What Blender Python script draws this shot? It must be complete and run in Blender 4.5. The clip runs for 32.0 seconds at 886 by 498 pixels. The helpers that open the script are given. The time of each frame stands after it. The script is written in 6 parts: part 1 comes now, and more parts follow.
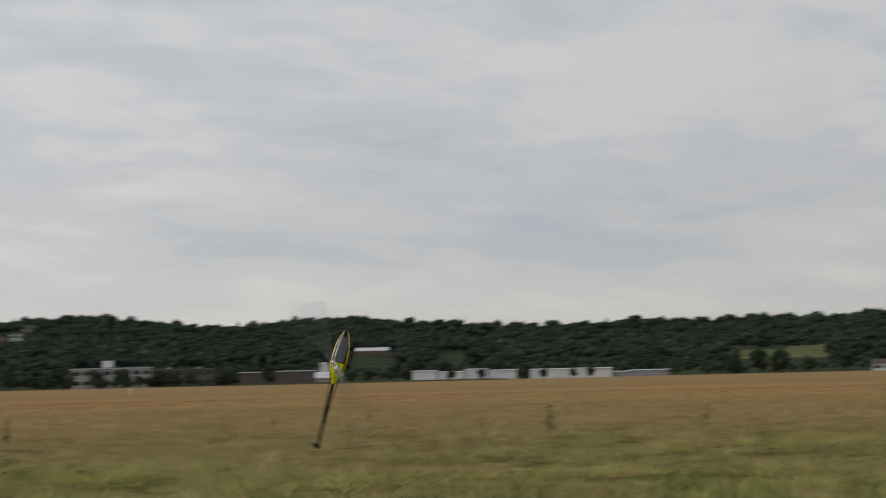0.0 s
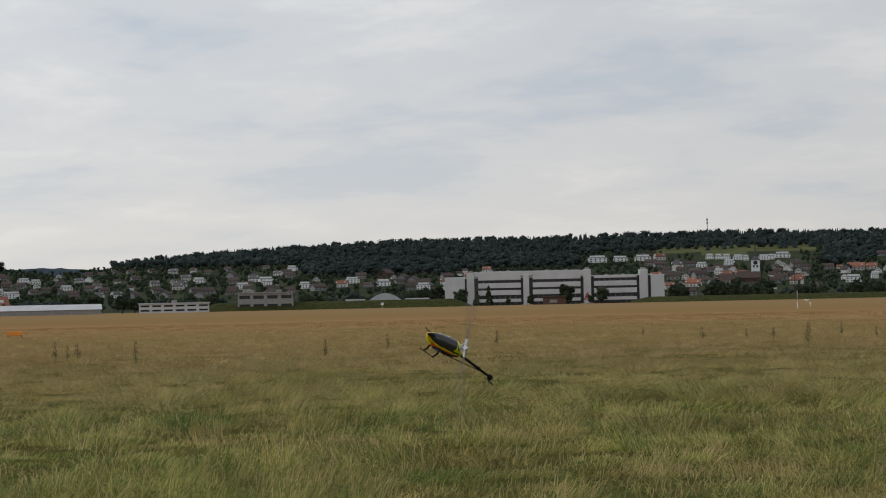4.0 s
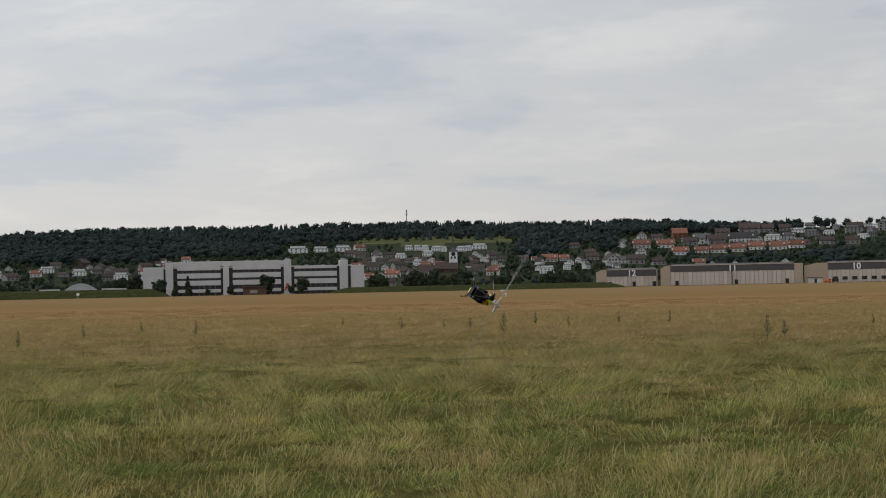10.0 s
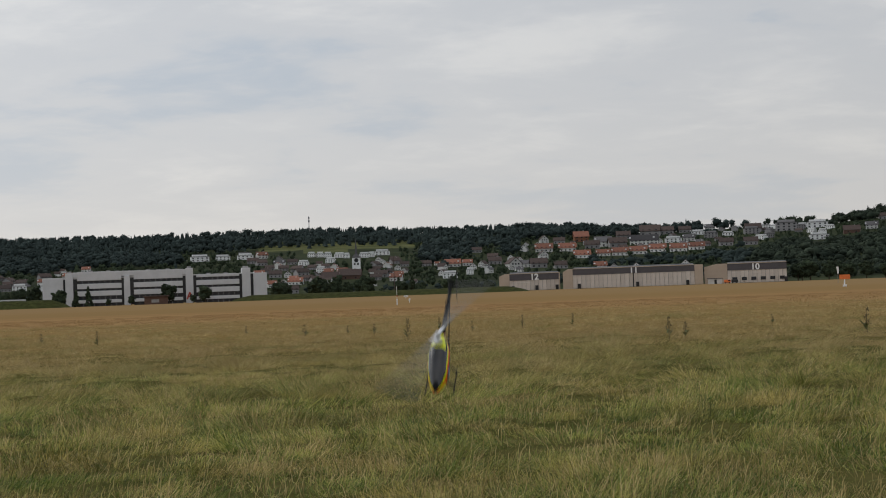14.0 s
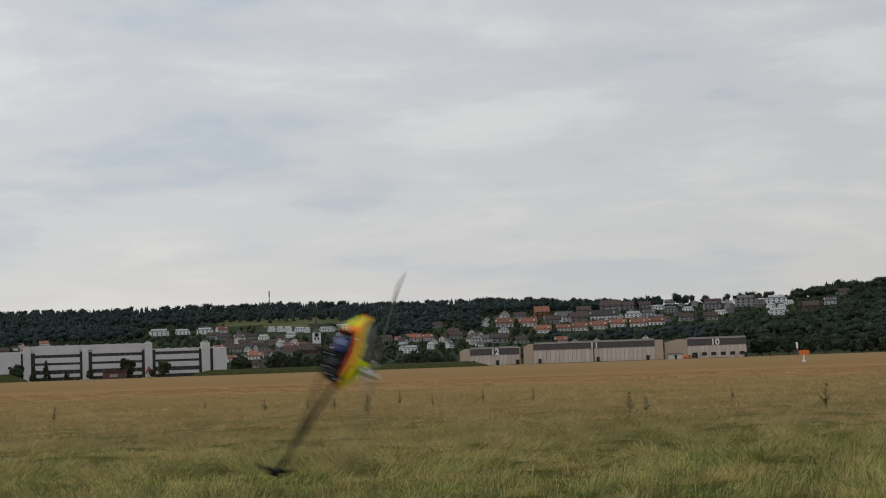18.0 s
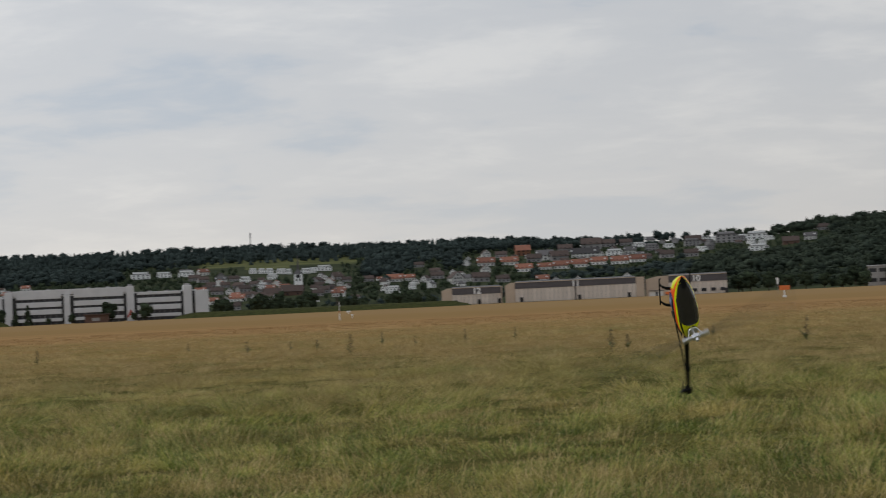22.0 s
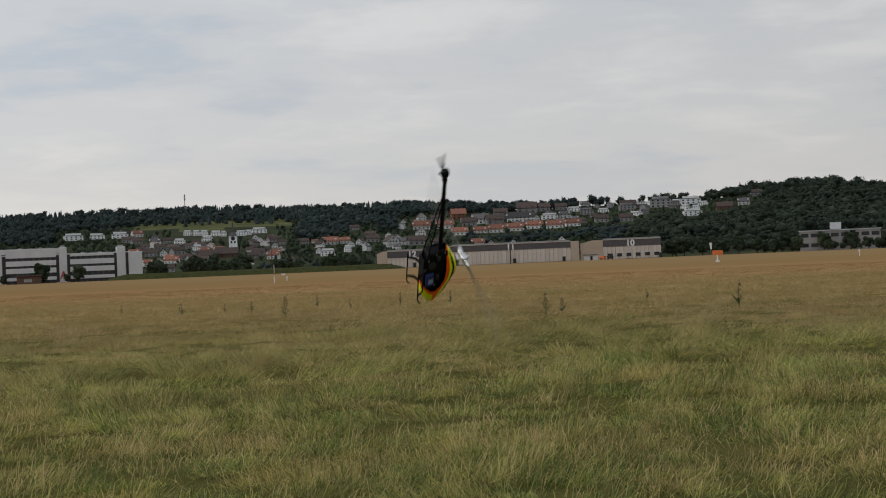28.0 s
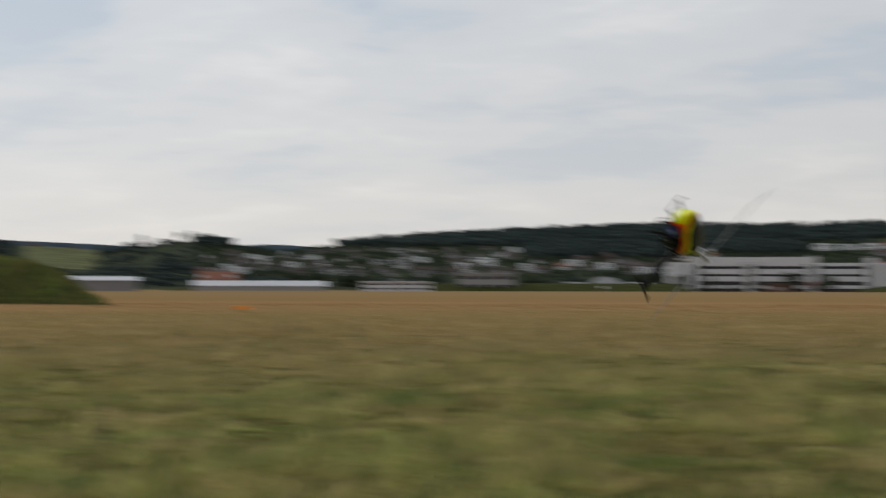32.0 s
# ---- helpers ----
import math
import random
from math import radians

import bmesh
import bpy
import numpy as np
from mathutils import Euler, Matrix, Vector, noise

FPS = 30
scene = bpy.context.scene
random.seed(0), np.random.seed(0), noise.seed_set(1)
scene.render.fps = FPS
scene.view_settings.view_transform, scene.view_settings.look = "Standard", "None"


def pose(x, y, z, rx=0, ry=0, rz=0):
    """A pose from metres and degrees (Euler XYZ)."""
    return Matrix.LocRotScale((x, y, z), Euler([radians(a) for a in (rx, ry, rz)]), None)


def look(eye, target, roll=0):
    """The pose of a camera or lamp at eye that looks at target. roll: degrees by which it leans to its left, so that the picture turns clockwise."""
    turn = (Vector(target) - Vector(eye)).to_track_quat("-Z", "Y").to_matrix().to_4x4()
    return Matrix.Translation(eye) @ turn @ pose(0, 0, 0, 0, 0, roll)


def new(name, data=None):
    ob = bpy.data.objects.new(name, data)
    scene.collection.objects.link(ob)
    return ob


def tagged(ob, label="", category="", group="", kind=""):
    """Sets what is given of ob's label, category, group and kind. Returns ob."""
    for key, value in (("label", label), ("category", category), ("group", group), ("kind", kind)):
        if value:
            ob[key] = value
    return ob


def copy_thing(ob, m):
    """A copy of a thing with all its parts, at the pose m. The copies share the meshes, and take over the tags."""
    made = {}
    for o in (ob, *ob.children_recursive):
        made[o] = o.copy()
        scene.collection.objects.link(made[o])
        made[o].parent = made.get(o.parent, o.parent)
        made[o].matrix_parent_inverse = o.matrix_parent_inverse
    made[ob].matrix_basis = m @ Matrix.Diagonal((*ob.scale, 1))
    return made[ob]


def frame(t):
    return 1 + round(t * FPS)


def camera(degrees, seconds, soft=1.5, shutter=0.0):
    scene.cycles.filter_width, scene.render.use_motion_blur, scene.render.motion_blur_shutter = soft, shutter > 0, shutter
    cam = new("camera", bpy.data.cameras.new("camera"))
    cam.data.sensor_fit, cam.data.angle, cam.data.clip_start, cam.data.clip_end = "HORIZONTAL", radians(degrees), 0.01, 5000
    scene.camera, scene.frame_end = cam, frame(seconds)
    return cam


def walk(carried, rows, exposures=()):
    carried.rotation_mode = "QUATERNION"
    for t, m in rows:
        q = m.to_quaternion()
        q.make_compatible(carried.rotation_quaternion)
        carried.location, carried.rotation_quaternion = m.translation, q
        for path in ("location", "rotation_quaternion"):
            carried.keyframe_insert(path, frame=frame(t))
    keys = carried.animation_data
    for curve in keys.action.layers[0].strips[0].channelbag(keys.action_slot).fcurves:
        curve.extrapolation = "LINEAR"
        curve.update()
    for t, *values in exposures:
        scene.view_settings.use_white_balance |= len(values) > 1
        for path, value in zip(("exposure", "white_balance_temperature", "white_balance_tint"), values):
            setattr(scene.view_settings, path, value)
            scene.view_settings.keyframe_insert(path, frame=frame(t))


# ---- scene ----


EYE = 1.6  # height of the hand-held camera over the field


def aim(yaw, pitch, roll):
    """Pose of the camera on its spot: degrees to the right of north, upwards, and about its axis."""
    return pose(0, 0, EYE, 0, 0, -yaw) @ pose(0, 0, 0, 90 + pitch) @ pose(0, 0, 0, 0, 0, roll)


PATH = [  # seconds, yaw, pitch, roll
    (0.0, 32.125, 4.341, -1.363),
    (0.5, 23.324, 3.476, -1.786),
    (1.0, 14.553, 2.462, -1.884),
    (1.5, 7.603, 2.006, -2.083),
    (2.0, 1.766, 1.644, -1.624),
    (4.5, -10.048, 1.865, -1.289),
    (5.0, -7.000, 1.817, -1.249),
    (5.5, -2.118, 1.791, -1.452),
    (6.0, -0.195, 2.198, -1.588),
    (6.5, 0.768, 2.273, -1.946),
    (7.0, -0.249, 2.354, -2.077),
    (7.5, -0.829, 2.355, -2.068),
    (8.0, -0.350, 2.184, -1.898),
    (8.5, 0.912, 1.942, -1.511),
    (9.0, 0.531, 1.695, -1.456),
    (9.5, 0.444, 1.452, -1.380),
    (10.0, 0.428, 1.299, -1.183),
    (10.5, 0.501, 1.184, -1.340),
    (11.0, 0.572, 0.928, -1.505),
    (11.5, 0.415, 0.844, -1.503),
    (12.0, 0.082, 0.812, -1.596),
    (12.5, -0.064, 1.405, -1.650),
    (13.0, -0.118, 1.730, -1.649),
    (13.5, 1.543, 1.127, -1.827),
    (14.0, 3.712, 1.401, -2.041),
    (14.5, 3.147, 1.259, -2.002),
    (15.0, 6.168, 2.295, -1.775),
    (15.5, 6.964, 2.486, -1.761),
    (17.5, 9.551, 4.197, -1.822),
    (18.0, 5.126, 3.880, -1.962),
    (18.5, 5.732, 2.618, -2.232),
    (19.0, 4.914, 0.809, -2.477),
    (19.5, 2.507, 0.767, -2.406),
    (20.0, 3.853, 1.475, -2.239),
    (20.5, 3.630, 2.012, -2.397),
    (21.0, 3.092, 1.972, -2.281),
    (21.5, 3.874, 1.927, -2.432),
    (22.0, 5.689, 1.819, -2.680),
    (22.5, 9.265, 1.162, -2.735),
    (23.0, 10.053, 0.675, -2.677),
    (23.5, 11.385, 0.693, -2.941),
    (24.0, 11.951, 1.251, -2.756),
    (24.5, 11.380, 1.350, -2.768),
    (25.0, 10.753, 1.457, -2.683),
    (25.5, 10.249, 1.659, -2.681),
    (27.5, 8.889, 1.684, -2.429),
    (28.0, 7.813, 0.483, -2.371),
    (28.5, 7.591, 0.747, -2.281),
    (28.6, 8.551, 0.876, -2.092),
    (28.7, 8.790, 0.326, -2.032),
    (28.8, 15.160, 0.176, -1.971),
    (28.9, 19.441, 0.453, -1.911),
    (29.0, 19.816, 0.670, -1.851),
    (29.1, 21.750, 1.655, -1.908),
    (29.2, 22.428, 2.255, -1.964),
    (29.3, 24.491, 2.402, -2.021),
    (29.4, 25.335, 2.666, -2.077),
    (29.5, 25.849, 2.771, -2.134),
    (29.7, 25.030, 2.977, -1.976),
    (29.8, 21.932, 2.282, -2.208),
    (29.9, 18.007, 1.526, -2.441),
    (30.0, 13.577, 0.955, -2.673),
    (30.2, 4.563, 1.819, -2.559),
    (30.3, 0.393, 2.077, -2.501),
    (30.5, -8.548, 2.773, -2.387),
    (30.7, -16.191, 2.751, -2.570),
    (30.9, -22.856, 2.428, -2.753),
    (31.0, -26.368, 2.504, -2.844),
    (31.1, -29.010, 2.345, -2.751),
    (31.3, -33.631, 2.243, -2.564),
    (31.5, -35.940, 2.173, -2.378),
    (31.6, -34.442, 2.130, -1.876),
    (31.8, -27.418, 1.674, -0.872),
    (31.9, -22.290, 1.628, -0.370),
    (32.0, -17.137, 1.305, 0.132),
]
cam = camera(29.29, 32.0, soft=1.0, shutter=0.35)
walk(cam, [(t, aim(y, p, r)) for t, y, p, r in PATH])


# ---- light: an overcast sky, brighter towards the west, and a soft veiled sun ----
def build_world():
    world = bpy.data.worlds.new("overcast_sky")
    scene.world = world
    world.use_nodes = True
    nt = world.node_tree
    nt.nodes.clear()
    out = nt.nodes.new("ShaderNodeOutputWorld")
    bg = nt.nodes.new("ShaderNodeBackground")
    sky = nt.nodes.new("ShaderNodeTexSky")
    sky.sky_type = "NISHITA"
    sky.sun_disc = False
    sky.sun_elevation, sky.sun_rotation = radians(38), radians(-70)
    geo = nt.nodes.new("ShaderNodeTexCoord")
    sep = nt.nodes.new("ShaderNodeSeparateXYZ")
    nt.links.new(geo.outputs["Generated"], sep.inputs[0])

    def math_node(op, a, b=None):
        n = nt.nodes.new("ShaderNodeMath")
        n.operation = op
        for i, v in enumerate((a, b)):
            if v is None:
                continue
            if isinstance(v, (int, float)):
                n.inputs[i].default_value = v
            else:
                nt.links.new(v, n.inputs[i])
        return n.outputs[0]

    # the cloud sheet seen in perspective: a plane high overhead
    zz = math_node("ADD", math_node("MAXIMUM", sep.outputs["Z"], 0.0), 0.20)
    comb = nt.nodes.new("ShaderNodeCombineXYZ")
    nt.links.new(math_node("DIVIDE", sep.outputs["X"], zz), comb.inputs[0])
    nt.links.new(math_node("DIVIDE", sep.outputs["Y"], zz), comb.inputs[1])

    def cloud_noise(scale, detail, rough, seed):
        m = nt.nodes.new("ShaderNodeMapping")
        m.inputs["Location"].default_value = (seed, seed * 0.7, 0)
        m.inputs["Rotation"].default_value = (0, 0, 0.5)
        m.inputs["Scale"].default_value = (0.8, 1.0, 1.0)
        nt.links.new(comb.outputs[0], m.inputs["Vector"])
        n = nt.nodes.new("ShaderNodeTexNoise")
        n.inputs["Scale"].default_value = scale
        n.inputs["Detail"].default_value = detail
        n.inputs["Roughness"].default_value = rough
        n.inputs["Distortion"].default_value = 0.35
        nt.links.new(m.outputs[0], n.inputs["Vector"])
        return n.outputs["Fac"]

    big = cloud_noise(1.0, 3.0, 0.5, 3.1)
    fine = cloud_noise(3.0, 6.0, 0.55, 7.7)
    wisp = cloud_noise(8.0, 5.0, 0.6, 1.9)
    mixed = math_node("ADD", math_node("ADD", math_node("MULTIPLY", big, 0.5), math_node("MULTIPLY", fine, 0.36)), math_node("MULTIPLY", wisp, 0.14))
    ramp = nt.nodes.new("ShaderNodeValToRGB")
    ramp.color_ramp.interpolation = "EASE"
    e = ramp.color_ramp.elements
    e[0].position, e[0].color = 0.40, (0.440, 0.500, 0.575, 1)
    e[1].position, e[1].color = 0.61, (0.685, 0.690, 0.695, 1)
    mid = e.new(0.5)
    mid.color = (0.565, 0.585, 0.615, 1)
    nt.links.new(mixed, ramp.inputs[0])
    # brighter to the west, and a warm pale band above the skyline
    west = math_node("MULTIPLY", sep.outputs["X"], -0.26)
    gain = math_node("ADD", west, 1.0)
    low = math_node("POWER", math_node("SUBTRACT", 1.0, math_node("MINIMUM", math_node("MULTIPLY", math_node("ABSOLUTE", sep.outputs["Z"]), 3.2), 1.0)), 3.0)
    warm = nt.nodes.new("ShaderNodeMix")
    warm.data_type = "RGBA"
    nt.links.new(math_node("MULTIPLY", low, 0.75), warm.inputs["Factor"])
    nt.links.new(ramp.outputs[0], warm.inputs["A"])
    warm.inputs["B"].default_value = (0.685, 0.640, 0.590, 1)
    scaled = nt.nodes.new("ShaderNodeVectorMath")
    scaled.operation = "SCALE"
    nt.links.new(warm.outputs["Result"], scaled.inputs[0])
    nt.links.new(gain, scaled.inputs["Scale"])
    both = nt.nodes.new("ShaderNodeVectorMath")
    both.operation = "MULTIPLY_ADD"
    nt.links.new(sky.outputs[0], both.inputs[0])
    both.inputs[1].default_value = (0.006, 0.006, 0.006)
    nt.links.new(scaled.outputs[0], both.inputs[2])
    nt.links.new(both.outputs[0], bg.inputs["Color"])
    bg.inputs["Strength"].default_value = 0.96
    nt.links.new(bg.outputs[0], out.inputs[0])
    sun = bpy.data.lights.new("veiled_sun", "SUN")
    sun.energy, sun.angle, sun.color = 0.7, radians(25), (1.0, 0.95, 0.88)
    lamp = new("veiled_sun", sun)
    lamp.matrix_basis = look((0, 0, 0), (0.74, -0.27, -0.62))


build_world()
scene.view_settings.exposure = 0.0


# ---- materials ----
def material(name, color, rough=0.8, metal=0.0, vary=0.0, scale=1.0, bump=0.0, bump_scale=30.0, second=None, island=0.0, coat=0.0, objects=0.0, spec=0.5):
    """Principled material: base colour with noise at two scales, random per piece, fine relief."""
    mat = bpy.data.materials.new(name)
    mat.use_nodes = True
    nt = mat.node_tree
    b = nt.nodes["Principled BSDF"]
    b.inputs["Roughness"].default_value = rough
    b.inputs["Metallic"].default_value = metal
    b.inputs["Coat Weight"].default_value = coat
    b.inputs["Specular IOR Level"].default_value = spec
    b.inputs["Base Color"].default_value = (*color, 1)
    coord = nt.nodes.new("ShaderNodeTexCoord")
    col = None
    if vary > 0:
        lo = [max(0, c * (1 - vary)) for c in color]
        hi = [min(1, c * (1 + vary)) for c in (second or color)]
        n1 = nt.nodes.new("ShaderNodeTexNoise")
        n1.inputs["Scale"].default_value = scale
        n1.inputs["Detail"].default_value = 6
        n1.inputs["Roughness"].default_value = 0.65
        nt.links.new(coord.outputs["Object"], n1.inputs["Vector"])
        ramp = nt.nodes.new("ShaderNodeValToRGB")
        ramp.color_ramp.elements[0].position, ramp.color_ramp.elements[0].color = 0.3, (*lo, 1)
        ramp.color_ramp.elements[1].position, ramp.color_ramp.elements[1].color = 0.7, (*hi, 1)
        nt.links.new(n1.outputs["Fac"], ramp.inputs[0])
        col = ramp.outputs[0]
    for amount, node, socket in ((island, "ShaderNodeNewGeometry", "Random Per Island"), (objects, "ShaderNodeObjectInfo", "Random")):
        if amount <= 0:
            continue
        info = nt.nodes.new(node)
        mul = nt.nodes.new("ShaderNodeMapRange")
        mul.inputs["To Min"].default_value, mul.inputs["To Max"].default_value = 1 - amount, 1 + amount
        nt.links.new(info.outputs[socket], mul.inputs["Value"])
        sc = nt.nodes.new("ShaderNodeVectorMath")
        sc.operation = "SCALE"
        if col is None:
            sc.inputs[0].default_value = color
        else:
            nt.links.new(col, sc.inputs[0])
        nt.links.new(mul.outputs[0], sc.inputs["Scale"])
        col = sc.outputs[0]
    if col is not None:
        nt.links.new(col, b.inputs["Base Color"])
    if bump > 0:
        n2 = nt.nodes.new("ShaderNodeTexNoise")
        n2.inputs["Scale"].default_value = bump_scale
        n2.inputs["Detail"].default_value = 4
        nt.links.new(coord.outputs["Object"], n2.inputs["Vector"])
        bp = nt.nodes.new("ShaderNodeBump")
        bp.inputs["Strength"].default_value = bump
        nt.links.new(n2.outputs["Fac"], bp.inputs["Height"])
        nt.links.new(bp.outputs[0], b.inputs["Normal"])
    return mat


# ---- building tools ----
def P(az, d, z=0.0):
    """A place at a bearing in degrees and a distance from the camera's spot."""
    return Vector((d * math.sin(radians(az)), d * math.cos(radians(az)), z))


def top_z(el, d):
    """Height of what stands at that distance and angle over the horizon."""
    return EYE + d * math.tan(radians(el))


def part(name, bm, mat, parent=None, label=""):
    """Links a bmesh as one mesh object, under a thing or a part."""
    me = bpy.data.meshes.new(name)
    bm.to_mesh(me)
    bm.free()
    for m in mat if isinstance(mat, (list, tuple)) else [mat]:
        me.materials.append(m)
    ob = new(name, me)
    ob.parent = parent
    return tagged(ob, label=label)


def share(ob, parent, m):
    """Another part on the same mesh."""
    o = new(ob.name.split(".")[0], ob.data)
    o.parent = parent
    o.matrix_basis = m
    if ob.get("label"):
        o["label"] = ob["label"]
    return o


def raw(name, verts, faces, mat, parent=None, smooth=False):
    me = bpy.data.meshes.new(name)
    me.from_pydata([tuple(v) for v in verts], [], faces)
    for m in mat if isinstance(mat, (list, tuple)) else [mat]:
        me.materials.append(m)
    if smooth:
        me.polygons.foreach_set("use_smooth", [True] * len(me.polygons))
    ob = new(name, me)
    ob.parent = parent
    return ob


def arrays(name, verts, tris, mat, smooth=False):
    """A mesh from numpy arrays of corners and triangles."""
    me = bpy.data.meshes.new(name)
    verts = np.asarray(verts, dtype=np.float32)
    tris = np.asarray(tris, dtype=np.int32)
    me.vertices.add(len(verts))
    me.vertices.foreach_set("co", verts.ravel())
    me.loops.add(tris.size)
    me.loops.foreach_set("vertex_index", tris.ravel())
    me.polygons.add(len(tris))
    me.polygons.foreach_set("loop_start", np.arange(0, tris.size, 3, dtype=np.int32))
    if smooth:
        me.polygons.foreach_set("use_smooth", np.ones(len(tris), dtype=bool))
    me.update(calc_edges=True)
    me.materials.append(mat)
    return new(name, me)


def add_box(bm, x0, y0, z0, x1, y1, z1, bevel=0.0):
    r = bmesh.ops.create_cube(bm, size=1.0)
    bmesh.ops.transform(bm, verts=r["verts"], matrix=Matrix.Translation(((x0 + x1) / 2, (y0 + y1) / 2, (z0 + z1) / 2)) @ Matrix.Diagonal((x1 - x0, y1 - y0, z1 - z0, 1)))
    if bevel > 0:
        es = list({e for v in r["verts"] for e in v.link_edges})
        bmesh.ops.bevel(bm, geom=es, offset=bevel, segments=1, affect="EDGES")
    return bm


def box(x0, y0, z0, x1, y1, z1, bevel=0.0):
    return add_box(bmesh.new(), x0, y0, z0, x1, y1, z1, bevel)


def add_rod(bm, a, b, r0, r1=None, sides=8):
    a, b = Vector(a), Vector(b)
    r1 = r0 if r1 is None else r1
    q = (b - a).to_track_quat("Z", "Y").to_matrix().to_4x4()
    m = Matrix.Translation((a + b) / 2) @ q
    bmesh.ops.create_cone(bm, cap_ends=True, segments=sides, radius1=r0, radius2=r1, depth=(b - a).length, matrix=m)
    return bm


def rod(a, b, r0, r1=None, sides=8):
    return add_rod(bmesh.new(), a, b, r0, r1, sides)


def tube(points, r, sides=8):
    """A bent tube through points."""
    bm = bmesh.new()
    for a, b in zip(points, points[1:]):
        add_rod(bm, a, b, r, r, sides)
        bmesh.ops.create_icosphere(bm, subdivisions=1, radius=r, matrix=Matrix.Translation(b))
    return bm


def spot(name, az0, az1, d, z=0.0, label="", category="", kind="", d1=None):
    """An Empty at the left foot of a front that runs between two bearings: x along the front, y away from the camera. Returns it with the front's length."""
    a, b = P(az0, d), P(az1, d1 or d)
    u = (b - a).normalized()
    ob = new(name)
    ob.matrix_basis = Matrix.Translation((a.x, a.y, z)) @ Matrix.Rotation(math.atan2(u.y, u.x), 4, "Z")
    tagged(ob, label, category, kind=kind)
    return ob, (b - a).length


def lettering(name, text, size, mat, parent, m, label=""):
    cu = bpy.data.curves.new(name, "FONT")
    cu.body, cu.size, cu.align_x, cu.extrude = text, size, "CENTER", 0.04
    cu.offset = size * 0.03
    tmp = bpy.data.objects.new(name, cu)
    scene.collection.objects.link(tmp)
    me = bpy.data.meshes.new_from_object(tmp.evaluated_get(bpy.context.evaluated_depsgraph_get()))
    bpy.data.objects.remove(tmp)
    bpy.data.curves.remove(cu)
    me.materials.clear()
    me.materials.append(mat)
    ob = new(name, me)
    ob.parent = parent
    ob.matrix_basis = m
    return tagged(ob, label=label)


def curve_at(table, x):
    """Piecewise linear curve through (x, y) pairs."""
    return float(np.interp(x, [p[0] for p in table], [p[1] for p in table]))


# ---- materials of the land ----
def swathes(nt, co):
    """Mown strips of the far field: a factor that sets in beyond the tall grass, and the colour of each strip."""
    ln = nt.nodes.new("ShaderNodeVectorMath")
    ln.operation = "LENGTH"
    nt.links.new(co.outputs["Object"], ln.inputs[0])
    mp = nt.nodes.new("ShaderNodeMapping")
    mp.inputs["Scale"].default_value = (0.012, 0.05, 1.0)
    nt.links.new(co.outputs["Object"], mp.inputs["Vector"])
    n = nt.nodes.new("ShaderNodeTexNoise")
    n.inputs["Scale"].default_value, n.inputs["Detail"].default_value = 1.0, 4
    nt.links.new(mp.outputs[0], n.inputs["Vector"])
    far = nt.nodes.new("ShaderNodeMath")
    far.operation = "MULTIPLY_ADD"
    nt.links.new(n.outputs["Fac"], far.inputs[0])
    nt.links.new(ln.outputs["Value"], far.inputs[1])
    nt.links.new(ln.outputs["Value"], far.inputs[2])
    # far runs at about one and a half times the distance
    fac = nt.nodes.new("ShaderNodeMapRange")
    fac.interpolation_type = "SMOOTHSTEP"
    fac.inputs["From Min"].default_value, fac.inputs["From Max"].default_value = 130.0, 200.0
    nt.links.new(far.outputs[0], fac.inputs["Value"])
    unit = nt.nodes.new("ShaderNodeMath")
    unit.operation = "DIVIDE"
    unit.inputs[1].default_value = 1000.0
    nt.links.new(far.outputs[0], unit.inputs[0])
    ramp = nt.nodes.new("ShaderNodeValToRGB")
    e = ramp.color_ramp.elements
    e[0].position, e[0].color = 0.17, (0.370, 0.242, 0.108, 1)
    e[1].position, e[1].color = 0.60, (0.290, 0.196, 0.098, 1)
    for p, c in ((0.25, (0.355, 0.214, 0.096)), (0.32, (0.275, 0.178, 0.078)), (0.42, (0.280, 0.182, 0.080)), (0.50, (0.292, 0.195, 0.094))):
        e.new(p).color = (*c, 1)
    nt.links.new(unit.outputs[0], ramp.inputs[0])
    return fac.outputs[0], ramp.outputs[0]


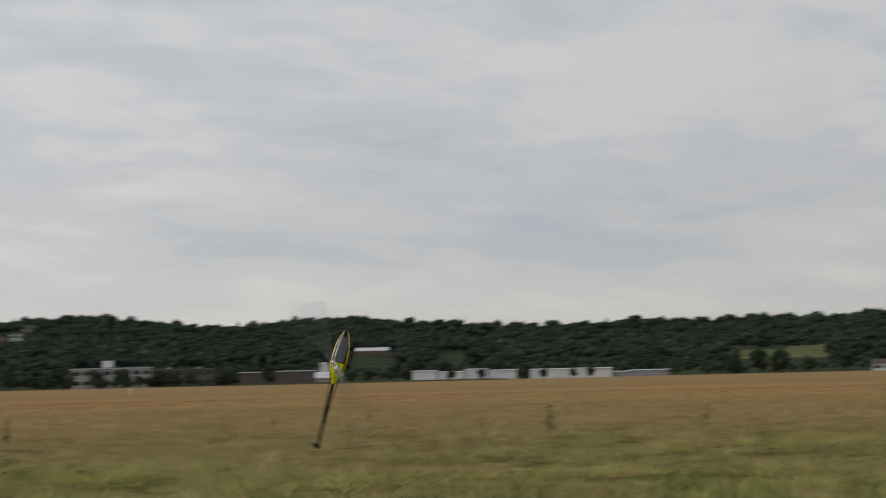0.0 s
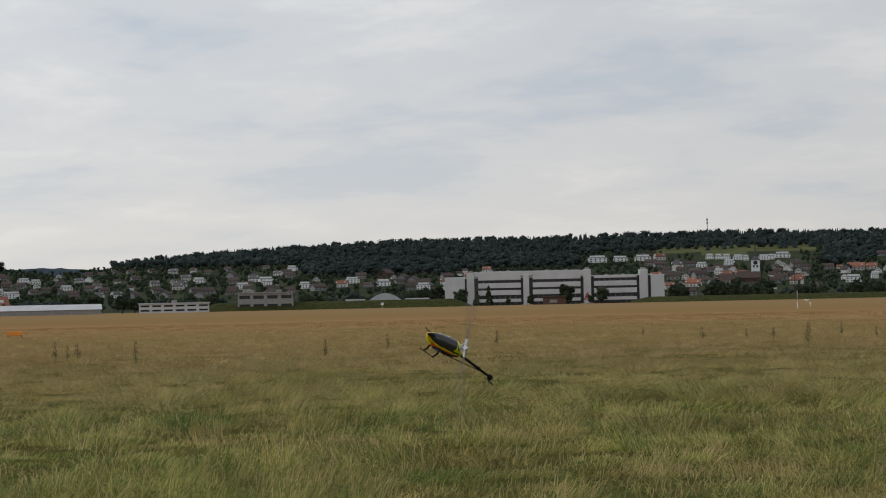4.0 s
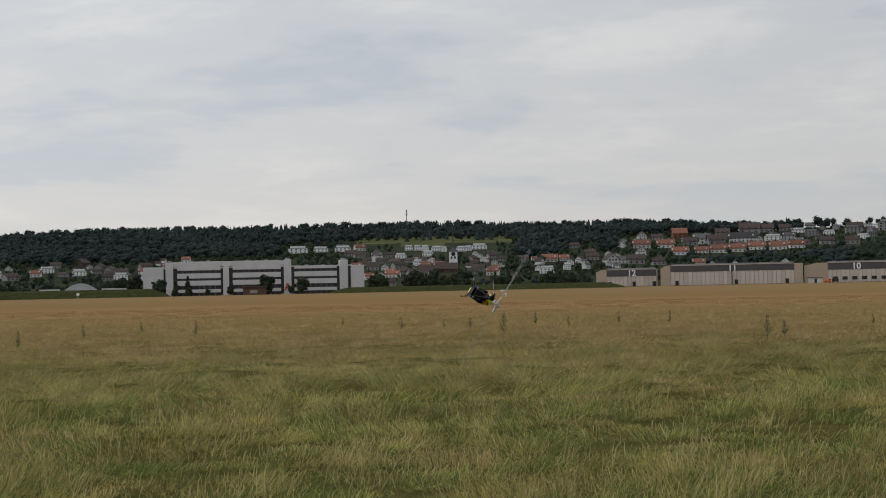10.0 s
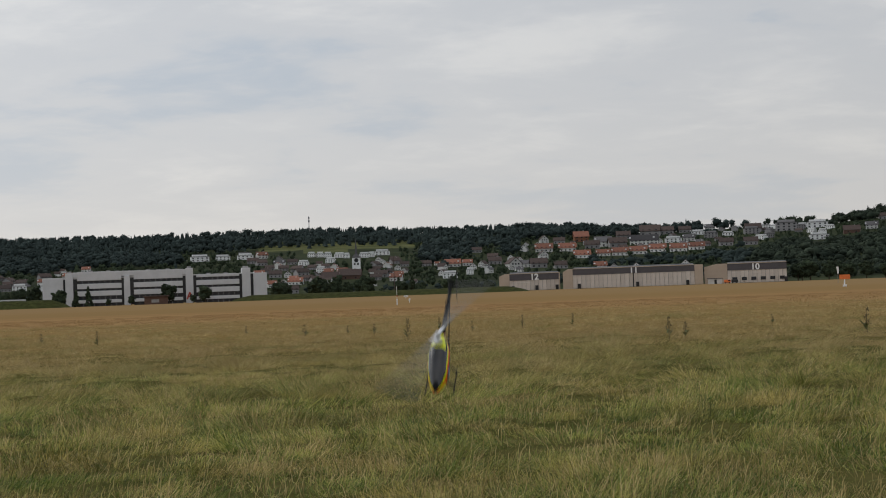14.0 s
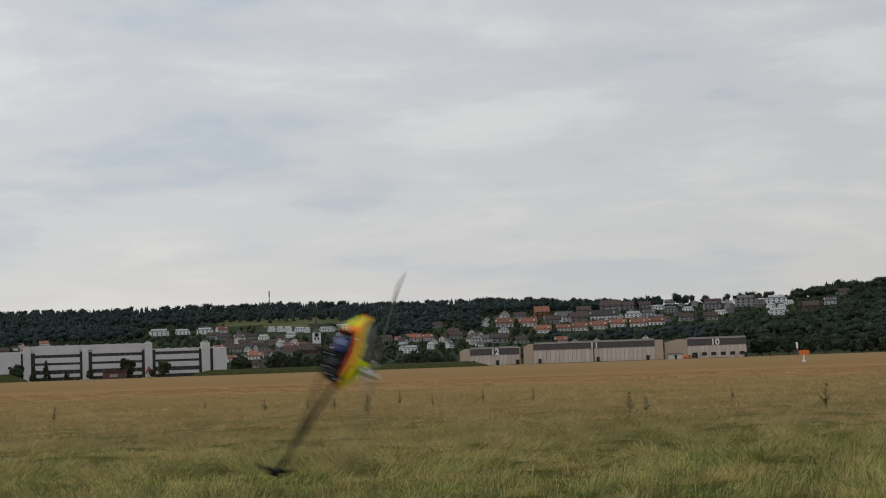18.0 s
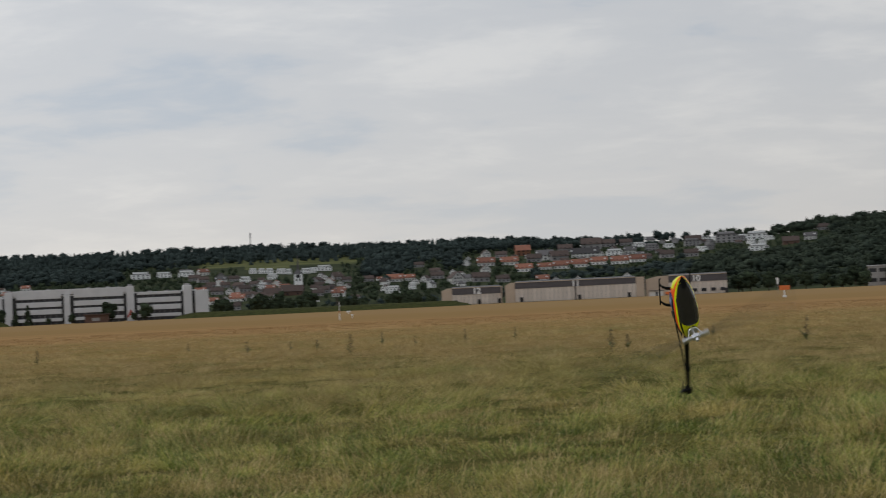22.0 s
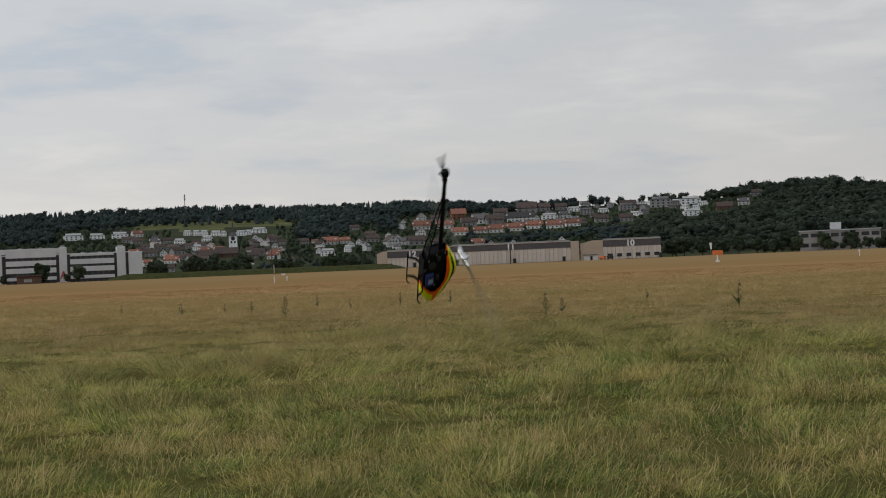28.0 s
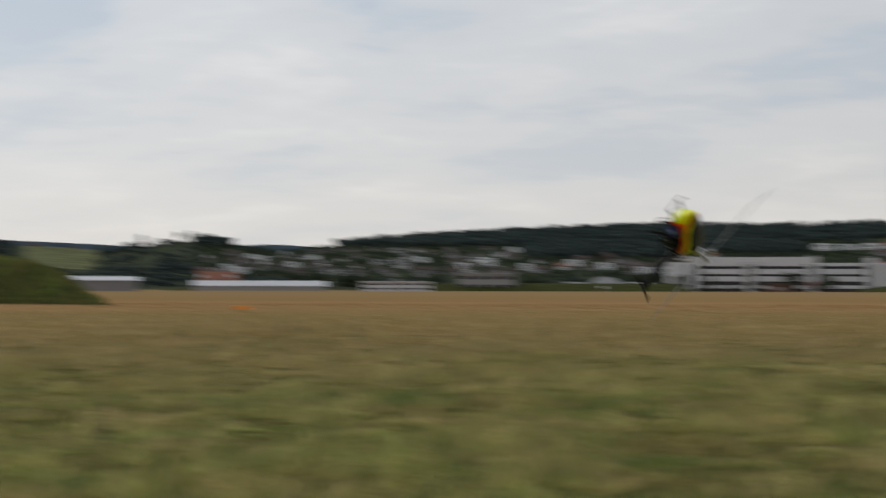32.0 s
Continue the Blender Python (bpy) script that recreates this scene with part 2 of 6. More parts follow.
def ground_material():
    mat = bpy.data.materials.new("dry_meadow")
    mat.use_nodes = True
    nt = mat.node_tree
    b = nt.nodes["Principled BSDF"]
    b.inputs["Roughness"].default_value = 1.0
    b.inputs["Specular IOR Level"].default_value = 0.0
    co = nt.nodes.new("ShaderNodeTexCoord")

    def noise_node(scale, detail):
        n = nt.nodes.new("ShaderNodeTexNoise")
        n.inputs["Scale"].default_value, n.inputs["Detail"].default_value, n.inputs["Roughness"].default_value = scale, detail, 0.6
        nt.links.new(co.outputs["Object"], n.inputs["Vector"])
        return n.outputs["Fac"]

    def mixed(fac, a, c):
        m = nt.nodes.new("ShaderNodeMix")
        m.data_type = "RGBA"
        nt.links.new(fac, m.inputs["Factor"])
        for socket, v in (("A", a), ("B", c)):
            if isinstance(v, tuple):
                m.inputs[socket].default_value = (*v, 1)
            else:
                nt.links.new(v, m.inputs[socket])
        return m.outputs["Result"]

    def ramp(fac, lo, hi):
        r = nt.nodes.new("ShaderNodeMapRange")
        r.inputs["From Min"].default_value, r.inputs["From Max"].default_value = lo, hi
        nt.links.new(fac, r.inputs["Value"])
        return r.outputs[0]

    straw = mixed(ramp(noise_node(0.9, 6), 0.35, 0.7), (0.285, 0.172, 0.070), (0.370, 0.228, 0.096))
    green = mixed(ramp(noise_node(1.4, 6), 0.35, 0.7), (0.180, 0.130, 0.050), (0.250, 0.180, 0.074))
    tan = mixed(ramp(noise_node(0.035, 4), 0.46, 0.66), straw, green)
    fine = mixed(ramp(noise_node(7.0, 3), 0.3, 0.75), (0.20, 0.15, 0.06), tan)
    ln = nt.nodes.new("ShaderNodeVectorMath")
    ln.operation = "LENGTH"
    nt.links.new(co.outputs["Object"], ln.inputs[0])
    # thatch near the camera, its colour darkened for the shade between blades
    shaded_thatch = mixed(ramp(noise_node(1.1, 5), 0.35, 0.7), (0.062, 0.066, 0.020), (0.130, 0.112, 0.040))
    strip_fac, strip = swathes(nt, co)
    strip = mixed(ramp(noise_node(0.5, 5), 0.2, 0.6), (0.275, 0.178, 0.082), strip)
    nt.links.new(mixed(strip_fac, mixed(ramp(ln.outputs["Value"], 38, 72), shaded_thatch, fine), strip), b.inputs["Base Color"])
    bp = nt.nodes.new("ShaderNodeBump")
    bp.inputs["Strength"].default_value = 0.6
    nt.links.new(noise_node(3.0, 5), bp.inputs["Height"])
    nt.links.new(bp.outputs[0], b.inputs["Normal"])
    return mat


def grass_material(name, near, far, fade=(28.0, 62.0), brown=None):
    """Blades: every blade its own tone, tufts and patches of their own; the meadow dries out further off.
    near and far: shade, middle and light tone of the lush and the dry part."""
    mat = bpy.data.materials.new(name)
    mat.use_nodes = True
    nt = mat.node_tree
    b = nt.nodes["Principled BSDF"]
    b.inputs["Roughness"].default_value = 0.55
    b.inputs["Specular IOR Level"].default_value = 0.22
    geo = nt.nodes.new("ShaderNodeNewGeometry")
    co = nt.nodes.new("ShaderNodeTexCoord")

    def calc(op, x, y, z=None):
        n = nt.nodes.new("ShaderNodeMath")
        n.operation = op
        for i, v in enumerate((x, y, z)):
            if isinstance(v, (int, float)):
                n.inputs[i].default_value = v
            elif v is not None:
                nt.links.new(v, n.inputs[i])
        return n.outputs[0]

    def patch(scale, detail, lo, hi, stretch=None):
        n = nt.nodes.new("ShaderNodeTexNoise")
        n.inputs["Scale"].default_value, n.inputs["Detail"].default_value = scale, detail
        if stretch:
            mp = nt.nodes.new("ShaderNodeMapping")
            mp.inputs["Scale"].default_value = stretch
            nt.links.new(co.outputs["Object"], mp.inputs["Vector"])
            nt.links.new(mp.outputs[0], n.inputs["Vector"])
        else:
            nt.links.new(co.outputs["Object"], n.inputs["Vector"])
        r = nt.nodes.new("ShaderNodeMapRange")
        r.inputs["From Min"].default_value, r.inputs["From Max"].default_value = lo, hi
        nt.links.new(n.outputs["Fac"], r.inputs["Value"])
        return r.outputs[0]

    def tones(shade, low, high):
        ramp = nt.nodes.new("ShaderNodeValToRGB")
        e = ramp.color_ramp.elements
        e[0].position, e[0].color = 0.18, (*shade, 1)
        e[1].position, e[1].color = 0.80, (*high, 1)
        e.new(0.5).color = (*low, 1)
        nt.links.new(tone, ramp.inputs[0])
        return ramp.outputs[0]

    tone = calc("MULTIPLY", geo.outputs["Random Per Island"], 0.56)
    tone = calc("MULTIPLY_ADD", patch(0.2, 3, 0.36, 0.64), 0.14, tone)
    tone = calc("MULTIPLY_ADD", patch(1.7, 3, 0.36, 0.64), 0.3, tone)
    ln = nt.nodes.new("ShaderNodeVectorMath")
    ln.operation = "LENGTH"
    nt.links.new(co.outputs["Object"], ln.inputs[0])
    dist = calc("MULTIPLY_ADD", patch(0.09, 4, 0.3, 0.7), 22.0, ln.outputs["Value"])
    r = nt.nodes.new("ShaderNodeMapRange")
    r.interpolation_type = "SMOOTHSTEP"
    r.inputs["From Min"].default_value, r.inputs["From Max"].default_value = fade
    nt.links.new(dist, r.inputs["Value"])
    m = nt.nodes.new("ShaderNodeMix")
    m.data_type = "RGBA"
    nt.links.new(r.outputs[0], m.inputs["Factor"])
    lush = tones(*near)
    if brown:
        mb = nt.nodes.new("ShaderNodeMix")
        mb.data_type = "RGBA"
        nt.links.new(calc("MULTIPLY", patch(0.60, 6, 0.44, 0.62), 0.60), mb.inputs["Factor"])
        nt.links.new(lush, mb.inputs["A"])
        nt.links.new(tones(*brown), mb.inputs["B"])
        lush = mb.outputs["Result"]
    if brown:
        # fresh green growth in hollows
        fresh = nt.nodes.new("ShaderNodeMix")
        fresh.data_type = "RGBA"
        nt.links.new(calc("MULTIPLY", patch(0.17, 5, 0.52, 0.66), 0.75), fresh.inputs["Factor"])
        nt.links.new(lush, fresh.inputs["A"])
        nt.links.new(tones((0.030, 0.068, 0.012), (0.135, 0.215, 0.040), (0.400, 0.460, 0.120)), fresh.inputs["B"])
        lush = fresh.outputs["Result"]
    nt.links.new(lush, m.inputs["A"])
    parched = tones(*far)
    if brown:
        mg = nt.nodes.new("ShaderNodeMix")
        mg.data_type = "RGBA"
        nt.links.new(calc("MULTIPLY", patch(0.30, 6, 0.48, 0.62), 0.62), mg.inputs["Factor"])
        nt.links.new(parched, mg.inputs["A"])
        mg.inputs["B"].default_value = (0.205, 0.225, 0.068, 1)
        parched = mg.outputs["Result"]
    nt.links.new(parched, m.inputs["B"])
    # mown strips far out
    strip_fac, strip = swathes(nt, co)
    m2 = nt.nodes.new("ShaderNodeMix")
    m2.data_type = "RGBA"
    nt.links.new(calc("MULTIPLY", strip_fac, 0.9 if fade[0] < 500 else 0.0), m2.inputs["Factor"])
    nt.links.new(m.outputs["Result"], m2.inputs["A"])
    nt.links.new(strip, m2.inputs["B"])
    colour = m2.outputs["Result"]
    nt.links.new(colour, b.inputs["Base Color"])
    thin = nt.nodes.new("ShaderNodeBsdfTranslucent")
    nt.links.new(colour, thin.inputs["Color"])
    both = nt.nodes.new("ShaderNodeMixShader")
    both.inputs[0].default_value = 0.35
    nt.links.new(b.outputs[0], both.inputs[1])
    nt.links.new(thin.outputs[0], both.inputs[2])
    nt.links.new(both.outputs[0], nt.nodes["Material Output"].inputs["Surface"])
    return mat


M_GROUND = ground_material()
BROWN = ((0.100, 0.072, 0.020), (0.350, 0.246, 0.076), (0.780, 0.575, 0.210))
M_BLADE = grass_material("green_blades", ((0.036, 0.070, 0.013), (0.184, 0.252, 0.048), (0.640, 0.600, 0.178)), ((0.250, 0.184, 0.074), (0.435, 0.322, 0.130), (0.670, 0.510, 0.230)), brown=BROWN)
M_STRAW = grass_material("straw_stems", ((0.260, 0.200, 0.072), (0.520, 0.385, 0.160), (0.860, 0.670, 0.340)), ((0.315, 0.230, 0.102), (0.425, 0.312, 0.142), (0.540, 0.405, 0.200)))
M_BANK = material("bank_grass", (0.034, 0.042, 0.012), 0.95, vary=0.5, scale=0.5, bump=0.9, bump_scale=1.5, second=(0.046, 0.050, 0.014), spec=0.05)
M_HILL = material("hill_meadow", (0.020, 0.029, 0.014), 0.95, vary=0.4, scale=0.02, bump=0.4, bump_scale=0.2, second=(0.036, 0.044, 0.018), spec=0.05)
M_MEADOW = material("pale_meadow", (0.080, 0.095, 0.036), 0.95, vary=0.3, scale=0.03, second=(0.115, 0.118, 0.046), spec=0.05)
# haze is mixed into the forest colour: lighter and bluer than the leaves
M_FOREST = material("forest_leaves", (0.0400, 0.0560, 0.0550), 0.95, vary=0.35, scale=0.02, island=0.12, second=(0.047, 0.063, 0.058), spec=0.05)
M_LEAVES = material("tree_leaves", (0.030, 0.044, 0.030), 0.95, vary=0.4, scale=0.6, island=0.3, objects=0.3, second=(0.038, 0.050, 0.028), spec=0.05, bump=0.8, bump_scale=1.2)
# a little haze is put into this leaf colour as well
M_MIXEDWOOD = material("mixed_wood_leaves", (0.0330, 0.0480, 0.0390), 0.95, vary=0.4, scale=0.05, island=0.32, second=(0.044, 0.056, 0.038), spec=0.05)
# the blue-grey here stands for haze over the far woods
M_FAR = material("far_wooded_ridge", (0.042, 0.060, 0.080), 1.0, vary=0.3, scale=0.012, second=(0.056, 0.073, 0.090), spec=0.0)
M_BARK = material("bark", (0.06, 0.045, 0.03), 0.95, vary=0.4, scale=3, bump=0.5)

# ---- the land: one sheet to the horizon ----
SKYLINE = [(-180, 1.2), (-62, 1.2), (-52, 0.55), (-41, 0.75), (-39.5, 1.1), (-36, 1.3), (-33.5, 1.42), (-31.8, 1.38), (-30, 1.36), (-28.2, 1.22), (-26.4, 1.5), (-25.4, 1.6), (-24.2, 1.36),
           (-22.9, 1.2), (-22, 1.24), (-19.2, 1.5), (-17.4, 1.65), (-13.5, 1.84), (-11, 1.95), (-5, 1.95), (-0.3, 2.02), (3.4, 1.92), (6, 1.9), (7, 1.92), (9, 1.78),
           (11, 1.72), (13, 1.76), (16.4, 1.75), (17.6, 1.9), (19, 1.95), (20.2, 2.0), (21.5, 1.9), (23.3, 1.72), (24.2, 1.6), (26, 1.64), (27, 1.78), (29, 1.84), (31, 1.64), (33, 1.52),
           (35.6, 1.4), (38, 1.5), (48, 1.5), (60, 1.3), (180, 1.2)]
D_FOOT, D_RIDGE = 960.0, 2150.0


def land_el(az, d):
    """Angle of the hillside over the horizon at a bearing and distance."""
    k = min(1.0, max(0.0, (d - D_FOOT) / (D_RIDGE - D_FOOT)))
    return curve_at(SKYLINE, az) * k ** 0.85


def land_z(az, d):
    if d <= D_FOOT:
        return 0.0
    if d <= D_RIDGE:
        return d * math.tan(radians(land_el(az, d)))
    z = D_RIDGE * math.tan(radians(curve_at(SKYLINE, az)))
    return max(-5.0, z * (1 - ((d - D_RIDGE) / 1500.0) ** 2))


def build_land():
    azs = [-180 + 3 * i for i in range(43)] + [-52 + 0.5 * i for i in range(0, 201)] + [51 + 3 * i for i in range(44)]
    azs = sorted({round(a, 3) for a in azs if a < 180})
    ds = [0, 12, 30, 80, 200, 400, 600, 800, D_FOOT] + [D_FOOT + (D_RIDGE - D_FOOT) * i / 16 for i in range(1, 17)] + [2500, 3000, 3600, 4900]
    verts, faces = [], []
    for d in ds:
        for a in azs:
            p = P(a, d, land_z(a, d))
            verts.append(p)
    n = len(azs)
    for i in range(len(ds) - 1):
        for j in range(n):
            k = (j + 1) % n
            faces.append((i * n + j, i * n + k, (i + 1) * n + k, (i + 1) * n + j))
    ob = raw("ground", verts, faces, [M_GROUND, M_HILL, M_MEADOW])
    idx = []
    for i in range(len(ds) - 1):
        for j in range(n):
            a, d = azs[j], ds[i]
            el = land_el(a, d)
            m = 0 if d < D_FOOT - 40 else 1
            if m and (-31.5 < a < -28.8 and el > 0.62 or 41.6 < a < 44.8 and 0.42 < el < 0.64 + 0.07 * (a - 41.6) or -3 < a < 2.6 and el > 1.46 and el < 1.75):
                m = 2
            idx.append(m)
    ob.data.polygons.foreach_set("material_index", idx)
    tagged(ob, "dry summer meadow running to wooded hills", "ground", kind="structure")
    # farther ridge, the haze of distance painted into it as blue
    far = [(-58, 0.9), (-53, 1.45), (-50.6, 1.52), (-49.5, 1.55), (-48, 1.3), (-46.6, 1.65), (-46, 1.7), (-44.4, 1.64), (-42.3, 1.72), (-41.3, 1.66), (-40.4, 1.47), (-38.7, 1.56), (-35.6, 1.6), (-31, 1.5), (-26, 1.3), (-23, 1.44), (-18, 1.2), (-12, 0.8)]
    verts, faces = [], []
    a = -58.0
    cols = []
    while a < -12:
        wob = 0.035 * noise.noise(Vector((a * 2.3, 0, 0))) + 0.02 * noise.noise(Vector((a * 9, 3, 0)))
        cols.append((a, curve_at(far, a) + wob))
        a += 0.12
    for a, e in cols:
        for k, dd in ((0.0, 3300), (0.35, 3600), (0.7, 3900), (1.0, 4200), (0.2, 4500)):
            verts.append(P(a, dd, top_z(e * k, dd) + 8 * noise.noise(Vector((a * 3, dd * 0.01, 0))) * (k < 1)))
    for i in range(len(cols) - 1):
        for j in range(4):
            faces.append((i * 5 + j, (i + 1) * 5 + j, (i + 1) * 5 + j + 1, i * 5 + j + 1))
    tagged(raw("backdrop", verts, faces, M_FAR, smooth=True), "distant wooded ridge, haze painted in as bluish grey", "hills", kind="structure")


build_land()


# ---- woods: crowns in one mesh each ----
def leafy_crown(bm, rng, height=1.0, leaves=92, cores=4):
    """A broadleaf crown: a dark heart of lumps wrapped in many small leaf clumps with gaps between them."""
    lumps = []
    for i in range(cores):
        th, rr = rng.uniform(0, 6.28), rng.uniform(0.08, 0.26)
        c = Vector((rr * math.cos(th), rr * math.sin(th), rng.uniform(0.30, 0.80))) if i else Vector((0, 0, 0.60))
        r = rng.uniform(0.13, 0.20) if i else 0.27
        lumps.append((c, r))
        res = bmesh.ops.create_icosphere(bm, subdivisions=1, radius=r * 0.86 * height, matrix=Matrix.Translation(c * height))
        for v in res["verts"]:
            v.co += (v.co - c * height) * rng.uniform(-0.25, 0.2)
    for i in range(leaves):
        c, r = lumps[int(rng.uniform(0, cores))]
        n = Vector((rng.normal(), rng.normal(), rng.normal() + 0.35)).normalized()
        p = c + n * r * rng.uniform(0.85, 1.22)
        u = n.orthogonal().normalized()
        w = n.cross(u)
        t = rng.uniform(0, 6.28)
        size = rng.uniform(0.035, 0.080)
        tilt = n * rng.uniform(-0.6, 0.6)
        corners = []
        for k in range(3):
            a = t + k * 2.094 + rng.uniform(-0.4, 0.4)
            corners.append(bm.verts.new((p + (u * math.cos(a) + w * math.sin(a) + tilt * math.cos(a)) * size) * height))
        bm.faces.new(corners)


def crown_shapes(seed, conifer, lumps=11):
    rng = np.random.default_rng(seed)
    bm = bmesh.new()
    if conifer:
        tiers = 5
        for i in range(tiers):
            z0, z1 = 0.05 + 0.165 * i, 0.34 + 0.165 * i
            r = 0.29 * (1 - 0.82 * i / tiers) * rng.uniform(0.85, 1.15)
            res = bmesh.ops.create_cone(bm, cap_ends=False, segments=6, radius1=r, radius2=0.01, depth=z1 - z0, matrix=Matrix.Translation((0, 0, (z0 + z1) / 2)) @ Matrix.Rotation(i * 0.7, 4, "Z"))
            for v in res["verts"]:
                if v.co.z < (z0 + z1) / 2:
                    v.co.x *= rng.uniform(0.7, 1.3)
                    v.co.y *= rng.uniform(0.7, 1.3)
                    v.co.z += rng.uniform(-0.04, 0.03)
    elif lumps < 20:
        leafy_crown(bm, rng)
    else:
        small = 0.36
        for i in range(lumps):
            th, rr = rng.uniform(0, 6.28), rng.uniform(0.14, 0.46)
            c = Vector((rr * math.cos(th), rr * math.sin(th), rng.uniform(0.08, 0.95 - rr))) if i else Vector((0, 0, 0.6))
            res = bmesh.ops.create_icosphere(bm, subdivisions=1, radius=rng.uniform(0.10, 0.18) * small if i else 0.25 * small, matrix=Matrix.Translation(c))
            for v in res["verts"]:
                v.co += (v.co - c) * rng.uniform(-0.3, 0.4)
    bmesh.ops.triangulate(bm, faces=bm.faces[:])
    bm.verts.index_update()
    vs = np.array([v.co[:] for v in bm.verts])
    fs = np.array([[v.index for v in f.verts] for f in bm.faces])
    bm.free()
    return vs, fs


SHAPES_ROUND = [crown_shapes(s, False) for s in range(6)]
SHAPES_SHRUB = [crown_shapes(40 + s, False, 170) for s in range(3)]
SHAPES_FIR = [crown_shapes(20 + s, True) for s in range(4)]


def wood(name, trees, mat, label, shapes=None):
    """trees: (x, y, z, height, width, is_fir)."""
    rng = np.random.default_rng(len(trees))
    V, F, base = [], [], 0
    for x, y, z, h, w, fir in trees:
        pool = shapes or (SHAPES_FIR if fir else SHAPES_ROUND)
        vs, fs = pool[rng.integers(len(pool))]
        th = rng.uniform(0, 6.28)
        c, s = math.cos(th), math.sin(th)
        q = np.stack([(vs[:, 0] * c - vs[:, 1] * s) * w + x, (vs[:, 0] * s + vs[:, 1] * c) * w + y, vs[:, 2] * h + z], 1)
        V.append(q)
        F.append(fs + base)
        base += len(vs)
    ob = arrays(name, np.concatenate(V), np.concatenate(F), mat)
    ob.data.polygons.foreach_set("use_smooth", [True] * len(ob.data.polygons))
    return tagged(ob, label, "trees", kind="stuff")


# built-up and open ground on the slopes: (from bearing, to bearing, from angle, to angle)
OPEN = [(-25.4, -14.5, 0.2, 1.36), (-14.5, -9.2, 0.2, 0.98), (-9.2, -2.4, 0.2, 1.12), (-5.1, -2.4, 1.1, 1.52), (-2.4, 3.0, 0.2, 1.62), (2.6, 4.2, 0.2, 0.75), (4.2, 6.6, 0.2, 1.12), (4.8, 5.6, 1.1, 1.4), (6.4, 8.6, 0.5, 1.64), (7.8, 13.6, 0.9, 1.6), (13.0, 17.0, 1.2, 1.72), (8.0, 13.2, 0.4, 0.62),
        (-31.4, -28.9, 0.45, 1.6), (41.5, 44.9, 0.4, 0.82), (28.7, 30.5, 0.55, 0.95), (31.8, 32.9, 0.62, 0.9), (17, 18.6, 1.4, 1.75)]


def is_open(a, e):
    return any(a0 < a < a1 and e0 < e < e1 for a0, a1, e0, e1 in OPEN)


def below_houses(a, e, d, h):
    """Height of a tree that leaves the houses right behind it in view, as gardens do."""
    for ha, he, hs in HOUSES:
        if abs(a - ha) < 0.2 * hs + 0.08 and -0.03 < he - e < 0.5:
            h = min(h, (max(0.0, he - e) + 0.05) * d * 0.01745)
    return h


def build_woods():
    rng = np.random.default_rng(5)
    main, town = [], []
    d = 1010.0
    while d < 2200:
        step = (6.4 + d * 0.0012) * (0.7 if d > 1950 else 1.0)
        a = -54.0
        while a < 48.5:
            a += math.degrees(step / d) * rng.uniform(0.65, 1.35)
            dd = d + rng.uniform(-14, 14)
            e = land_el(a, dd)
            fir = rng.random() < ((0.55 if e > 1.66 else 0.35) if -24 < a < 6 and e > 1.4 else 0.1)
            h = rng.uniform(11.5, 17.5) * (1.35 if a > 15.5 and rng.random() < 0.22 else 1.0) if e > 0.5 else rng.uniform(7, 12)
            if -54 < a < -36 and (rng.random() < 0.88 or d > 1300) and not (a > -40.5 and d > 1750):
                continue
            if -36.2 < a <= -33 and d <= 1750 and rng.random() < (a + 36.4) / 3.4 * (0.4 + 0.6 * e):
                continue
            if -33 < a < -25.4 and e > 0.6 and not (a < -31.4 and d > 1750) and rng.random() < (0.97 if a < -28.6 else 0.78):
                continue
            if is_open(a, e):
                free = a > 28 or a < -28.6 or -3 < a < 2.6 and e > 1.42 or abs(a - 0.77) < 0.4 and e < 0.72 or -1.2 < a < 2.2 and 1.02 < e < 1.42
                hh = below_houses(a, e, dd, rng.uniform(4.0, 9.0))
                if rng.random() < 0.85 and not free and hh > 2.0:
                    p = P(a, dd, land_z(a, dd) - 0.5)
                    town.append((p.x, p.y, p.z, hh, hh * rng.uniform(0.8, 1.25), rng.random() < 0.1))
                continue
            h = max(3.5, below_houses(a, e, dd, h))
            p = P(a, dd, land_z(a, dd) - 1.5)
            low = 0.72 if d < 1850 else (0.86 if d < 2000 else 0.95)
            if a < -25.4:
                low *= 0.7
            main.append((p.x, p.y, p.z, h * low * (0.92 if fir else 1.0), h * (rng.uniform(0.65, 0.95) if fir else rng.uniform(0.95, 1.35)) * (0.8 if a < -25.4 else 1.0), fir))
        d += 29 if d > 1250 else 34
    # landmark crowns on the crest
    for a, e, h, fir in ((20.2, 2.38, 26, False), (19.0, 2.27, 20, False), (17.6, 2.2, 19, False), (21.5, 2.25, 20, False), (22.3, 2.1, 19, True), (-27.2, 1.78, 11, False), (-25.6, 1.92, 13, False), (-26.0, 1.86, 12, False),
                         (-25.1, 1.84, 12, False), (28.9, 2.16, 22, False), (27.2, 2.1, 20, False), (7.0, 2.24, 20, False), (9.6, 1.96, 14, False), (10.4, 1.99, 14, False), (11.2, 2.03, 15, False), (12.3, 2.06, 15, False), (13.4, 2.08, 15, False), (13.9, 2.03, 13, False), (14.6, 2.06, 14, False), (15.1, 2.02, 13, False), (11.9, 2.12, 16, True), (12.9, 2.16, 18, False)):
        p = P(a, 2130, top_z(e, 2130) - h)
        main.append((p.x, p.y, p.z, h, h * (0.6 if fir else 1.15), fir))
    wood("forest", [t for t in main if t[0] < 0.25 * t[1]], M_FOREST, "dense dark mixed woodland covering the hills, its leaves blued for haze")
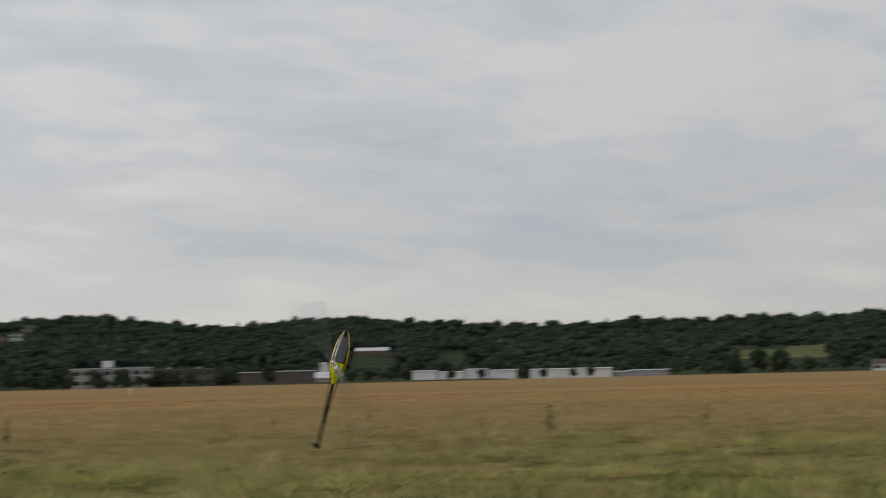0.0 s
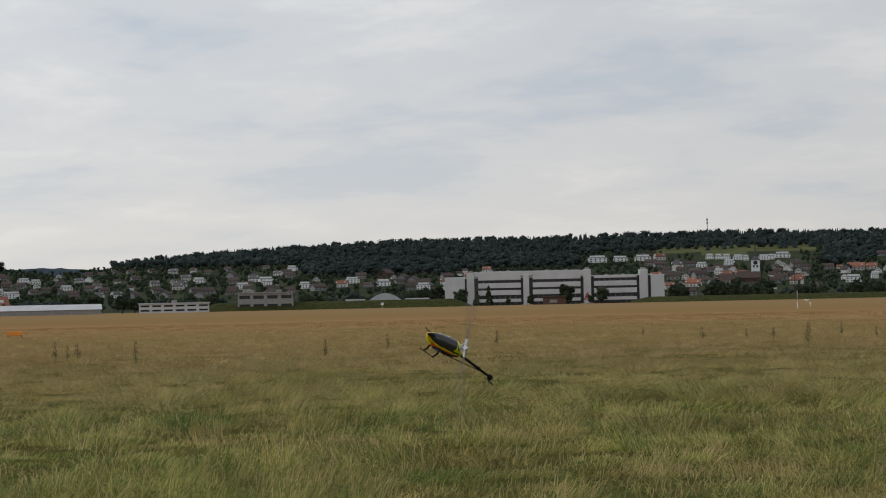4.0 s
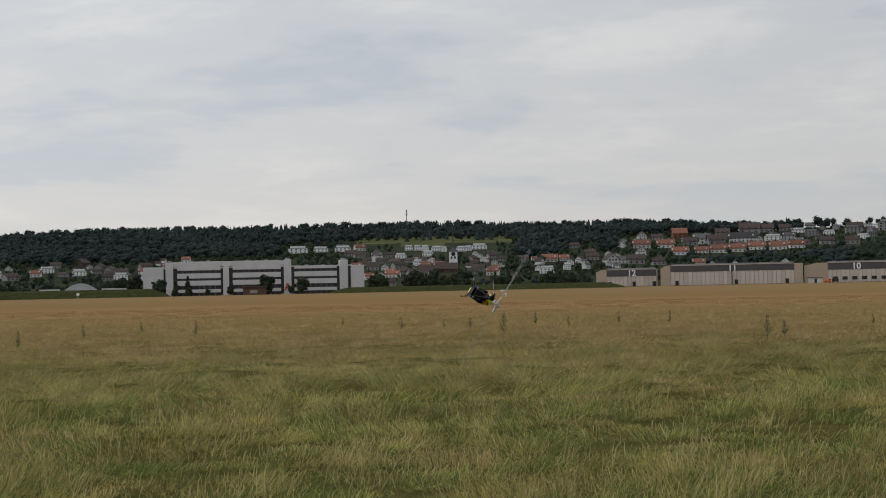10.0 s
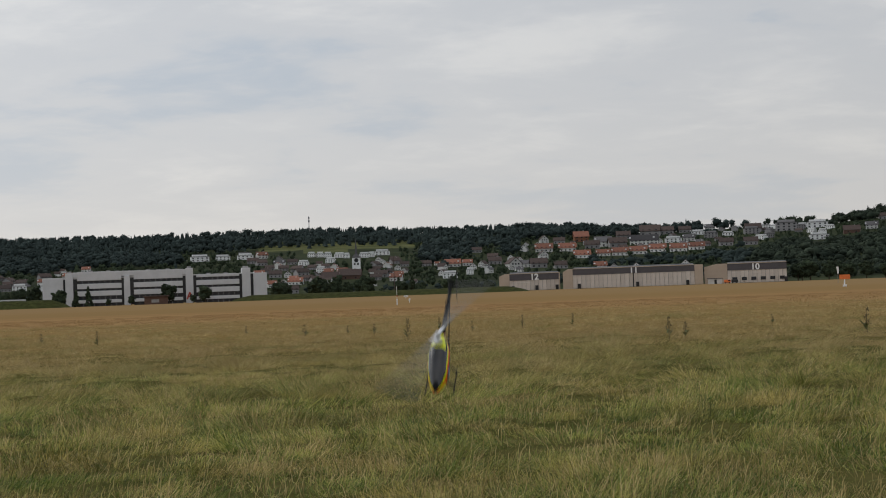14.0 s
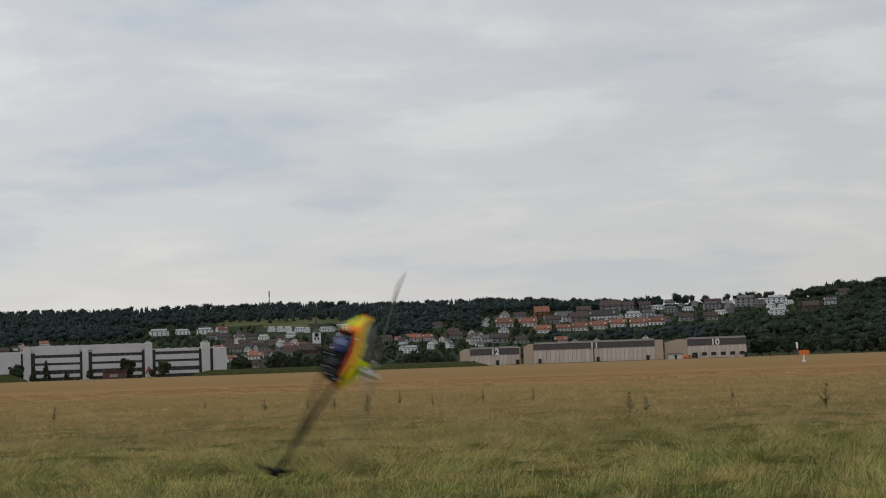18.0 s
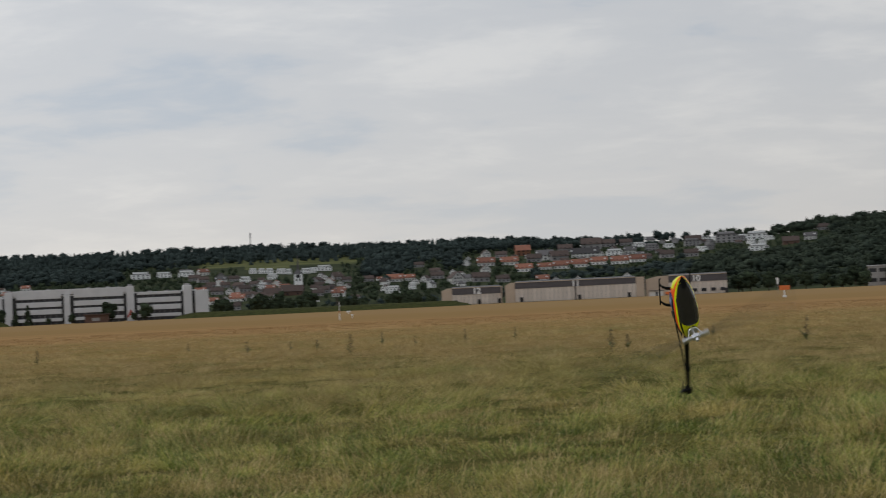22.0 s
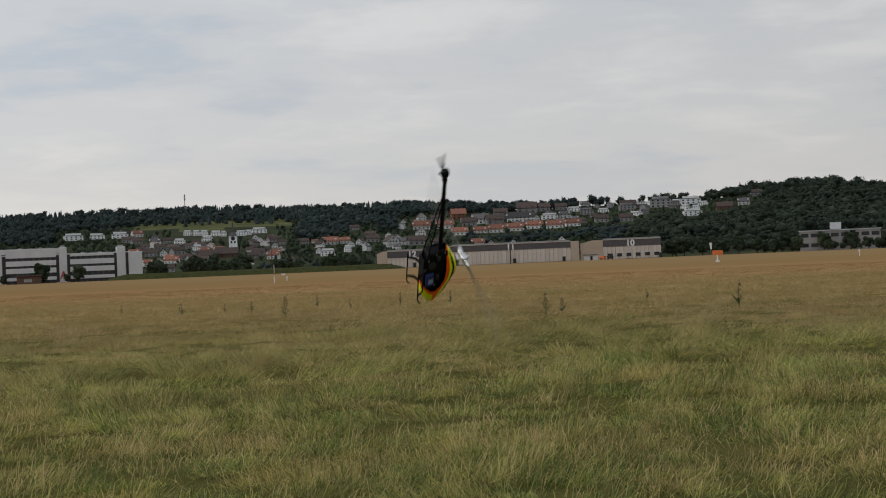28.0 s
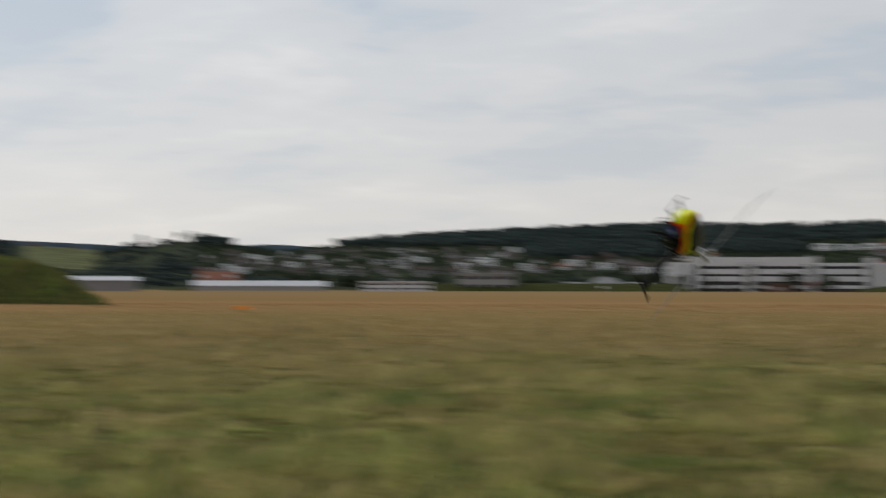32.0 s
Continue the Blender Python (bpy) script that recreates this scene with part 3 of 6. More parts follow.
    wood("broadleaf_forest", [t for t in main if t[0] >= 0.25 * t[1]], M_MIXEDWOOD, "dark broadleaf woodland with crowns of many greens")
    wood("garden_trees", town, M_LEAVES, "green garden trees between the village houses")



# ---- materials of the buildings ----
M_WHITE = material("white_facade", (0.58, 0.58, 0.59), 0.7, vary=0.1, scale=0.15, bump=0.05)
M_WALLWHITE = material("white_render", (0.66, 0.65, 0.63), 0.85, vary=0.1, scale=0.3, objects=0.3)
M_GREY = material("grey_render", (0.27, 0.26, 0.26), 0.85, vary=0.15, scale=0.3, objects=0.2)
M_BEIGE = material("beige_cladding", (0.470, 0.375, 0.290), 0.75, vary=0.1, scale=0.12, objects=0.05)
M_DOORPANEL = material("pale_door_panel", (0.600, 0.535, 0.475), 0.6, vary=0.1, scale=0.4, objects=0.09)
M_FASCIA = material("dark_fascia", (0.080, 0.072, 0.078), 0.6, vary=0.15, scale=0.3)
M_GLASSBAND = material("dark_glazing", (0.018, 0.020, 0.025), 0.15, vary=0.3, scale=0.4)
M_DARK = material("dark_opening", (0.020, 0.019, 0.020), 0.7, vary=0.2, scale=1)
M_ROOFGREY = material("grey_roof", (0.095, 0.090, 0.092), 0.8, vary=0.25, scale=0.6, objects=0.25)
M_ROOFRED = material("red_tiled_roof", (0.230, 0.094, 0.060), 0.85, vary=0.25, scale=0.8, objects=0.25)
M_ROOFDARK = material("dark_tiled_roof", (0.045, 0.042, 0.044), 0.85, vary=0.25, scale=0.8)
M_TIMBER = material("orange_timber", (0.20, 0.080, 0.040), 0.85, vary=0.2, scale=1.5)
M_ROOFBROWN = material("brown_tiled_roof", (0.066, 0.044, 0.037), 0.85, vary=0.25, scale=0.8, objects=0.25)
M_PALEROOF = material("pale_metal_roof", (0.50, 0.50, 0.52), 0.45, vary=0.12, scale=0.2)
M_CONCRETE = material("concrete", (0.30, 0.29, 0.28), 0.85, vary=0.15, scale=0.5, bump=0.1)
M_RED = material("red_paint", (0.38, 0.05, 0.03), 0.6)
M_SIGNWHITE = material("white_paint", (0.80, 0.80, 0.80), 0.6, vary=0.05, scale=2)
M_ORANGE = material("orange_paint", (0.72, 0.17, 0.035), 0.55, vary=0.12, scale=3)
M_AMBER = material("amber_paint", (0.85, 0.30, 0.03), 0.55, vary=0.12, scale=3)
M_BROWNWALL = material("brown_timber_wall", (0.13, 0.075, 0.055), 0.9, vary=0.2, scale=0.6, objects=0.2)
M_STORE = material("grey_brown_cladding", (0.085, 0.075, 0.068), 0.85, vary=0.2, scale=0.4)
M_TERRACE = material("bright_render", (0.84, 0.84, 0.83), 0.8, vary=0.06, scale=0.3)
M_STEEL = material("grey_steel", (0.25, 0.25, 0.26), 0.5, metal=0.6, vary=0.1, scale=2)


# ---- office block with ribbon windows ----
def office():
    d = 800.0
    b, w = spot("office_building", -9.62, -2.25, d, 0, "long white office block with dark ribbon windows", "office building")

    def x(az):
        return w * (math.tan(radians(az + 5.935)) + math.tan(radians(3.685))) / (2 * math.tan(radians(3.685)))

    def h(el):
        return top_z(el, d)

    dep = 26.0
    part("end_block", box(x(-9.62), 0, 0, x(-8.95), dep, h(0.86), 0.15), M_WHITE, b)
    part("end_block", box(x(-2.70), 0, 0, x(-2.25), dep, h(0.82), 0.15), M_WHITE, b)
    for a0, a1, e in ((-8.88, -8.63, 1.0), (-6.98, -6.78, 0.86), (-4.95, -4.70, 1.05), (-3.08, -2.80, 1.0)):
        part("stair_tower", box(x(a0), -0.8, 0, x(a1), 8, h(e), 0.12), M_WHITE, b)
        if e > 0.9:
            part("lift_housing", box(x(a0) + 0.8, 1, h(e), x(a1) - 0.8, 6, h(e) + 0.8, 0.05), M_GREY, b)
    for a0, a1 in ((-8.95, -8.88), (-8.63, -8.50), (-7.06, -6.98), (-6.80, -6.66), (-5.05, -4.95), (-4.70, -4.60), (-3.17, -3.05), (-2.79, -2.70)):
        part("stair_glazing", box(x(a0), 1.2, 0.3, x(a1), 3.0, h(0.80)), M_GLASSBAND, b)
        part("lintel", box(x(a0), 0.6, h(0.80), x(a1), 4.0, h(0.84)), M_WHITE, b)
    for a0, a1, e in ((-8.50, -7.06, 1.03), (-6.66, -5.05, 1.03), (-4.60, -3.17, 0.83)):
        x0, x1 = x(a0), x(a1)
        part("core", box(x0, 1.0, 0, x1, dep, h(0.70)), M_GREY, b, "shaded inner wall behind the windows")
        part("parapet", box(x0, 0, h(0.735), x1, dep, h(e), 0.1), M_WHITE, b)
        for z0, z1 in ((8.16, 10.5), (4.8, 7.1), (1.5, 3.0)):
            part("wall_band", box(x0, 0, z0, x1, 1.2, z1, 0.06), M_WHITE, b)
        for z0, z1 in ((10.5, h(0.735)), (7.1, 8.16), (3.0, 4.8), (0.0, 1.5)):
            band = part("window_band", box(x0, 0.55, z0, x1, 0.95, z1), M_GLASSBAND, b, "dark ribbon of glass")
            n = int((x1 - x0) / 2.4)
            first = None
            for i in range(1, n):
                m = Matrix.Translation((x0 + (x1 - x0) * i / n, 0, 0))
                if first is None:
                    first = part("mullion", box(-0.06, 0.42, z0, 0.06, 0.56, z1), M_STEEL, band)
                    first.matrix_basis = m
                else:
                    share(first, band, m)
        for i in range(5):
            xx = x0 + (x1 - x0) * (i + 0.5) / 5
            part("roof_unit", box(xx - 0.9, 8, h(e), xx + 0.9, 10, h(e) + 0.3 + 0.3 * (i % 2)), M_GREY, b)
    part("parapet", box(x(-7.06), 0.05, h(0.862), x(-6.66), dep, h(1.03), 0.1), M_WHITE, b)
    part("parapet", box(x(-8.63), 0.05, h(0.845), x(-8.50), dep, h(1.02), 0.1), M_WHITE, b)
    part("parapet", box(x(-5.05), 0.05, h(0.845), x(-4.95), dep, h(1.02), 0.1), M_WHITE, b)
    lettering("letter", "A", 4.6, M_RED, b, Matrix.Translation(((x(-4.95) + x(-4.70)) / 2, -0.86, 1.9)) @ Matrix.Rotation(radians(90), 4, "X"), "large red letter A")
    # gatehouse in front
    g, gw = spot("gatehouse", -6.33, -5.55, 770, 0, "low brown wooden gatehouse with a flat roof", "hut")
    part("wall", box(0, 0, 0, gw, 6, 3.4), M_BROWNWALL, g)
    part("roof", box(-0.6, -0.8, 3.4, gw + 0.6, 6.6, 3.9, 0.05), M_ROOFBROWN, g)
    part("shutter", box(gw * 0.3, -0.08, 0.8, gw * 0.62, 0, 2.2), M_CONCRETE, g)


# ---- hangars ----
def hangar(az0, az1, pyl_l, pyl_r, eb, et, d, label, number, naz, panels, windows=False):
    b, w = spot("hangar", az0, az1, d, 0, label, "hangar")
    mid = (az0 + az1) / 2
    half = math.tan(radians((az1 - az0) / 2))

    def x(az):
        return w * (math.tan(radians(az - mid)) + half) / (2 * half)

    zt, zb = top_z(et, d), top_z(eb, d)
    dep = 48.0
    xl, xr = x(pyl_l), x(pyl_r)
    # end bays with a sloping top
    if xl > 0.5:
        raw("end_bay", [(0, 0, 0), (xl, 0, 0), (xl, dep, 0), (0, dep, 0), (0, 0, zt * 0.88), (xl * 0.55, 0, zt + 0.25), (xl, 0, zt + 0.25), (0, dep, zt * 0.88), (xl * 0.55, dep, zt + 0.25), (xl, dep, zt + 0.25)],
            [(0, 1, 6, 5, 4), (1, 2, 9, 6), (2, 3, 7, 8, 9), (3, 0, 4, 7), (4, 5, 8, 7), (5, 6, 9, 8)], M_BEIGE, b)
    if xr < w - 0.5:
        part("end_bay", box(xr, 0, 0, w, dep, zt + 0.2, 0.1), M_BEIGE, b)
    part("inner_wall", box(xl, 1.2, 0, xr, dep, zb), M_CONCRETE, b)
    part("fascia", box(xl, 0.15, zb, xr, 1.6, zt), M_FASCIA, b, "dark fascia board above the doors")
    part("gutter", box(xl, -0.1, zt, xr, 0.6, zt + 0.3), M_BEIGE, b)
    raw("roof", [(xl, 0.6, zt), (xr, 0.6, zt), (xr, dep, zt + 0.4), (xl, dep, zt + 0.4), (xl, dep * 0.5, zt + 1.2), (xr, dep * 0.5, zt + 1.2), (xl, 1.6, zb), (xr, 1.6, zb), (xl, dep, zb), (xr, dep, zb)],
        [(0, 1, 5, 4), (4, 5, 2, 3), (0, 4, 3, 8, 6), (1, 7, 9, 2, 5), (8, 3, 2, 9), (6, 7, 1, 0)], M_ROOFGREY, b)
    pw = (xr - xl) / panels
    first = None
    for i in range(panels):
        m = Matrix.Translation((xl + pw * i, 0.35 + 0.25 * (i % 2), 0.15))
        if first is None:
            bm = box(0.07, 0, 0, pw - 0.07, 0.2, zb - 0.25, 0.03)
            for k in range(1, 4):
                add_box(bm, 0.07, -0.05, (zb - 0.25) * k / 4 - 0.07, pw - 0.07, 0.0, (zb - 0.25) * k / 4 + 0.07)
            first = part("door_panel", bm, M_DOORPANEL, b)
            first.matrix_basis = m
        else:
            share(first, b, m)
    for k in (0.04, 0.52, 0.93) if not windows else (0.96,):
        xx = xl + (xr - xl) * k
        part("side_door", box(xx, 0.05, 0, xx + 1.6, 0.34, 2.6), M_DARK, b)
    if windows:
        for i in range(6):
            xx = xl + (xr - xl) * (0.08 + 0.16 * i)
            part("window", box(xx, 0.1, 1.4, xx + 2.6, 0.33, 3.1), M_GLASSBAND, b)
    for i, digit in enumerate(number):
        lettering("digit", digit, 4.5, M_SIGNWHITE, b, Matrix.Translation((x(naz) - 1.15 + 2.3 * i, 0.1, zb + 0.12)) @ Matrix.Rotation(radians(90), 4, "X"), "white painted figure " + digit)
    return b, x


def hangars():
    hangar(5.57, 7.62, 5.92, 7.58, 0.25, 0.46, 905, "low beige hangar with pale folding doors and dark fascia", "12", 6.76, 12)
    b, x = hangar(7.72, 12.40, 8.05, 12.12, 0.36, 0.555, 900, "long beige hangar with pale folding doors and dark fascia", "11", 10.1, 28)
    part("pole", rod((x(10.08), -1.2, 0), (x(10.08), -1.2, 7.6), 0.28), M_DARK, b, "dark post before the doors")
    hangar(12.44, 15.16, 13.2, 15.14, 0.33, 0.545, 902, "beige hangar with pale doors and small windows", "10", 14.12, 14, True)
    # annexes between the hangars
    a, w = spot("annex", 12.55, 13.02, 885, 0, "low white annex with a flat roof", "annex")
    part("wall", box(0, 0, 0, w, 8, 2.6), M_WALLWHITE, a)
    part("roof", box(-0.4, -0.6, 2.6, w + 0.4, 8.4, 3.0), M_ROOFGREY, a)
    part("door", box(w * 0.45, -0.06, 0, w * 0.62, 0, 2.2), M_DARK, a)
    k, w = spot("annex", 5.3, 5.62, 890, 0, "low white annex beside a hangar", "annex")
    part("wall", box(0, 0, 0, w, 7, 2.3), M_WALLWHITE, k)
    part("roof", box(-0.3, -0.4, 2.3, w + 0.3, 7.3, 2.6), M_ROOFGREY, k)
    for az, col in ((13.08, M_ORANGE), (13.32, M_DARK)):
        v, w = spot("parked_van", az, az + 0.22, 882, 0, "parked service van before the hangar", "van")
        part("body", box(0, 0, 0.45, w, 1.9, 1.9, 0.2), col, v)
        part("windows", box(w * 0.62, -0.02, 1.25, w * 0.95, 1.92, 1.75), M_GLASSBAND, v)
        for xx in (0.6, w - 0.7):
            part("wheel", rod((xx, -0.03, 0.36), (xx, 0.25, 0.36), 0.36, sides=12), M_DARK, v)


# ---- plain long sheds, factories and blocks ----
def shed(name, az0, az1, el0, el1, d, label, wall, roof, depth=18.0, bands=0, gable=0.0, category="building", base=None, d1=None, vents=0):
    b, w = spot(name, az0, az1, d, 0.0, label, category, d1=d1)
    z0 = 0.0 if base is None else base
    zt = top_z(el1, d)
    part("wall", box(0, 0, min(z0, 0.0), w, depth, zt - 0.5), wall, b)
    if gable > 0:
        raw("roof", [(-0.5, -0.5, zt - 0.5), (w + 0.5, -0.5, zt - 0.5), (w + 0.5, depth + 0.5, zt - 0.5), (-0.5, depth + 0.5, zt - 0.5), (-0.5, depth / 2, zt - 0.5 + gable), (w + 0.5, depth / 2, zt - 0.5 + gable)],
            [(0, 1, 5, 4), (2, 3, 4, 5), (0, 4, 3), (1, 2, 5), (3, 2, 1, 0)], roof, b)
    else:
        part("roof", box(-0.5, -0.6, zt - 0.5, w + 0.5, depth + 0.5, zt, 0.05), roof, b)
    for k in range(bands):
        zz = zt - 0.5 - (zt - 0.5) * (k + 0.62) / max(1, bands)
        hh = (zt - 0.5) / max(1, bands) * 0.38
        n = max(2, int(w / 5.0))
        first = None
        for i in range(n):
            m = Matrix.Translation((w * (i + 0.12) / n, -0.06, zz))
            if first is None:
                first = part("window", box(0, 0, 0, w / n * 0.76, 0.2, hh), M_GLASSBAND, b)
                first.matrix_basis = m
            else:
                share(first, b, m)
    for i in range(vents):
        xx = w * (i + 0.5) / vents
        part("roof_vent", box(xx - 1.2, depth * 0.3, zt, xx + 1.2, depth * 0.3 + 2.4, zt + 1.1, 0.1), M_CONCRETE, b)
    return b, w


def other_buildings():
    # west side
    bank_base = 2.2
    b, w = shed("barracks_hall", -53.5, -47.18, 0.1, 0.50, 600, "long pale hall with small barred windows under a pale roof", M_CONCRETE, M_PALEROOF, 22, 0, 3.6, "hall")
    for k in (0.36, 0.48, 0.62, 0.75, 0.90):
        part("window", box(w * k, -0.08, 3.6, w * k + 2.6, 0, 4.7), M_GLASSBAND, b)
    b, w = shed("barracks_hall", -46.2, -42.4, 0.1, 0.43, 612, "long pale hall with small square windows", M_CONCRETE, M_PALEROOF, 22, 0, 3.2, "hall")
    for i in range(5):
        part("window", box(w * (0.08 + 0.18 * i), -0.08, 3.4, w * (0.08 + 0.18 * i) + 2.4, 0, 4.6), M_GLASSBAND, b)
    g, gw = shed("link_building", -47.14, -46.24, 0.1, 0.52, 606, "grey carport with a dark opening joining two halls", M_CONCRETE, M_CONCRETE, 18, 0, 1.6, "carport")
    # a dark panel before the solid wall paints the shade inside the carport
    part("opening", box(gw * 0.06, -0.08, 0, gw * 0.92, 0, 5.0), M_DARK, g, "dark panel painted as the shaded inside of the gateway")
    for az in (-46.98, -46.66):
        v, vw = spot("parked_van", az, az + 0.26, 602, 0, "white van parked under the carport", "van")
        v.location.z = 2.0
        part("body", box(0, 0, 0.45, vw, 1.9, 2.0, 0.2), M_SIGNWHITE, v)
        part("windows", box(vw * 0.1, -0.02, 1.25, vw * 0.9, 1.92, 1.75), M_GLASSBAND, v)
        for xx in (0.5, vw - 0.5):
            part("wheel", rod((xx, -0.03, 0.36), (xx, 0.25, 0.36), 0.36, sides=12), M_DARK, v)
    for az in (-47.72, -47.53):
        p, pw = spot("chimney_pipe", az - 0.04, az + 0.04, 700, 0, "slim white chimney pipe behind the halls", "chimney")
        part("pipe", rod((pw / 2, 0, 0), (pw / 2, 0, top_z(1.15, 700)), 0.42, sides=12), M_SIGNWHITE, p)
    shed("flat_hall", -53, -49.3, 0.3, 1.08, 720, "grey flat-roofed hall behind the barracks", M_GREY, M_CONCRETE, 20, 1)
    shed("field_barn", -29.6, -27.35, -0.04, 0.26, 640, "grey field barn with a pale roof", M_GREY, M_PALEROOF, 16, 0, 1.6, "barn")
    b, w = shed("long_shed", -25.5, -21.1, -0.1, 0.08, 760, "very long low shed with a shining pale roof", M_CONCRETE, M_PALEROOF, 14, 0, 2.4, "shed")
    b, w = shed("office_hall", -19.86, -17.55, -0.12, 0.21, 745, "two-storey white flat-roofed hall", M_WHITE, M_PALEROOF, 20, 2, 0, "hall", vents=1)
    shed("concrete_block", -16.6, -14.74, -0.05, 0.50, 770, "square windowed concrete block behind a bank", M_CONCRETE, M_CONCRETE, 22, 2, 0, "building", vents=2)
    # arched hall behind the bank
    b, w = spot("arched_hall", -12.35, -10.95, 790, 0, "pale arched hall half hidden by a bank", "hall")
    n = 16
    zt = top_z(0.38, 790)
    prof = [(w * i / n, 1.0 + (zt - 1.0) * math.sin(math.pi * i / n) ** 0.75) for i in range(n + 1)]
    verts = [(px, 0, 0) for px, _ in prof] + [(px, 0, pz) for px, pz in prof] + [(px, 30, 0) for px, _ in prof] + [(px, 30, pz) for px, pz in prof]
    k = n + 1
    faces = [(i, i + 1, k + i + 1, k + i) for i in range(n)] + [(k + i, k + i + 1, 3 * k + i + 1, 3 * k + i) for i in range(n)]
    raw("vault", verts, faces, M_PALEROOF, b)
    part("side_wing", box(-9, 4, 0, 0, 24, top_z(0.2, 790)), M_WHITE, b)
    part("side_wing", box(w, 4, 0, w + 11, 24, top_z(0.2, 790)), M_WHITE, b)
    # east side
    b, w = shed("factory", 19.7, 22.3, 0.1, 0.58, 960, "grey two-storey factory with a pale overhanging roof", M_CONCRETE, M_PALEROOF, 24, 2, 0, "factory")
    part("roof_house", box(w * 0.38, 3, top_z(0.6, 960), w * 0.52, 12, top_z(0.82, 960), 0.1), M_WHITE, b)
    shed("factory", 22.35, 24.35, 0.1, 0.50, 965, "grey brown factory wing partly behind trees", M_STORE, M_ROOFGREY, 24, 2, 0, "factory", vents=2)
    shed("store_hall", 25.2, 26.1, 0.0, 0.34, 940, "low dark hall with a white roof edge", M_STORE, M_PALEROOF, 18, 0, 0, "hall")
    shed("store_hall", 26.4, 27.75, 0.0, 0.36, 940, "low dark hall with a white roof edge", M_STORE, M_PALEROOF, 18, 0, 0, "hall")
    b, w = spot("transformer_tower", 27.9, 28.2, 905, 0, "slim white tower beside a gabled shed", "tower")
    part("wall", box(0, 0, 0, w, 5, top_z(0.55, 905)), M_WALLWHITE, b)
    part("roof", box(-0.4, -0.4, top_z(0.55, 905), w + 0.4, 5.4, top_z(0.61, 905)), M_WHITE, b)
    shed("gabled_shed", 27.75, 28.6, -0.05, 0.12, 890, "grey shed with a pale gabled roof", M_GREY, M_PALEROOF, 12, 0, 3.2, "shed")
    shed("hillside_barn", 29.1, 30.2, 0.8, 0.98, 1500, "long barn with a pale roof on the slope", M_BROWNWALL, M_PALEROOF, 14, 0, 3.0, "barn", base=-4)
    for a0, a1, e, lab in ((31.0, 31.8, 0.27, "low white warehouse"), (31.85, 32.75, 0.22, "low white warehouse"), (32.8, 33.5, 0.29, "low white warehouse"), (33.55, 34.5, 0.24, "low white warehouse"),
                           (34.96, 37.7, 0.235, "long white warehouse of ribbed sheet"), (37.8, 38.3, 0.1, "low grey store"), (38.3, 39.6, 0.13, "low white store")):
        shed("warehouse", a0, a1, -0.1, e, 880, lab + " beside the field", M_WHITE if e > 0.15 else M_GREY, M_PALEROOF, 20, 0, 0.4, "warehouse")
    shed("pump_house", 46.2, 46.9, 0.0, 0.15, 860, "small brown house beyond the field", M_WALLWHITE, M_ROOFBROWN, 8, 1, 2.5, "house")


office()
hangars()
other_buildings()


# ---- the village on the slope ----
HOUSES = [(43.2, 0.42, 7.5), (29.6, 0.58, 3.6), (32.3, 0.65, 2.2)]  # bearing, angle and size of each; first the open meadows
def house(name, w, dep, eave, ridge, wall, roof, label, wins=3, floors=2, dormer=False, flat=False):
    """A house with its front towards -y, standing on its origin; ridge along x."""
    b = tagged(new(name), label, "house", "village houses")
    if flat:
        part("wall", box(-w / 2, 0, -3, w / 2, dep, eave), wall, b)
        part("roof", box(-w / 2 - 0.4, -0.5, eave, w / 2 + 0.4, dep + 0.4, eave + 0.5), roof, b)
        part("penthouse", box(-w / 2 + 1.5, 2.0, eave + 0.5, w / 2 - 1.5, dep - 1, eave + 2.9), wall, b)
    else:
        hw = w / 2
        raw("wall", [(-hw, 0, -3), (hw, 0, -3), (hw, dep, -3), (-hw, dep, -3), (-hw, 0, eave), (hw, 0, eave), (hw, dep, eave), (-hw, dep, eave), (-hw, dep / 2, ridge), (hw, dep / 2, ridge)],
            [(0, 1, 5, 4), (1, 2, 6, 9, 5), (2, 3, 7, 6), (3, 0, 4, 8, 7)], wall, b)
        o, t = 0.7, 0.35
        sl = (ridge - eave) / (dep / 2)
        e0 = eave - o * sl
        raw("roof", [(-hw - o, -o, e0), (hw + o, -o, e0), (hw + o, dep / 2, ridge), (-hw - o, dep / 2, ridge), (hw + o, dep + o, e0), (-hw - o, dep + o, e0),
                     (-hw - o, -o, e0 + t), (hw + o, -o, e0 + t), (hw + o, dep / 2, ridge + t), (-hw - o, dep / 2, ridge + t), (hw + o, dep + o, e0 + t), (-hw - o, dep + o, e0 + t)],
            [(6, 7, 8, 9), (9, 8, 10, 11), (0, 3, 2, 1), (3, 5, 4, 2), (0, 1, 7, 6), (5, 11, 10, 4), (1, 2, 8, 7), (2, 4, 10, 8), (0, 6, 9, 3), (3, 9, 11, 5)], roof, b)
        part("chimney", box(hw * 0.35, dep * 0.55, ridge - 1.5, hw * 0.35 + 0.8, dep * 0.55 + 0.8, ridge + 1.1), M_CONCRETE, b)
        if dormer:
            for k in (-0.5, 0.35):
                part("skylight", raw_box_on_slope(k * w, dep, eave, ridge), M_SIGNWHITE, b)
    first = None
    for f in range(floors):
        for i in range(wins):
            m = Matrix.Translation((-w / 2 + w * (i + 0.5) / wins, -0.05, 0.9 + 2.8 * f))
            if first is None:
                first = part("window", box(-0.65, 0, 0, 0.65, 0.12, 1.5), M_GLASSBAND, b)
                first.matrix_basis = m
            else:
                share(first, b, m)
    return b


def raw_box_on_slope(xc, dep, eave, ridge):
    bm = bmesh.new()
    y0, y1 = dep * 0.15, dep * 0.28
    s = (ridge - eave) / (dep / 2)
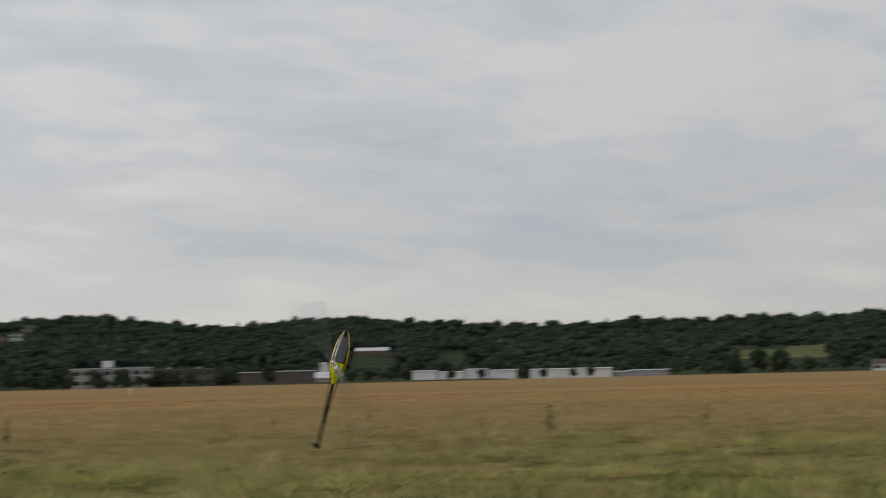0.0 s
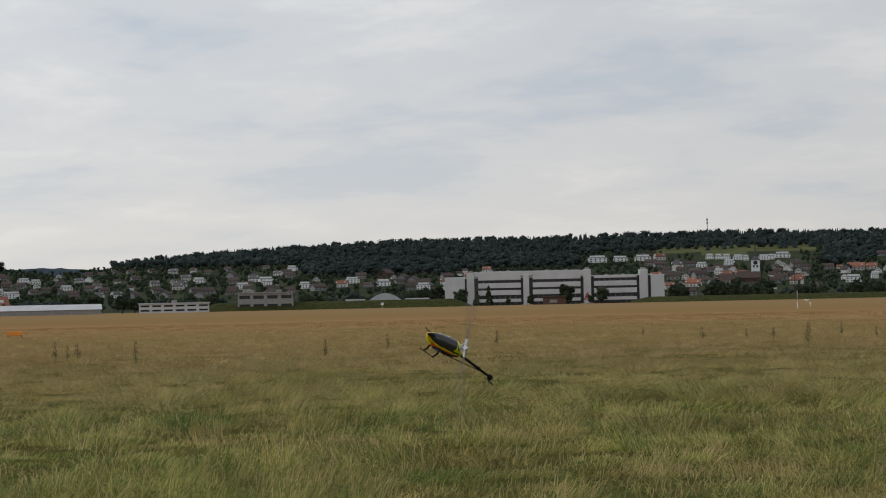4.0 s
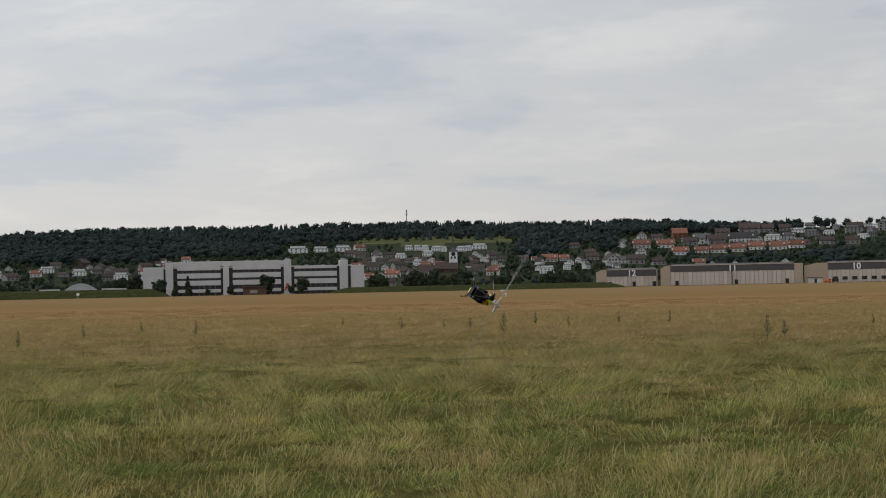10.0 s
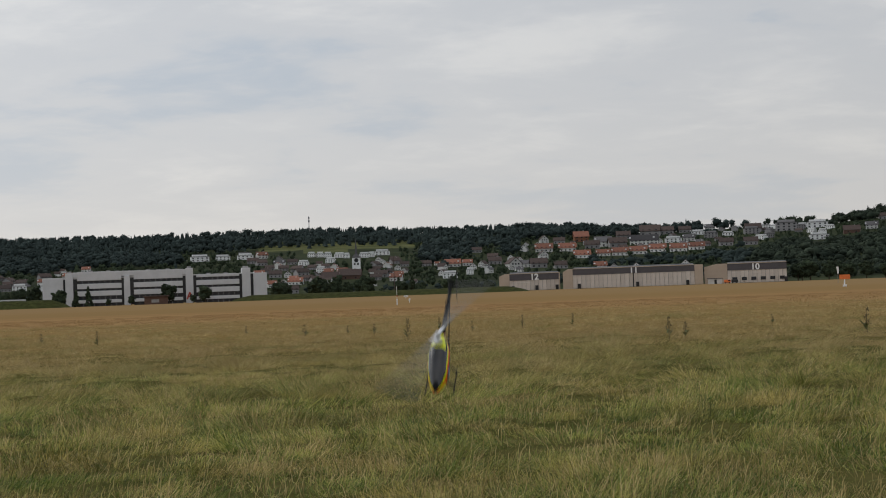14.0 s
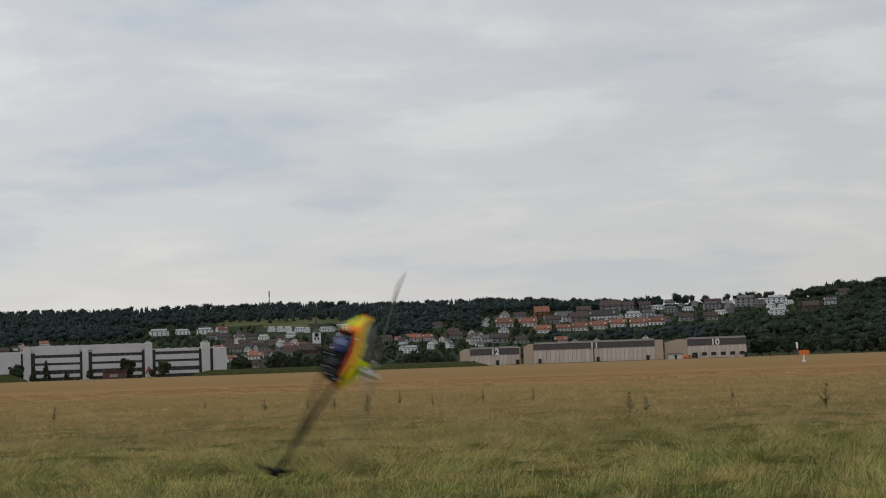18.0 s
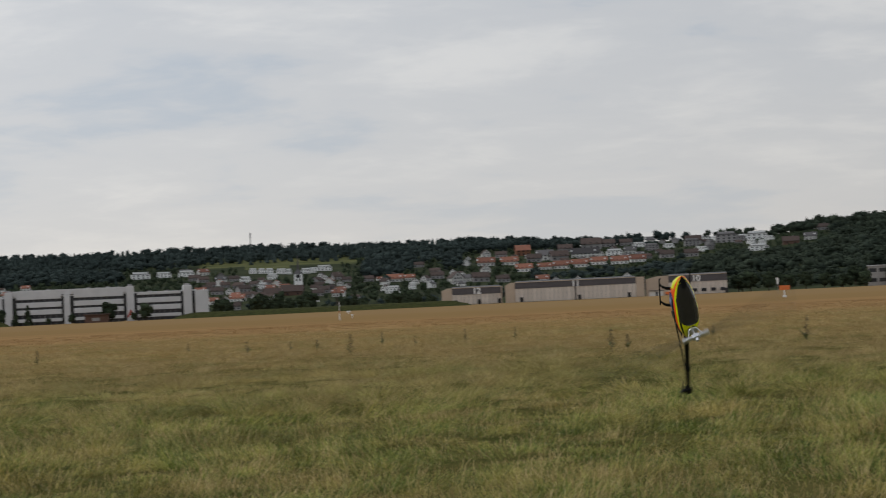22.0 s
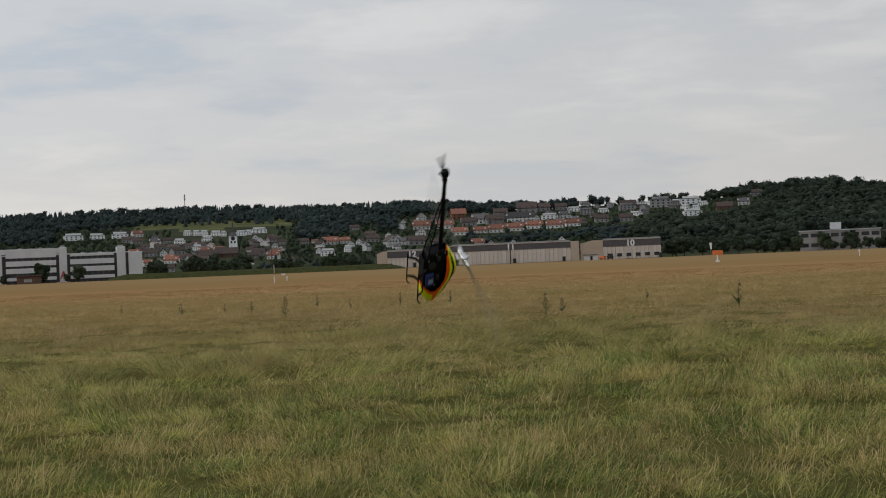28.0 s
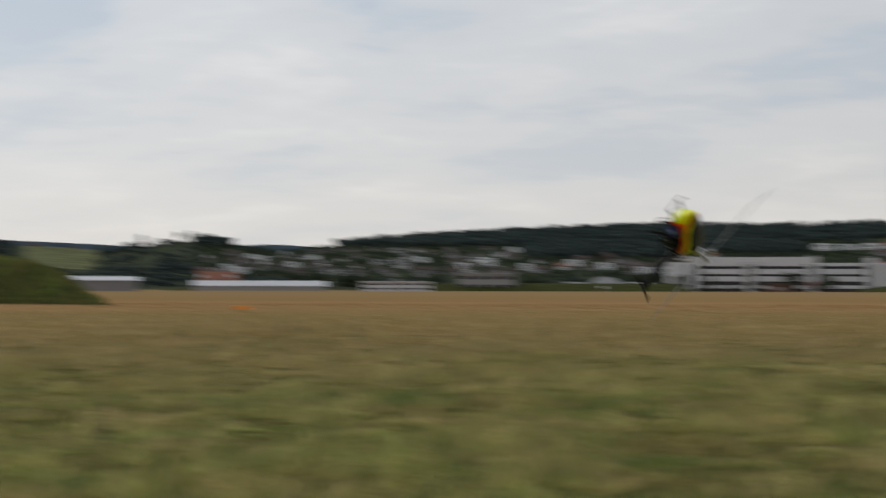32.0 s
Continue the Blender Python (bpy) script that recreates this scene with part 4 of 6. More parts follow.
    add_box(bm, xc - 0.7, y0, eave + s * y0 + 0.2, xc + 0.7, y1, eave + s * y1 + 0.55)
    return bm


def turned_house(name, w, dep, eave, ridge, label):
    """A house whose gable faces -y; ridge along y."""
    b = tagged(new(name), label, "house", "village houses")
    hw, o, t = w / 2, 0.6, 0.35
    raw("wall", [(-hw, 0, -3), (hw, 0, -3), (hw, dep, -3), (-hw, dep, -3), (-hw, 0, eave), (hw, 0, eave), (hw, dep, eave), (-hw, dep, eave), (0, 0, ridge), (0, dep, ridge)],
        [(0, 1, 5, 8, 4), (1, 2, 6, 5), (2, 3, 7, 9, 6), (3, 0, 4, 7)], M_WALLWHITE, b)
    sl = (ridge - eave) / hw
    for s in (1, -1):
        x = s * (hw + o)
        z = eave - o * sl
        raw("roof", [(x, -o, z), (x, dep + o, z), (0, dep + o, ridge), (0, -o, ridge), (x, -o, z + t), (x, dep + o, z + t), (0, dep + o, ridge + t), (0, -o, ridge + t)],
            [(4, 5, 6, 7), (3, 2, 1, 0), (0, 1, 5, 4), (2, 3, 7, 6), (1, 2, 6, 5), (3, 0, 4, 7)], M_ROOFBROWN, b)
    for f, xs in ((0, (-2.2, 2.2)), (1, (-2.2, 0, 2.2)), (2, (0,))):
        for x in xs:
            part("window", box(x - 0.6, -0.05, 0.9 + 2.7 * f, x + 0.6, 0.1, 2.2 + 2.7 * f), M_GLASSBAND, b)
    return b


def stand(az, el, turn=0.0):
    """Pose on the slope at a bearing and angle, facing the camera, turned by some degrees."""
    s = curve_at(SKYLINE, az)
    d = D_FOOT + (D_RIDGE - D_FOOT) * (max(0.0, el) / s) ** (1 / 0.85)
    return Matrix.Translation(P(az, d, land_z(az, d))) @ Matrix.Rotation(radians(-az + turn), 4, "Z")


def village():
    kinds = {
        "red": house("village_house", 11, 9, 4.6, 8.6, M_WALLWHITE, M_ROOFRED, "white village house with a red tiled roof", 3, 2, True),
        "row": house("row_house", 15, 10, 4.2, 9.0, M_WALLWHITE, M_ROOFRED, "row house with a broad red tiled roof", 4, 2, True),
        "grey": house("village_house", 12, 10, 5.0, 9.2, M_WALLWHITE, M_ROOFGREY, "white village house with a grey roof", 3, 2, True),
        "brown": house("village_house", 12, 10, 4.4, 8.4, M_GREY, M_ROOFBROWN, "grey village house with a brown tiled roof", 3, 2),
        "flat": house("apartment_house", 15, 11, 6.2, 6.7, M_TERRACE, M_ROOFGREY, "white flat-roofed apartment house with a penthouse", 4, 2, flat=True),
        "flatgrey": house("apartment_house", 14, 11, 8.6, 9.1, M_GREY, M_ROOFGREY, "grey flat-roofed apartment house on the slope", 4, 3, flat=True),
        "barn": house("village_barn", 17, 12, 4.5, 10.0, M_BROWNWALL, M_ROOFBROWN, "old barn with a wide brown tiled roof", 2, 1),
        "long": house("row_house", 24, 11, 5.0, 10.5, M_WALLWHITE, M_ROOFDARK, "long white row house with a dark roof and skylights", 7, 2, True),
        "orange": house("village_house", 11, 10, 5.5, 10.0, M_TIMBER, M_ROOFRED, "orange timber-clad house with a red roof", 3, 2),
        "gable": turned_house("village_house", 9, 10, 5.0, 9.6, "white village house showing its gable under a brown roof"),
    }
    used = set()

    def put(kind, az, el, turn=0.0, size=0.88):
        m = stand(az, el, turn)
        size *= 0.74 if kind == "gable" else 0.9
        HOUSES.append((az, el, size))
        tall = max(size * 0.66, 0.6) if kind.startswith("flat") else size * 0.84
        if kind in used:
            copy_thing(kinds[kind], m).scale = (size, size, tall)
        else:
            kinds[kind].matrix_basis = m @ Matrix.Diagonal((size, size, tall, 1))
            used.add(kind)

    def group(rows):
        for row in rows:
            put(*row)


    # terraces and the slope below them
    group((("flat", -0.73, 1.33, 0, 0.58), ("flat", -0.44, 1.32, 0, 0.52), ("flat", -0.18, 1.31, 0, 0.57), ("flat", 0.22, 1.28, 3, 0.74), ("flat", 0.46, 1.26, 0, 0.44), ("flat", 1.04, 1.26, -4, 0.74),
           ("flat", 1.29, 1.27, 0, 0.45), ("flat", 1.66, 1.32, 2, 1.11), ("flat", -0.99, 1.05, 5, 0.69), ("flat", -0.10, 1.12, -5, 0.69), ("flat", -0.42, 0.81, 4, 0.53), ("red", -2.35, 1.34, 20, 1.04),
           ("brown", -1.72, 1.26, 80, 0.67), ("grey", -2.96, 1.35, 10, 0.95), ("brown", -2.71, 1.17, -10, 0.92), ("brown", -2.38, 1.11, 15, 0.87), ("grey", -1.82, 1.06, -8, 0.88), ("gable", -1.87, 0.77, 0, 0.67),
           ("brown", -2.14, 0.94, 5, 0.70)))
    # old village round the church
    group((("red", -2.05, 0.38, 25, 0.71), ("gable", -1.67, 0.43, 10, 0.71), ("row", -1.31, 0.45, -12, 0.72), ("brown", -1.42, 0.17, 8, 0.76), ("brown", -0.91, 0.55, -10, 0.70), ("barn", -0.11, 0.55, 5, 0.80),
           ("barn", 0.56, 0.56, -4, 0.96), ("red", 0.31, 0.73, 10, 0.80), ("red", 2.18, 0.57, 5, 0.70), ("gable", 1.38, 0.31, 0, 0.38), ("brown", 2.65, 0.34, -15, 0.47), ("row", 4.03, 0.85, 3, 0.96),
           ("red", 3.51, 0.92, 8, 0.50), ("brown", 2.39, 0.92, 0, 0.70), ("brown", 3.14, 0.90, 10, 0.80)))
    # white houses above the trees
    group((("flat", 3.93, 0.48, 0, 0.78), ("flat", 4.61, 0.58, 6, 0.37), ("grey", 5.32, 0.60, 70, 0.90), ("brown", 4.86, 1.29, 4, 0.87), ("brown", 5.37, 1.05, -8, 0.85), ("brown", 5.46, 0.88, 5, 0.98),
           ("gable", 6.00, 0.68, 0, 0.53), ("grey", 6.27, 0.61, 10, 0.54)))
    # lower houses behind the hangars
    group((("brown", 6.94, 0.72, 6, 1.18), ("gable", 7.11, 1.01, 10, 1.22), ("red", 9.01, 0.59, 5, 0.93), ("gable", 11.83, 0.56, 0, 0.96), ("gable", 9.45, 0.59, 0, 0.76), ("gable", 10.20, 0.57, 5, 0.76),
           ("gable", 6.15, 0.71, 20, 1.50), ("grey", 6.49, 0.75, 0, 0.82), ("brown", 7.69, 0.67, 10, 0.92)))
    # terrace of red roofs
    group((("row", 8.41, 0.98, 6, 1.09), ("row", 9.11, 1.02, 4, 0.94), ("row", 9.67, 1.02, -3, 1.12), ("row", 10.30, 1.04, 5, 1.16), ("row", 10.94, 1.09, 4, 1.17), ("row", 11.61, 1.08, -2, 1.19),
           ("row", 12.24, 1.12, 6, 1.10), ("row", 7.12, 1.23, 0, 1.24), ("row", 7.92, 1.22, 4, 1.25)))
    # houses above the red roofs
    group((("brown", 8.73, 1.28, -5, 1.34), ("grey", 9.13, 1.32, 5, 1.60), ("brown", 9.63, 1.29, 10, 1.65), ("long", 10.48, 1.34, 0, 1.39), ("gable", 11.01, 1.37, 0, 1.00), ("flat", 11.47, 1.38, 4, 1.33),
           ("grey", 11.98, 1.40, 0, 1.18), ("flatgrey", 12.71, 1.48, 0, 1.20), ("flat", 13.27, 1.53, 0, 0.95), ("brown", 13.21, 1.21, 6, 1.25), ("brown", 14.02, 1.21, 4, 1.25), ("flat", 12.28, 1.60, 0, 1.18),
           ("flatgrey", 14.06, 1.55, 5, 1.37)))
    # houses near the crest
    group((("gable", 7.15, 1.52, 10, 1.41), ("brown", 7.64, 1.48, 0, 1.12), ("orange", 8.40, 1.51, 8, 1.59), ("brown", 9.81, 1.56, 5, 1.45), ("brown", 10.68, 1.61, -4, 2.15), ("brown", 11.25, 1.66, 4, 1.52),
           ("brown", 11.85, 1.68, 0, 1.31), ("grey", 12.69, 1.79, 4, 1.14), ("flat", 13.54, 1.83, 0, 0.92), ("flatgrey", 14.27, 1.88, 0, 1.20), ("flat", 14.49, 1.74, 0, 0.89)))
    # flats on the crest
    group((("flatgrey", 15.19, 1.61, 2, 1.96), ("flat", 15.73, 1.72, 0, 1.03), ("flat", 16.19, 1.68, 0, 1.85), ("flat", 16.25, 1.29, 6, 1.44), ("flat", 14.51, 1.73, 0, 0.93), ("brown", 14.10, 1.61, 3, 1.68),
           ("barn", 17.30, 1.46, 5, 1.11), ("grey", 17.93, 1.57, 0, 1.19), ("brown", 18.34, 1.86, 0, 1.27), ("flat", 16.41, 1.98, 0, 1.24)))
    # single houses further along the slope
    group((("flat", -4.45, 1.30, 4, 1.35), ("flat", -3.7, 1.32, 3, 1.1), ("flat", -2.95, 1.32, 0, 1.2), ("barn", -11.45, 1.0, 60, 0.88), ("row", -24.65, 0.03, 8, 1.45), ("brown", -29.3, 1.42, 10, 0.88), ("barn", -30.7, 1.45, 10, 0.88), ("flat", -23.2, 0.95, 0, 0.8), ("flat", -22.2, 0.72, 5, 0.8)))
    rng = random.Random(11)
    zones = [(-25.3, -14.6, 0.42, 1.34, 74, ("brown", "grey", "brown", "brown", "flat", "brown", "gable")), (-14.4, -9.4, 0.5, 0.95, 20, ("red", "brown", "brown", "gable", "flat")), (-9.3, -8.2, 0.85, 1.1, 5, ("red", "brown", "gable")),
             (-2.6, 2.4, 0.45, 1.15, 34, ("brown", "gable", "red", "brown", "brown")), (6.4, 13.4, 1.2, 1.6, 16, ("brown", "gable", "brown", "grey")), (12.6, 16.6, 1.35, 1.75, 12, ("flatgrey", "flat", "brown")), (3.4, 6.6, 0.55, 1.0, 9, ("brown", "gable", "red"))]
    taken = [(a, e) for a, e, s in HOUSES]
    for a0, a1, e0, e1, n, mix in zones:
        made = tries = 0
        while made < n and tries < n * 30:
            tries += 1
            az, el = rng.uniform(a0, a1), rng.uniform(e0, e1)
            if 0.2 < az < 1.35 and 0.4 < el < 1.15 or any(abs(az - a) < 0.36 and abs(el - e) < 0.07 for a, e in taken):
                continue
            taken.append((az, el))
            put(rng.choice(mix), az, el, rng.choice((0, 0, 10, -12, 25, -30, 60, 80)), rng.uniform(0.62, 0.9))
            made += 1
    # houses on the far ridge
    for i in range(13):
        az, k = rng.uniform(-42.7, -40.7) if i < 10 else rng.uniform(-44.0, -43.0), rng.uniform(0, 1)
        m = Matrix.Translation(P(az, 3500, top_z(0.98 + 0.3 * k, 3500) - 3)) @ Matrix.Rotation(radians(-az + rng.uniform(-20, 20)), 4, "Z")
        s = rng.uniform(0.6, 0.9)
        copy_thing(kinds[rng.choice(("flat", "gable", "flat"))], m).scale = (s, s, s)
    # church
    m = stand(0.77, 0.62)
    c = tagged(new("church"), "white church tower with a slim dark spire", "church")
    c.matrix_basis = m
    dd = m.translation.to_2d().length
    base = m.translation.z

    def zz(el):
        return top_z(el, dd) - base

    r = dd * math.tan(radians(0.14))
    part("tower", box(-r, -r, -2, r, r, zz(1.20), 0.1), M_TERRACE, c)
    raw("spire", [(-r - 0.4, -r - 0.4, zz(1.20)), (r + 0.4, -r - 0.4, zz(1.20)), (r + 0.4, r + 0.4, zz(1.20)), (-r - 0.4, r + 0.4, zz(1.20)), (-r * 0.3, -r * 0.3, zz(1.35)), (r * 0.3, -r * 0.3, zz(1.35)), (r * 0.3, r * 0.3, zz(1.35)), (-r * 0.3, r * 0.3, zz(1.35)), (0, 0, zz(1.9))],
        [(0, 1, 5, 4), (1, 2, 6, 5), (2, 3, 7, 6), (3, 0, 4, 7), (4, 5, 8), (5, 6, 8), (6, 7, 8), (7, 4, 8), (3, 2, 1, 0)], M_ROOFGREY, c)
    part("clock_face", rod((0, -r - 0.1, zz(1.12)), (0, -r + 0.1, zz(1.12)), r * 0.5, sides=16), M_DARK, c, "dark round clock face")
    for k in (-0.4, 0.4):
        part("belfry_opening", box(r * k - 0.6, -r - 0.06, zz(0.96), r * k + 0.6, -r + 0.1, zz(1.04)), M_DARK, c)
    part("nave", box(-r * 4.2, -r * 0.6, -2, -r, r * 1.6, zz(0.72)), M_WALLWHITE, c)
    raw("nave_roof", [(-r * 4.4, -r * 0.8, zz(0.72)), (-r, -r * 0.8, zz(0.72)), (-r, r * 1.8, zz(0.72)), (-r * 4.4, r * 1.8, zz(0.72)), (-r * 4.4, r * 0.5, zz(0.86)), (-r, r * 0.5, zz(0.86))], [(0, 1, 5, 4), (2, 3, 4, 5), (0, 4, 3), (1, 2, 5)], M_ROOFBROWN, c)
    # radio mast on the ridge
    p = P(-0.78, 2120)
    z0 = land_z(-0.78, 2120)
    mast = tagged(new("radio_mast"), "slim grey radio mast rising over the forest", "mast")
    mast.matrix_basis = Matrix.Translation((p.x, p.y, z0))
    part("shaft", rod((0, 0, 0), (0, 0, top_z(2.66, 2120) - z0), 0.55, 0.4), M_STEEL, mast)
    for k in (2.5, 2.6):
        part("antenna", box(-0.9, -0.9, top_z(k, 2120) - z0 - 1.5, 0.9, 0.9, top_z(k, 2120) - z0 + 1.2, 0.2), M_STEEL, mast)


village()
build_woods()


# ---- banks, mound and near trees ----
def bank(name, az0, az1, d, height, width, label, n=60, mat=None):
    """A long grass bank across the view."""
    verts, faces = [], []
    prof = ((0.0, 0.0), (0.25, 0.62), (0.42, 0.95), (0.6, 1.0), (0.78, 0.7), (1.0, 0.0))
    for i in range(n + 1):
        k = i / n
        a = az0 + (az1 - az0) * k
        end = min(1.0, min(k, 1 - k) * 14)
        hh = height * (end ** 0.7) * (1 + 0.07 * noise.noise(Vector((a * 4, d, 0))))
        for s, h in prof:
            verts.append(P(a, d + width * (s - 0.3), hh * h - 0.05))
    k = len(prof)
    for i in range(n):
        for j in range(k - 1):
            faces.append((i * k + j, (i + 1) * k + j, (i + 1) * k + j + 1, i * k + j + 1))
    return tagged(raw(name, verts, faces, mat or M_BANK, smooth=True), label, "bank", kind="structure")


MOUND_TOP = [(-45.2, -0.5), (-44.6, -0.32), (-43.3, 0.32), (-42.35, 0.86), (-41.3, 1.03), (-40.26, 1.14), (-38, 1.08), (-35.7, 0.98), (-33, 0.95), (-31.9, 0.93), (-30.7, 0.74), (-29.6, 0.26), (-28.8, -0.4), (-28.3, -0.65)]


def mound_place(az, s):
    """A point of the mound's surface: s from 0 at its front foot to 1 at its back foot."""
    front = 206 + (150 - 206) * (az + 44.8) / 16.3
    crest = front + 9
    z = max(0.0, top_z(curve_at(MOUND_TOP, az), crest))
    prof = curve_at([(0, 0.0), (0.12, 0.34), (0.26, 0.72), (0.38, 0.93), (0.5, 1.0), (0.62, 0.97), (0.8, 0.6), (1, 0.0)], s)
    p = P(az, front + 18 * s)
    w = 0.22 * noise.noise(Vector((p.x * 0.35, p.y * 0.35, 0))) + 0.12 * noise.noise(Vector((p.x * 1.3, p.y * 1.3, 4)))
    p.z = max(-0.05, z * prof + w * min(1.0, z))
    return p


def build_mound():
    n, k = 150, 26
    verts = [mound_place(-45.2 + 17.0 * i / n, j / k) for i in range(n + 1) for j in range(k + 1)]
    faces = [(i * (k + 1) + j, (i + 1) * (k + 1) + j, (i + 1) * (k + 1) + j + 1, i * (k + 1) + j + 1) for i in range(n) for j in range(k)]
    tagged(raw("mound", verts, faces, M_BANK, smooth=True), "grass-covered earth shelter mound on the field", "mound", kind="structure")


bank("bank", -26.5, -21.8, 770, 1.3, 26, "low green bank at the field's edge", 30)
bank("bank", -18.0, -8.7, 772, 3.75, 26, "long green earth bank before the halls")
bank("bank", -3.5, 6.6, 772, 2.6, 26, "low green bank at the field's far edge")
bank("bank", -54, -41, 565, 2.0, 30, "low straw-coloured rise before the barracks", mat=M_GROUND)
bank("bank", 24.5, 34.5, 850, 0.8, 24, "low green strip beside the warehouses")
build_mound()


def tree(name, seed, label, h, fir=False):
    """A tree with a tapered trunk, limbs and a crown of many small clumps; unit scale in metres."""
    rng = random.Random(seed)
    t = tagged(new(name), label, "tree")
    bm = bmesh.new()
    add_rod(bm, (0, 0, 0), (0, 0, h * 0.45), h * 0.030, h * 0.018, 8)
    if not fir:
        for i in range(6):
            th = i * 1.05 + rng.uniform(-0.3, 0.3)
            add_rod(bm, (0, 0, h * rng.uniform(0.22, 0.42)), (math.cos(th) * h * 0.25, math.sin(th) * h * 0.25, h * rng.uniform(0.5, 0.72)), h * 0.012, h * 0.005, 6)
    else:
        add_rod(bm, (0, 0, h * 0.4), (0, 0, h * 0.95), h * 0.018, h * 0.004, 6)
    part("trunk", bm, M_BARK, t)
    bm = bmesh.new()
    count = 95 if fir else 34
    for i in range(count):
        if fir:
            z = rng.uniform(0.06, 0.97)
            rr = 0.20 * (1 - z) * rng.uniform(0.45, 1.15) + 0.008
            th = rng.uniform(0, 6.283)
            c = Vector((rr * math.cos(th) * h, rr * math.sin(th) * h, z * h))
            r = h * (0.035 + 0.045 * (1 - z)) * rng.uniform(0.7, 1.2)
        else:
            v = Vector((rng.gauss(0, 1), rng.gauss(0, 1), rng.gauss(0, 1))).normalized() * rng.uniform(0.55, 1.0)
            c = Vector((v.x * 0.36, v.y * 0.36, 0.60 + v.z * 0.34)) * h
            r = h * rng.uniform(0.055, 0.115)
        res = bmesh.ops.create_icosphere(bm, subdivisions=1, radius=r, matrix=Matrix.Translation(c))
        for vert in res["verts"]:
            vert.co += (vert.co - c) * rng.uniform(-0.45, 0.5)
    if not fir:
        leafy_crown(bm, np.random.default_rng(seed), h, 420, 8)
    part("crown", bm, M_LEAVES, t)
    return t


def near_trees():
    protos = [tree("broadleaf_tree", 1, "round broadleaf tree with dense dark foliage", 10.0), tree("broadleaf_tree", 2, "uneven broadleaf tree with dark foliage", 10.0), tree("spruce_tree", 3, "narrow dark spruce tree", 10.0, True)]
    rng = random.Random(4)
    spots = [  # bearing, distance, height, kind
        (-9.1, 785, 8.5, 0), (-8.55, 780, 8.0, 2), (-8.15, 778, 9.5, 2), (-6.75, 775, 5.0, 0), (-5.5, 782, 9.5, 1), (-4.72, 768, 4.2, 1), (-4.32, 788, 8.5, 1), (-7.5, 784, 3.5, 0),
    ]
    spots += [  # left side of the field
        (-49.08, 660, 20.5, 2), (-46.8, 640, 13.8, 0), (-47.4, 690, 8.0, 1), (-45.0, 700, 9.0, 0), (-43.6, 700, 8.0, 1), (-39.3, 700, 15, 2), (-38.9, 690, 14, 2), (-37.8, 690, 15, 2),
        (-22.0, 800, 9, 0), (-21.3, 800, 10, 1), (-20.4, 790, 9, 0), (-20.0, 795, 8, 1), (-17.4, 820, 9, 0), (-14.4, 830, 8, 1), (-13.9, 830, 7, 0), (-10.4, 840, 10, 1), (-9.9, 850, 11, 0),
    ]
    spots += [  # round the works and the warehouses
        (18.9, 930, 8, 0), (19.6, 925, 9, 1), (20.7, 930, 5, 0), (21.9, 938, 7, 1), (22.6, 930, 10, 0), (23.0, 930, 9, 1), (23.6, 935, 9, 0), (24.7, 920, 8, 1), (25.0, 925, 9, 0), (26.2, 925, 11, 1), (28.9, 900, 6, 0), (29.5, 900, 8, 1),
    ]
    spots += [  # beyond the warehouses
        (30.3, 900, 9, 0), (30.8, 895, 7, 1), (32.3, 868, 6.5, 0), (33.3, 868, 6, 1), (34.75, 868, 9, 0), (35.4, 865, 5.5, 1), (36.4, 865, 5.5, 0), (37.0, 865, 6, 1), (39.8, 880, 7, 0), (40.9, 880, 8, 1), (41.8, 880, 9, 0),
    ]
    spots += [
        (42.6, 860, 13, 1), (43.3, 860, 13, 0), (44.2, 870, 9, 1), (45.4, 850, 13, 0), (46.5, 870, 11, 1), (47.6, 870, 10, 0), (15.5, 930, 10, 0), (15.9, 935, 12, 1), (16.5, 935, 11, 0), (17.1, 935, 9, 1), (17.7, 935, 10, 0), (18.3, 935, 9, 1)]
    for i in range(46):
        spots.append((rng.uniform(-2.1, 5.45), rng.uniform(850, 930), rng.choice((5, 6.5, 8, 9, 10.5)) * rng.uniform(0.85, 1.15), rng.choice((0, 1, 1, 0, 0, 2))))
    for i in range(30):
        spots.append((rng.choice((rng.uniform(18.4, 19.8), rng.uniform(22.0, 23.2), rng.uniform(24.0, 25.1), rng.uniform(19.8, 25.2))), rng.uniform(925, 950), rng.uniform(3.5, 6.5), rng.choice((0, 1))))
    for i in range(20):
        spots.append((rng.uniform(-22.5, -10), rng.uniform(830, 930), rng.uniform(5, 9), rng.choice((0, 1))))
    for i in range(34):
        spots.append((rng.uniform(-36, -28) if i < 12 else rng.uniform(15, 45), rng.uniform(940, 1000), rng.uniform(8, 15), rng.choice((0, 1, 1, 0, 2))))
    seen = set()
    for az, d, h, k in spots:
        base = land_z(az, d) - (0.15 if d < D_FOOT else 0.8)
        m = Matrix.Translation(P(az, d, base)) @ Matrix.Rotation(rng.uniform(0, 6.28), 4, "Z")
        if k in seen:
            t = copy_thing(protos[k], m)
        else:
            t = protos[k]
            t.matrix_basis = m
            seen.add(k)
        s = h / 10.0
        t.scale = (s * rng.uniform(0.9, 1.2), s * rng.uniform(0.9, 1.2), s)


near_trees()


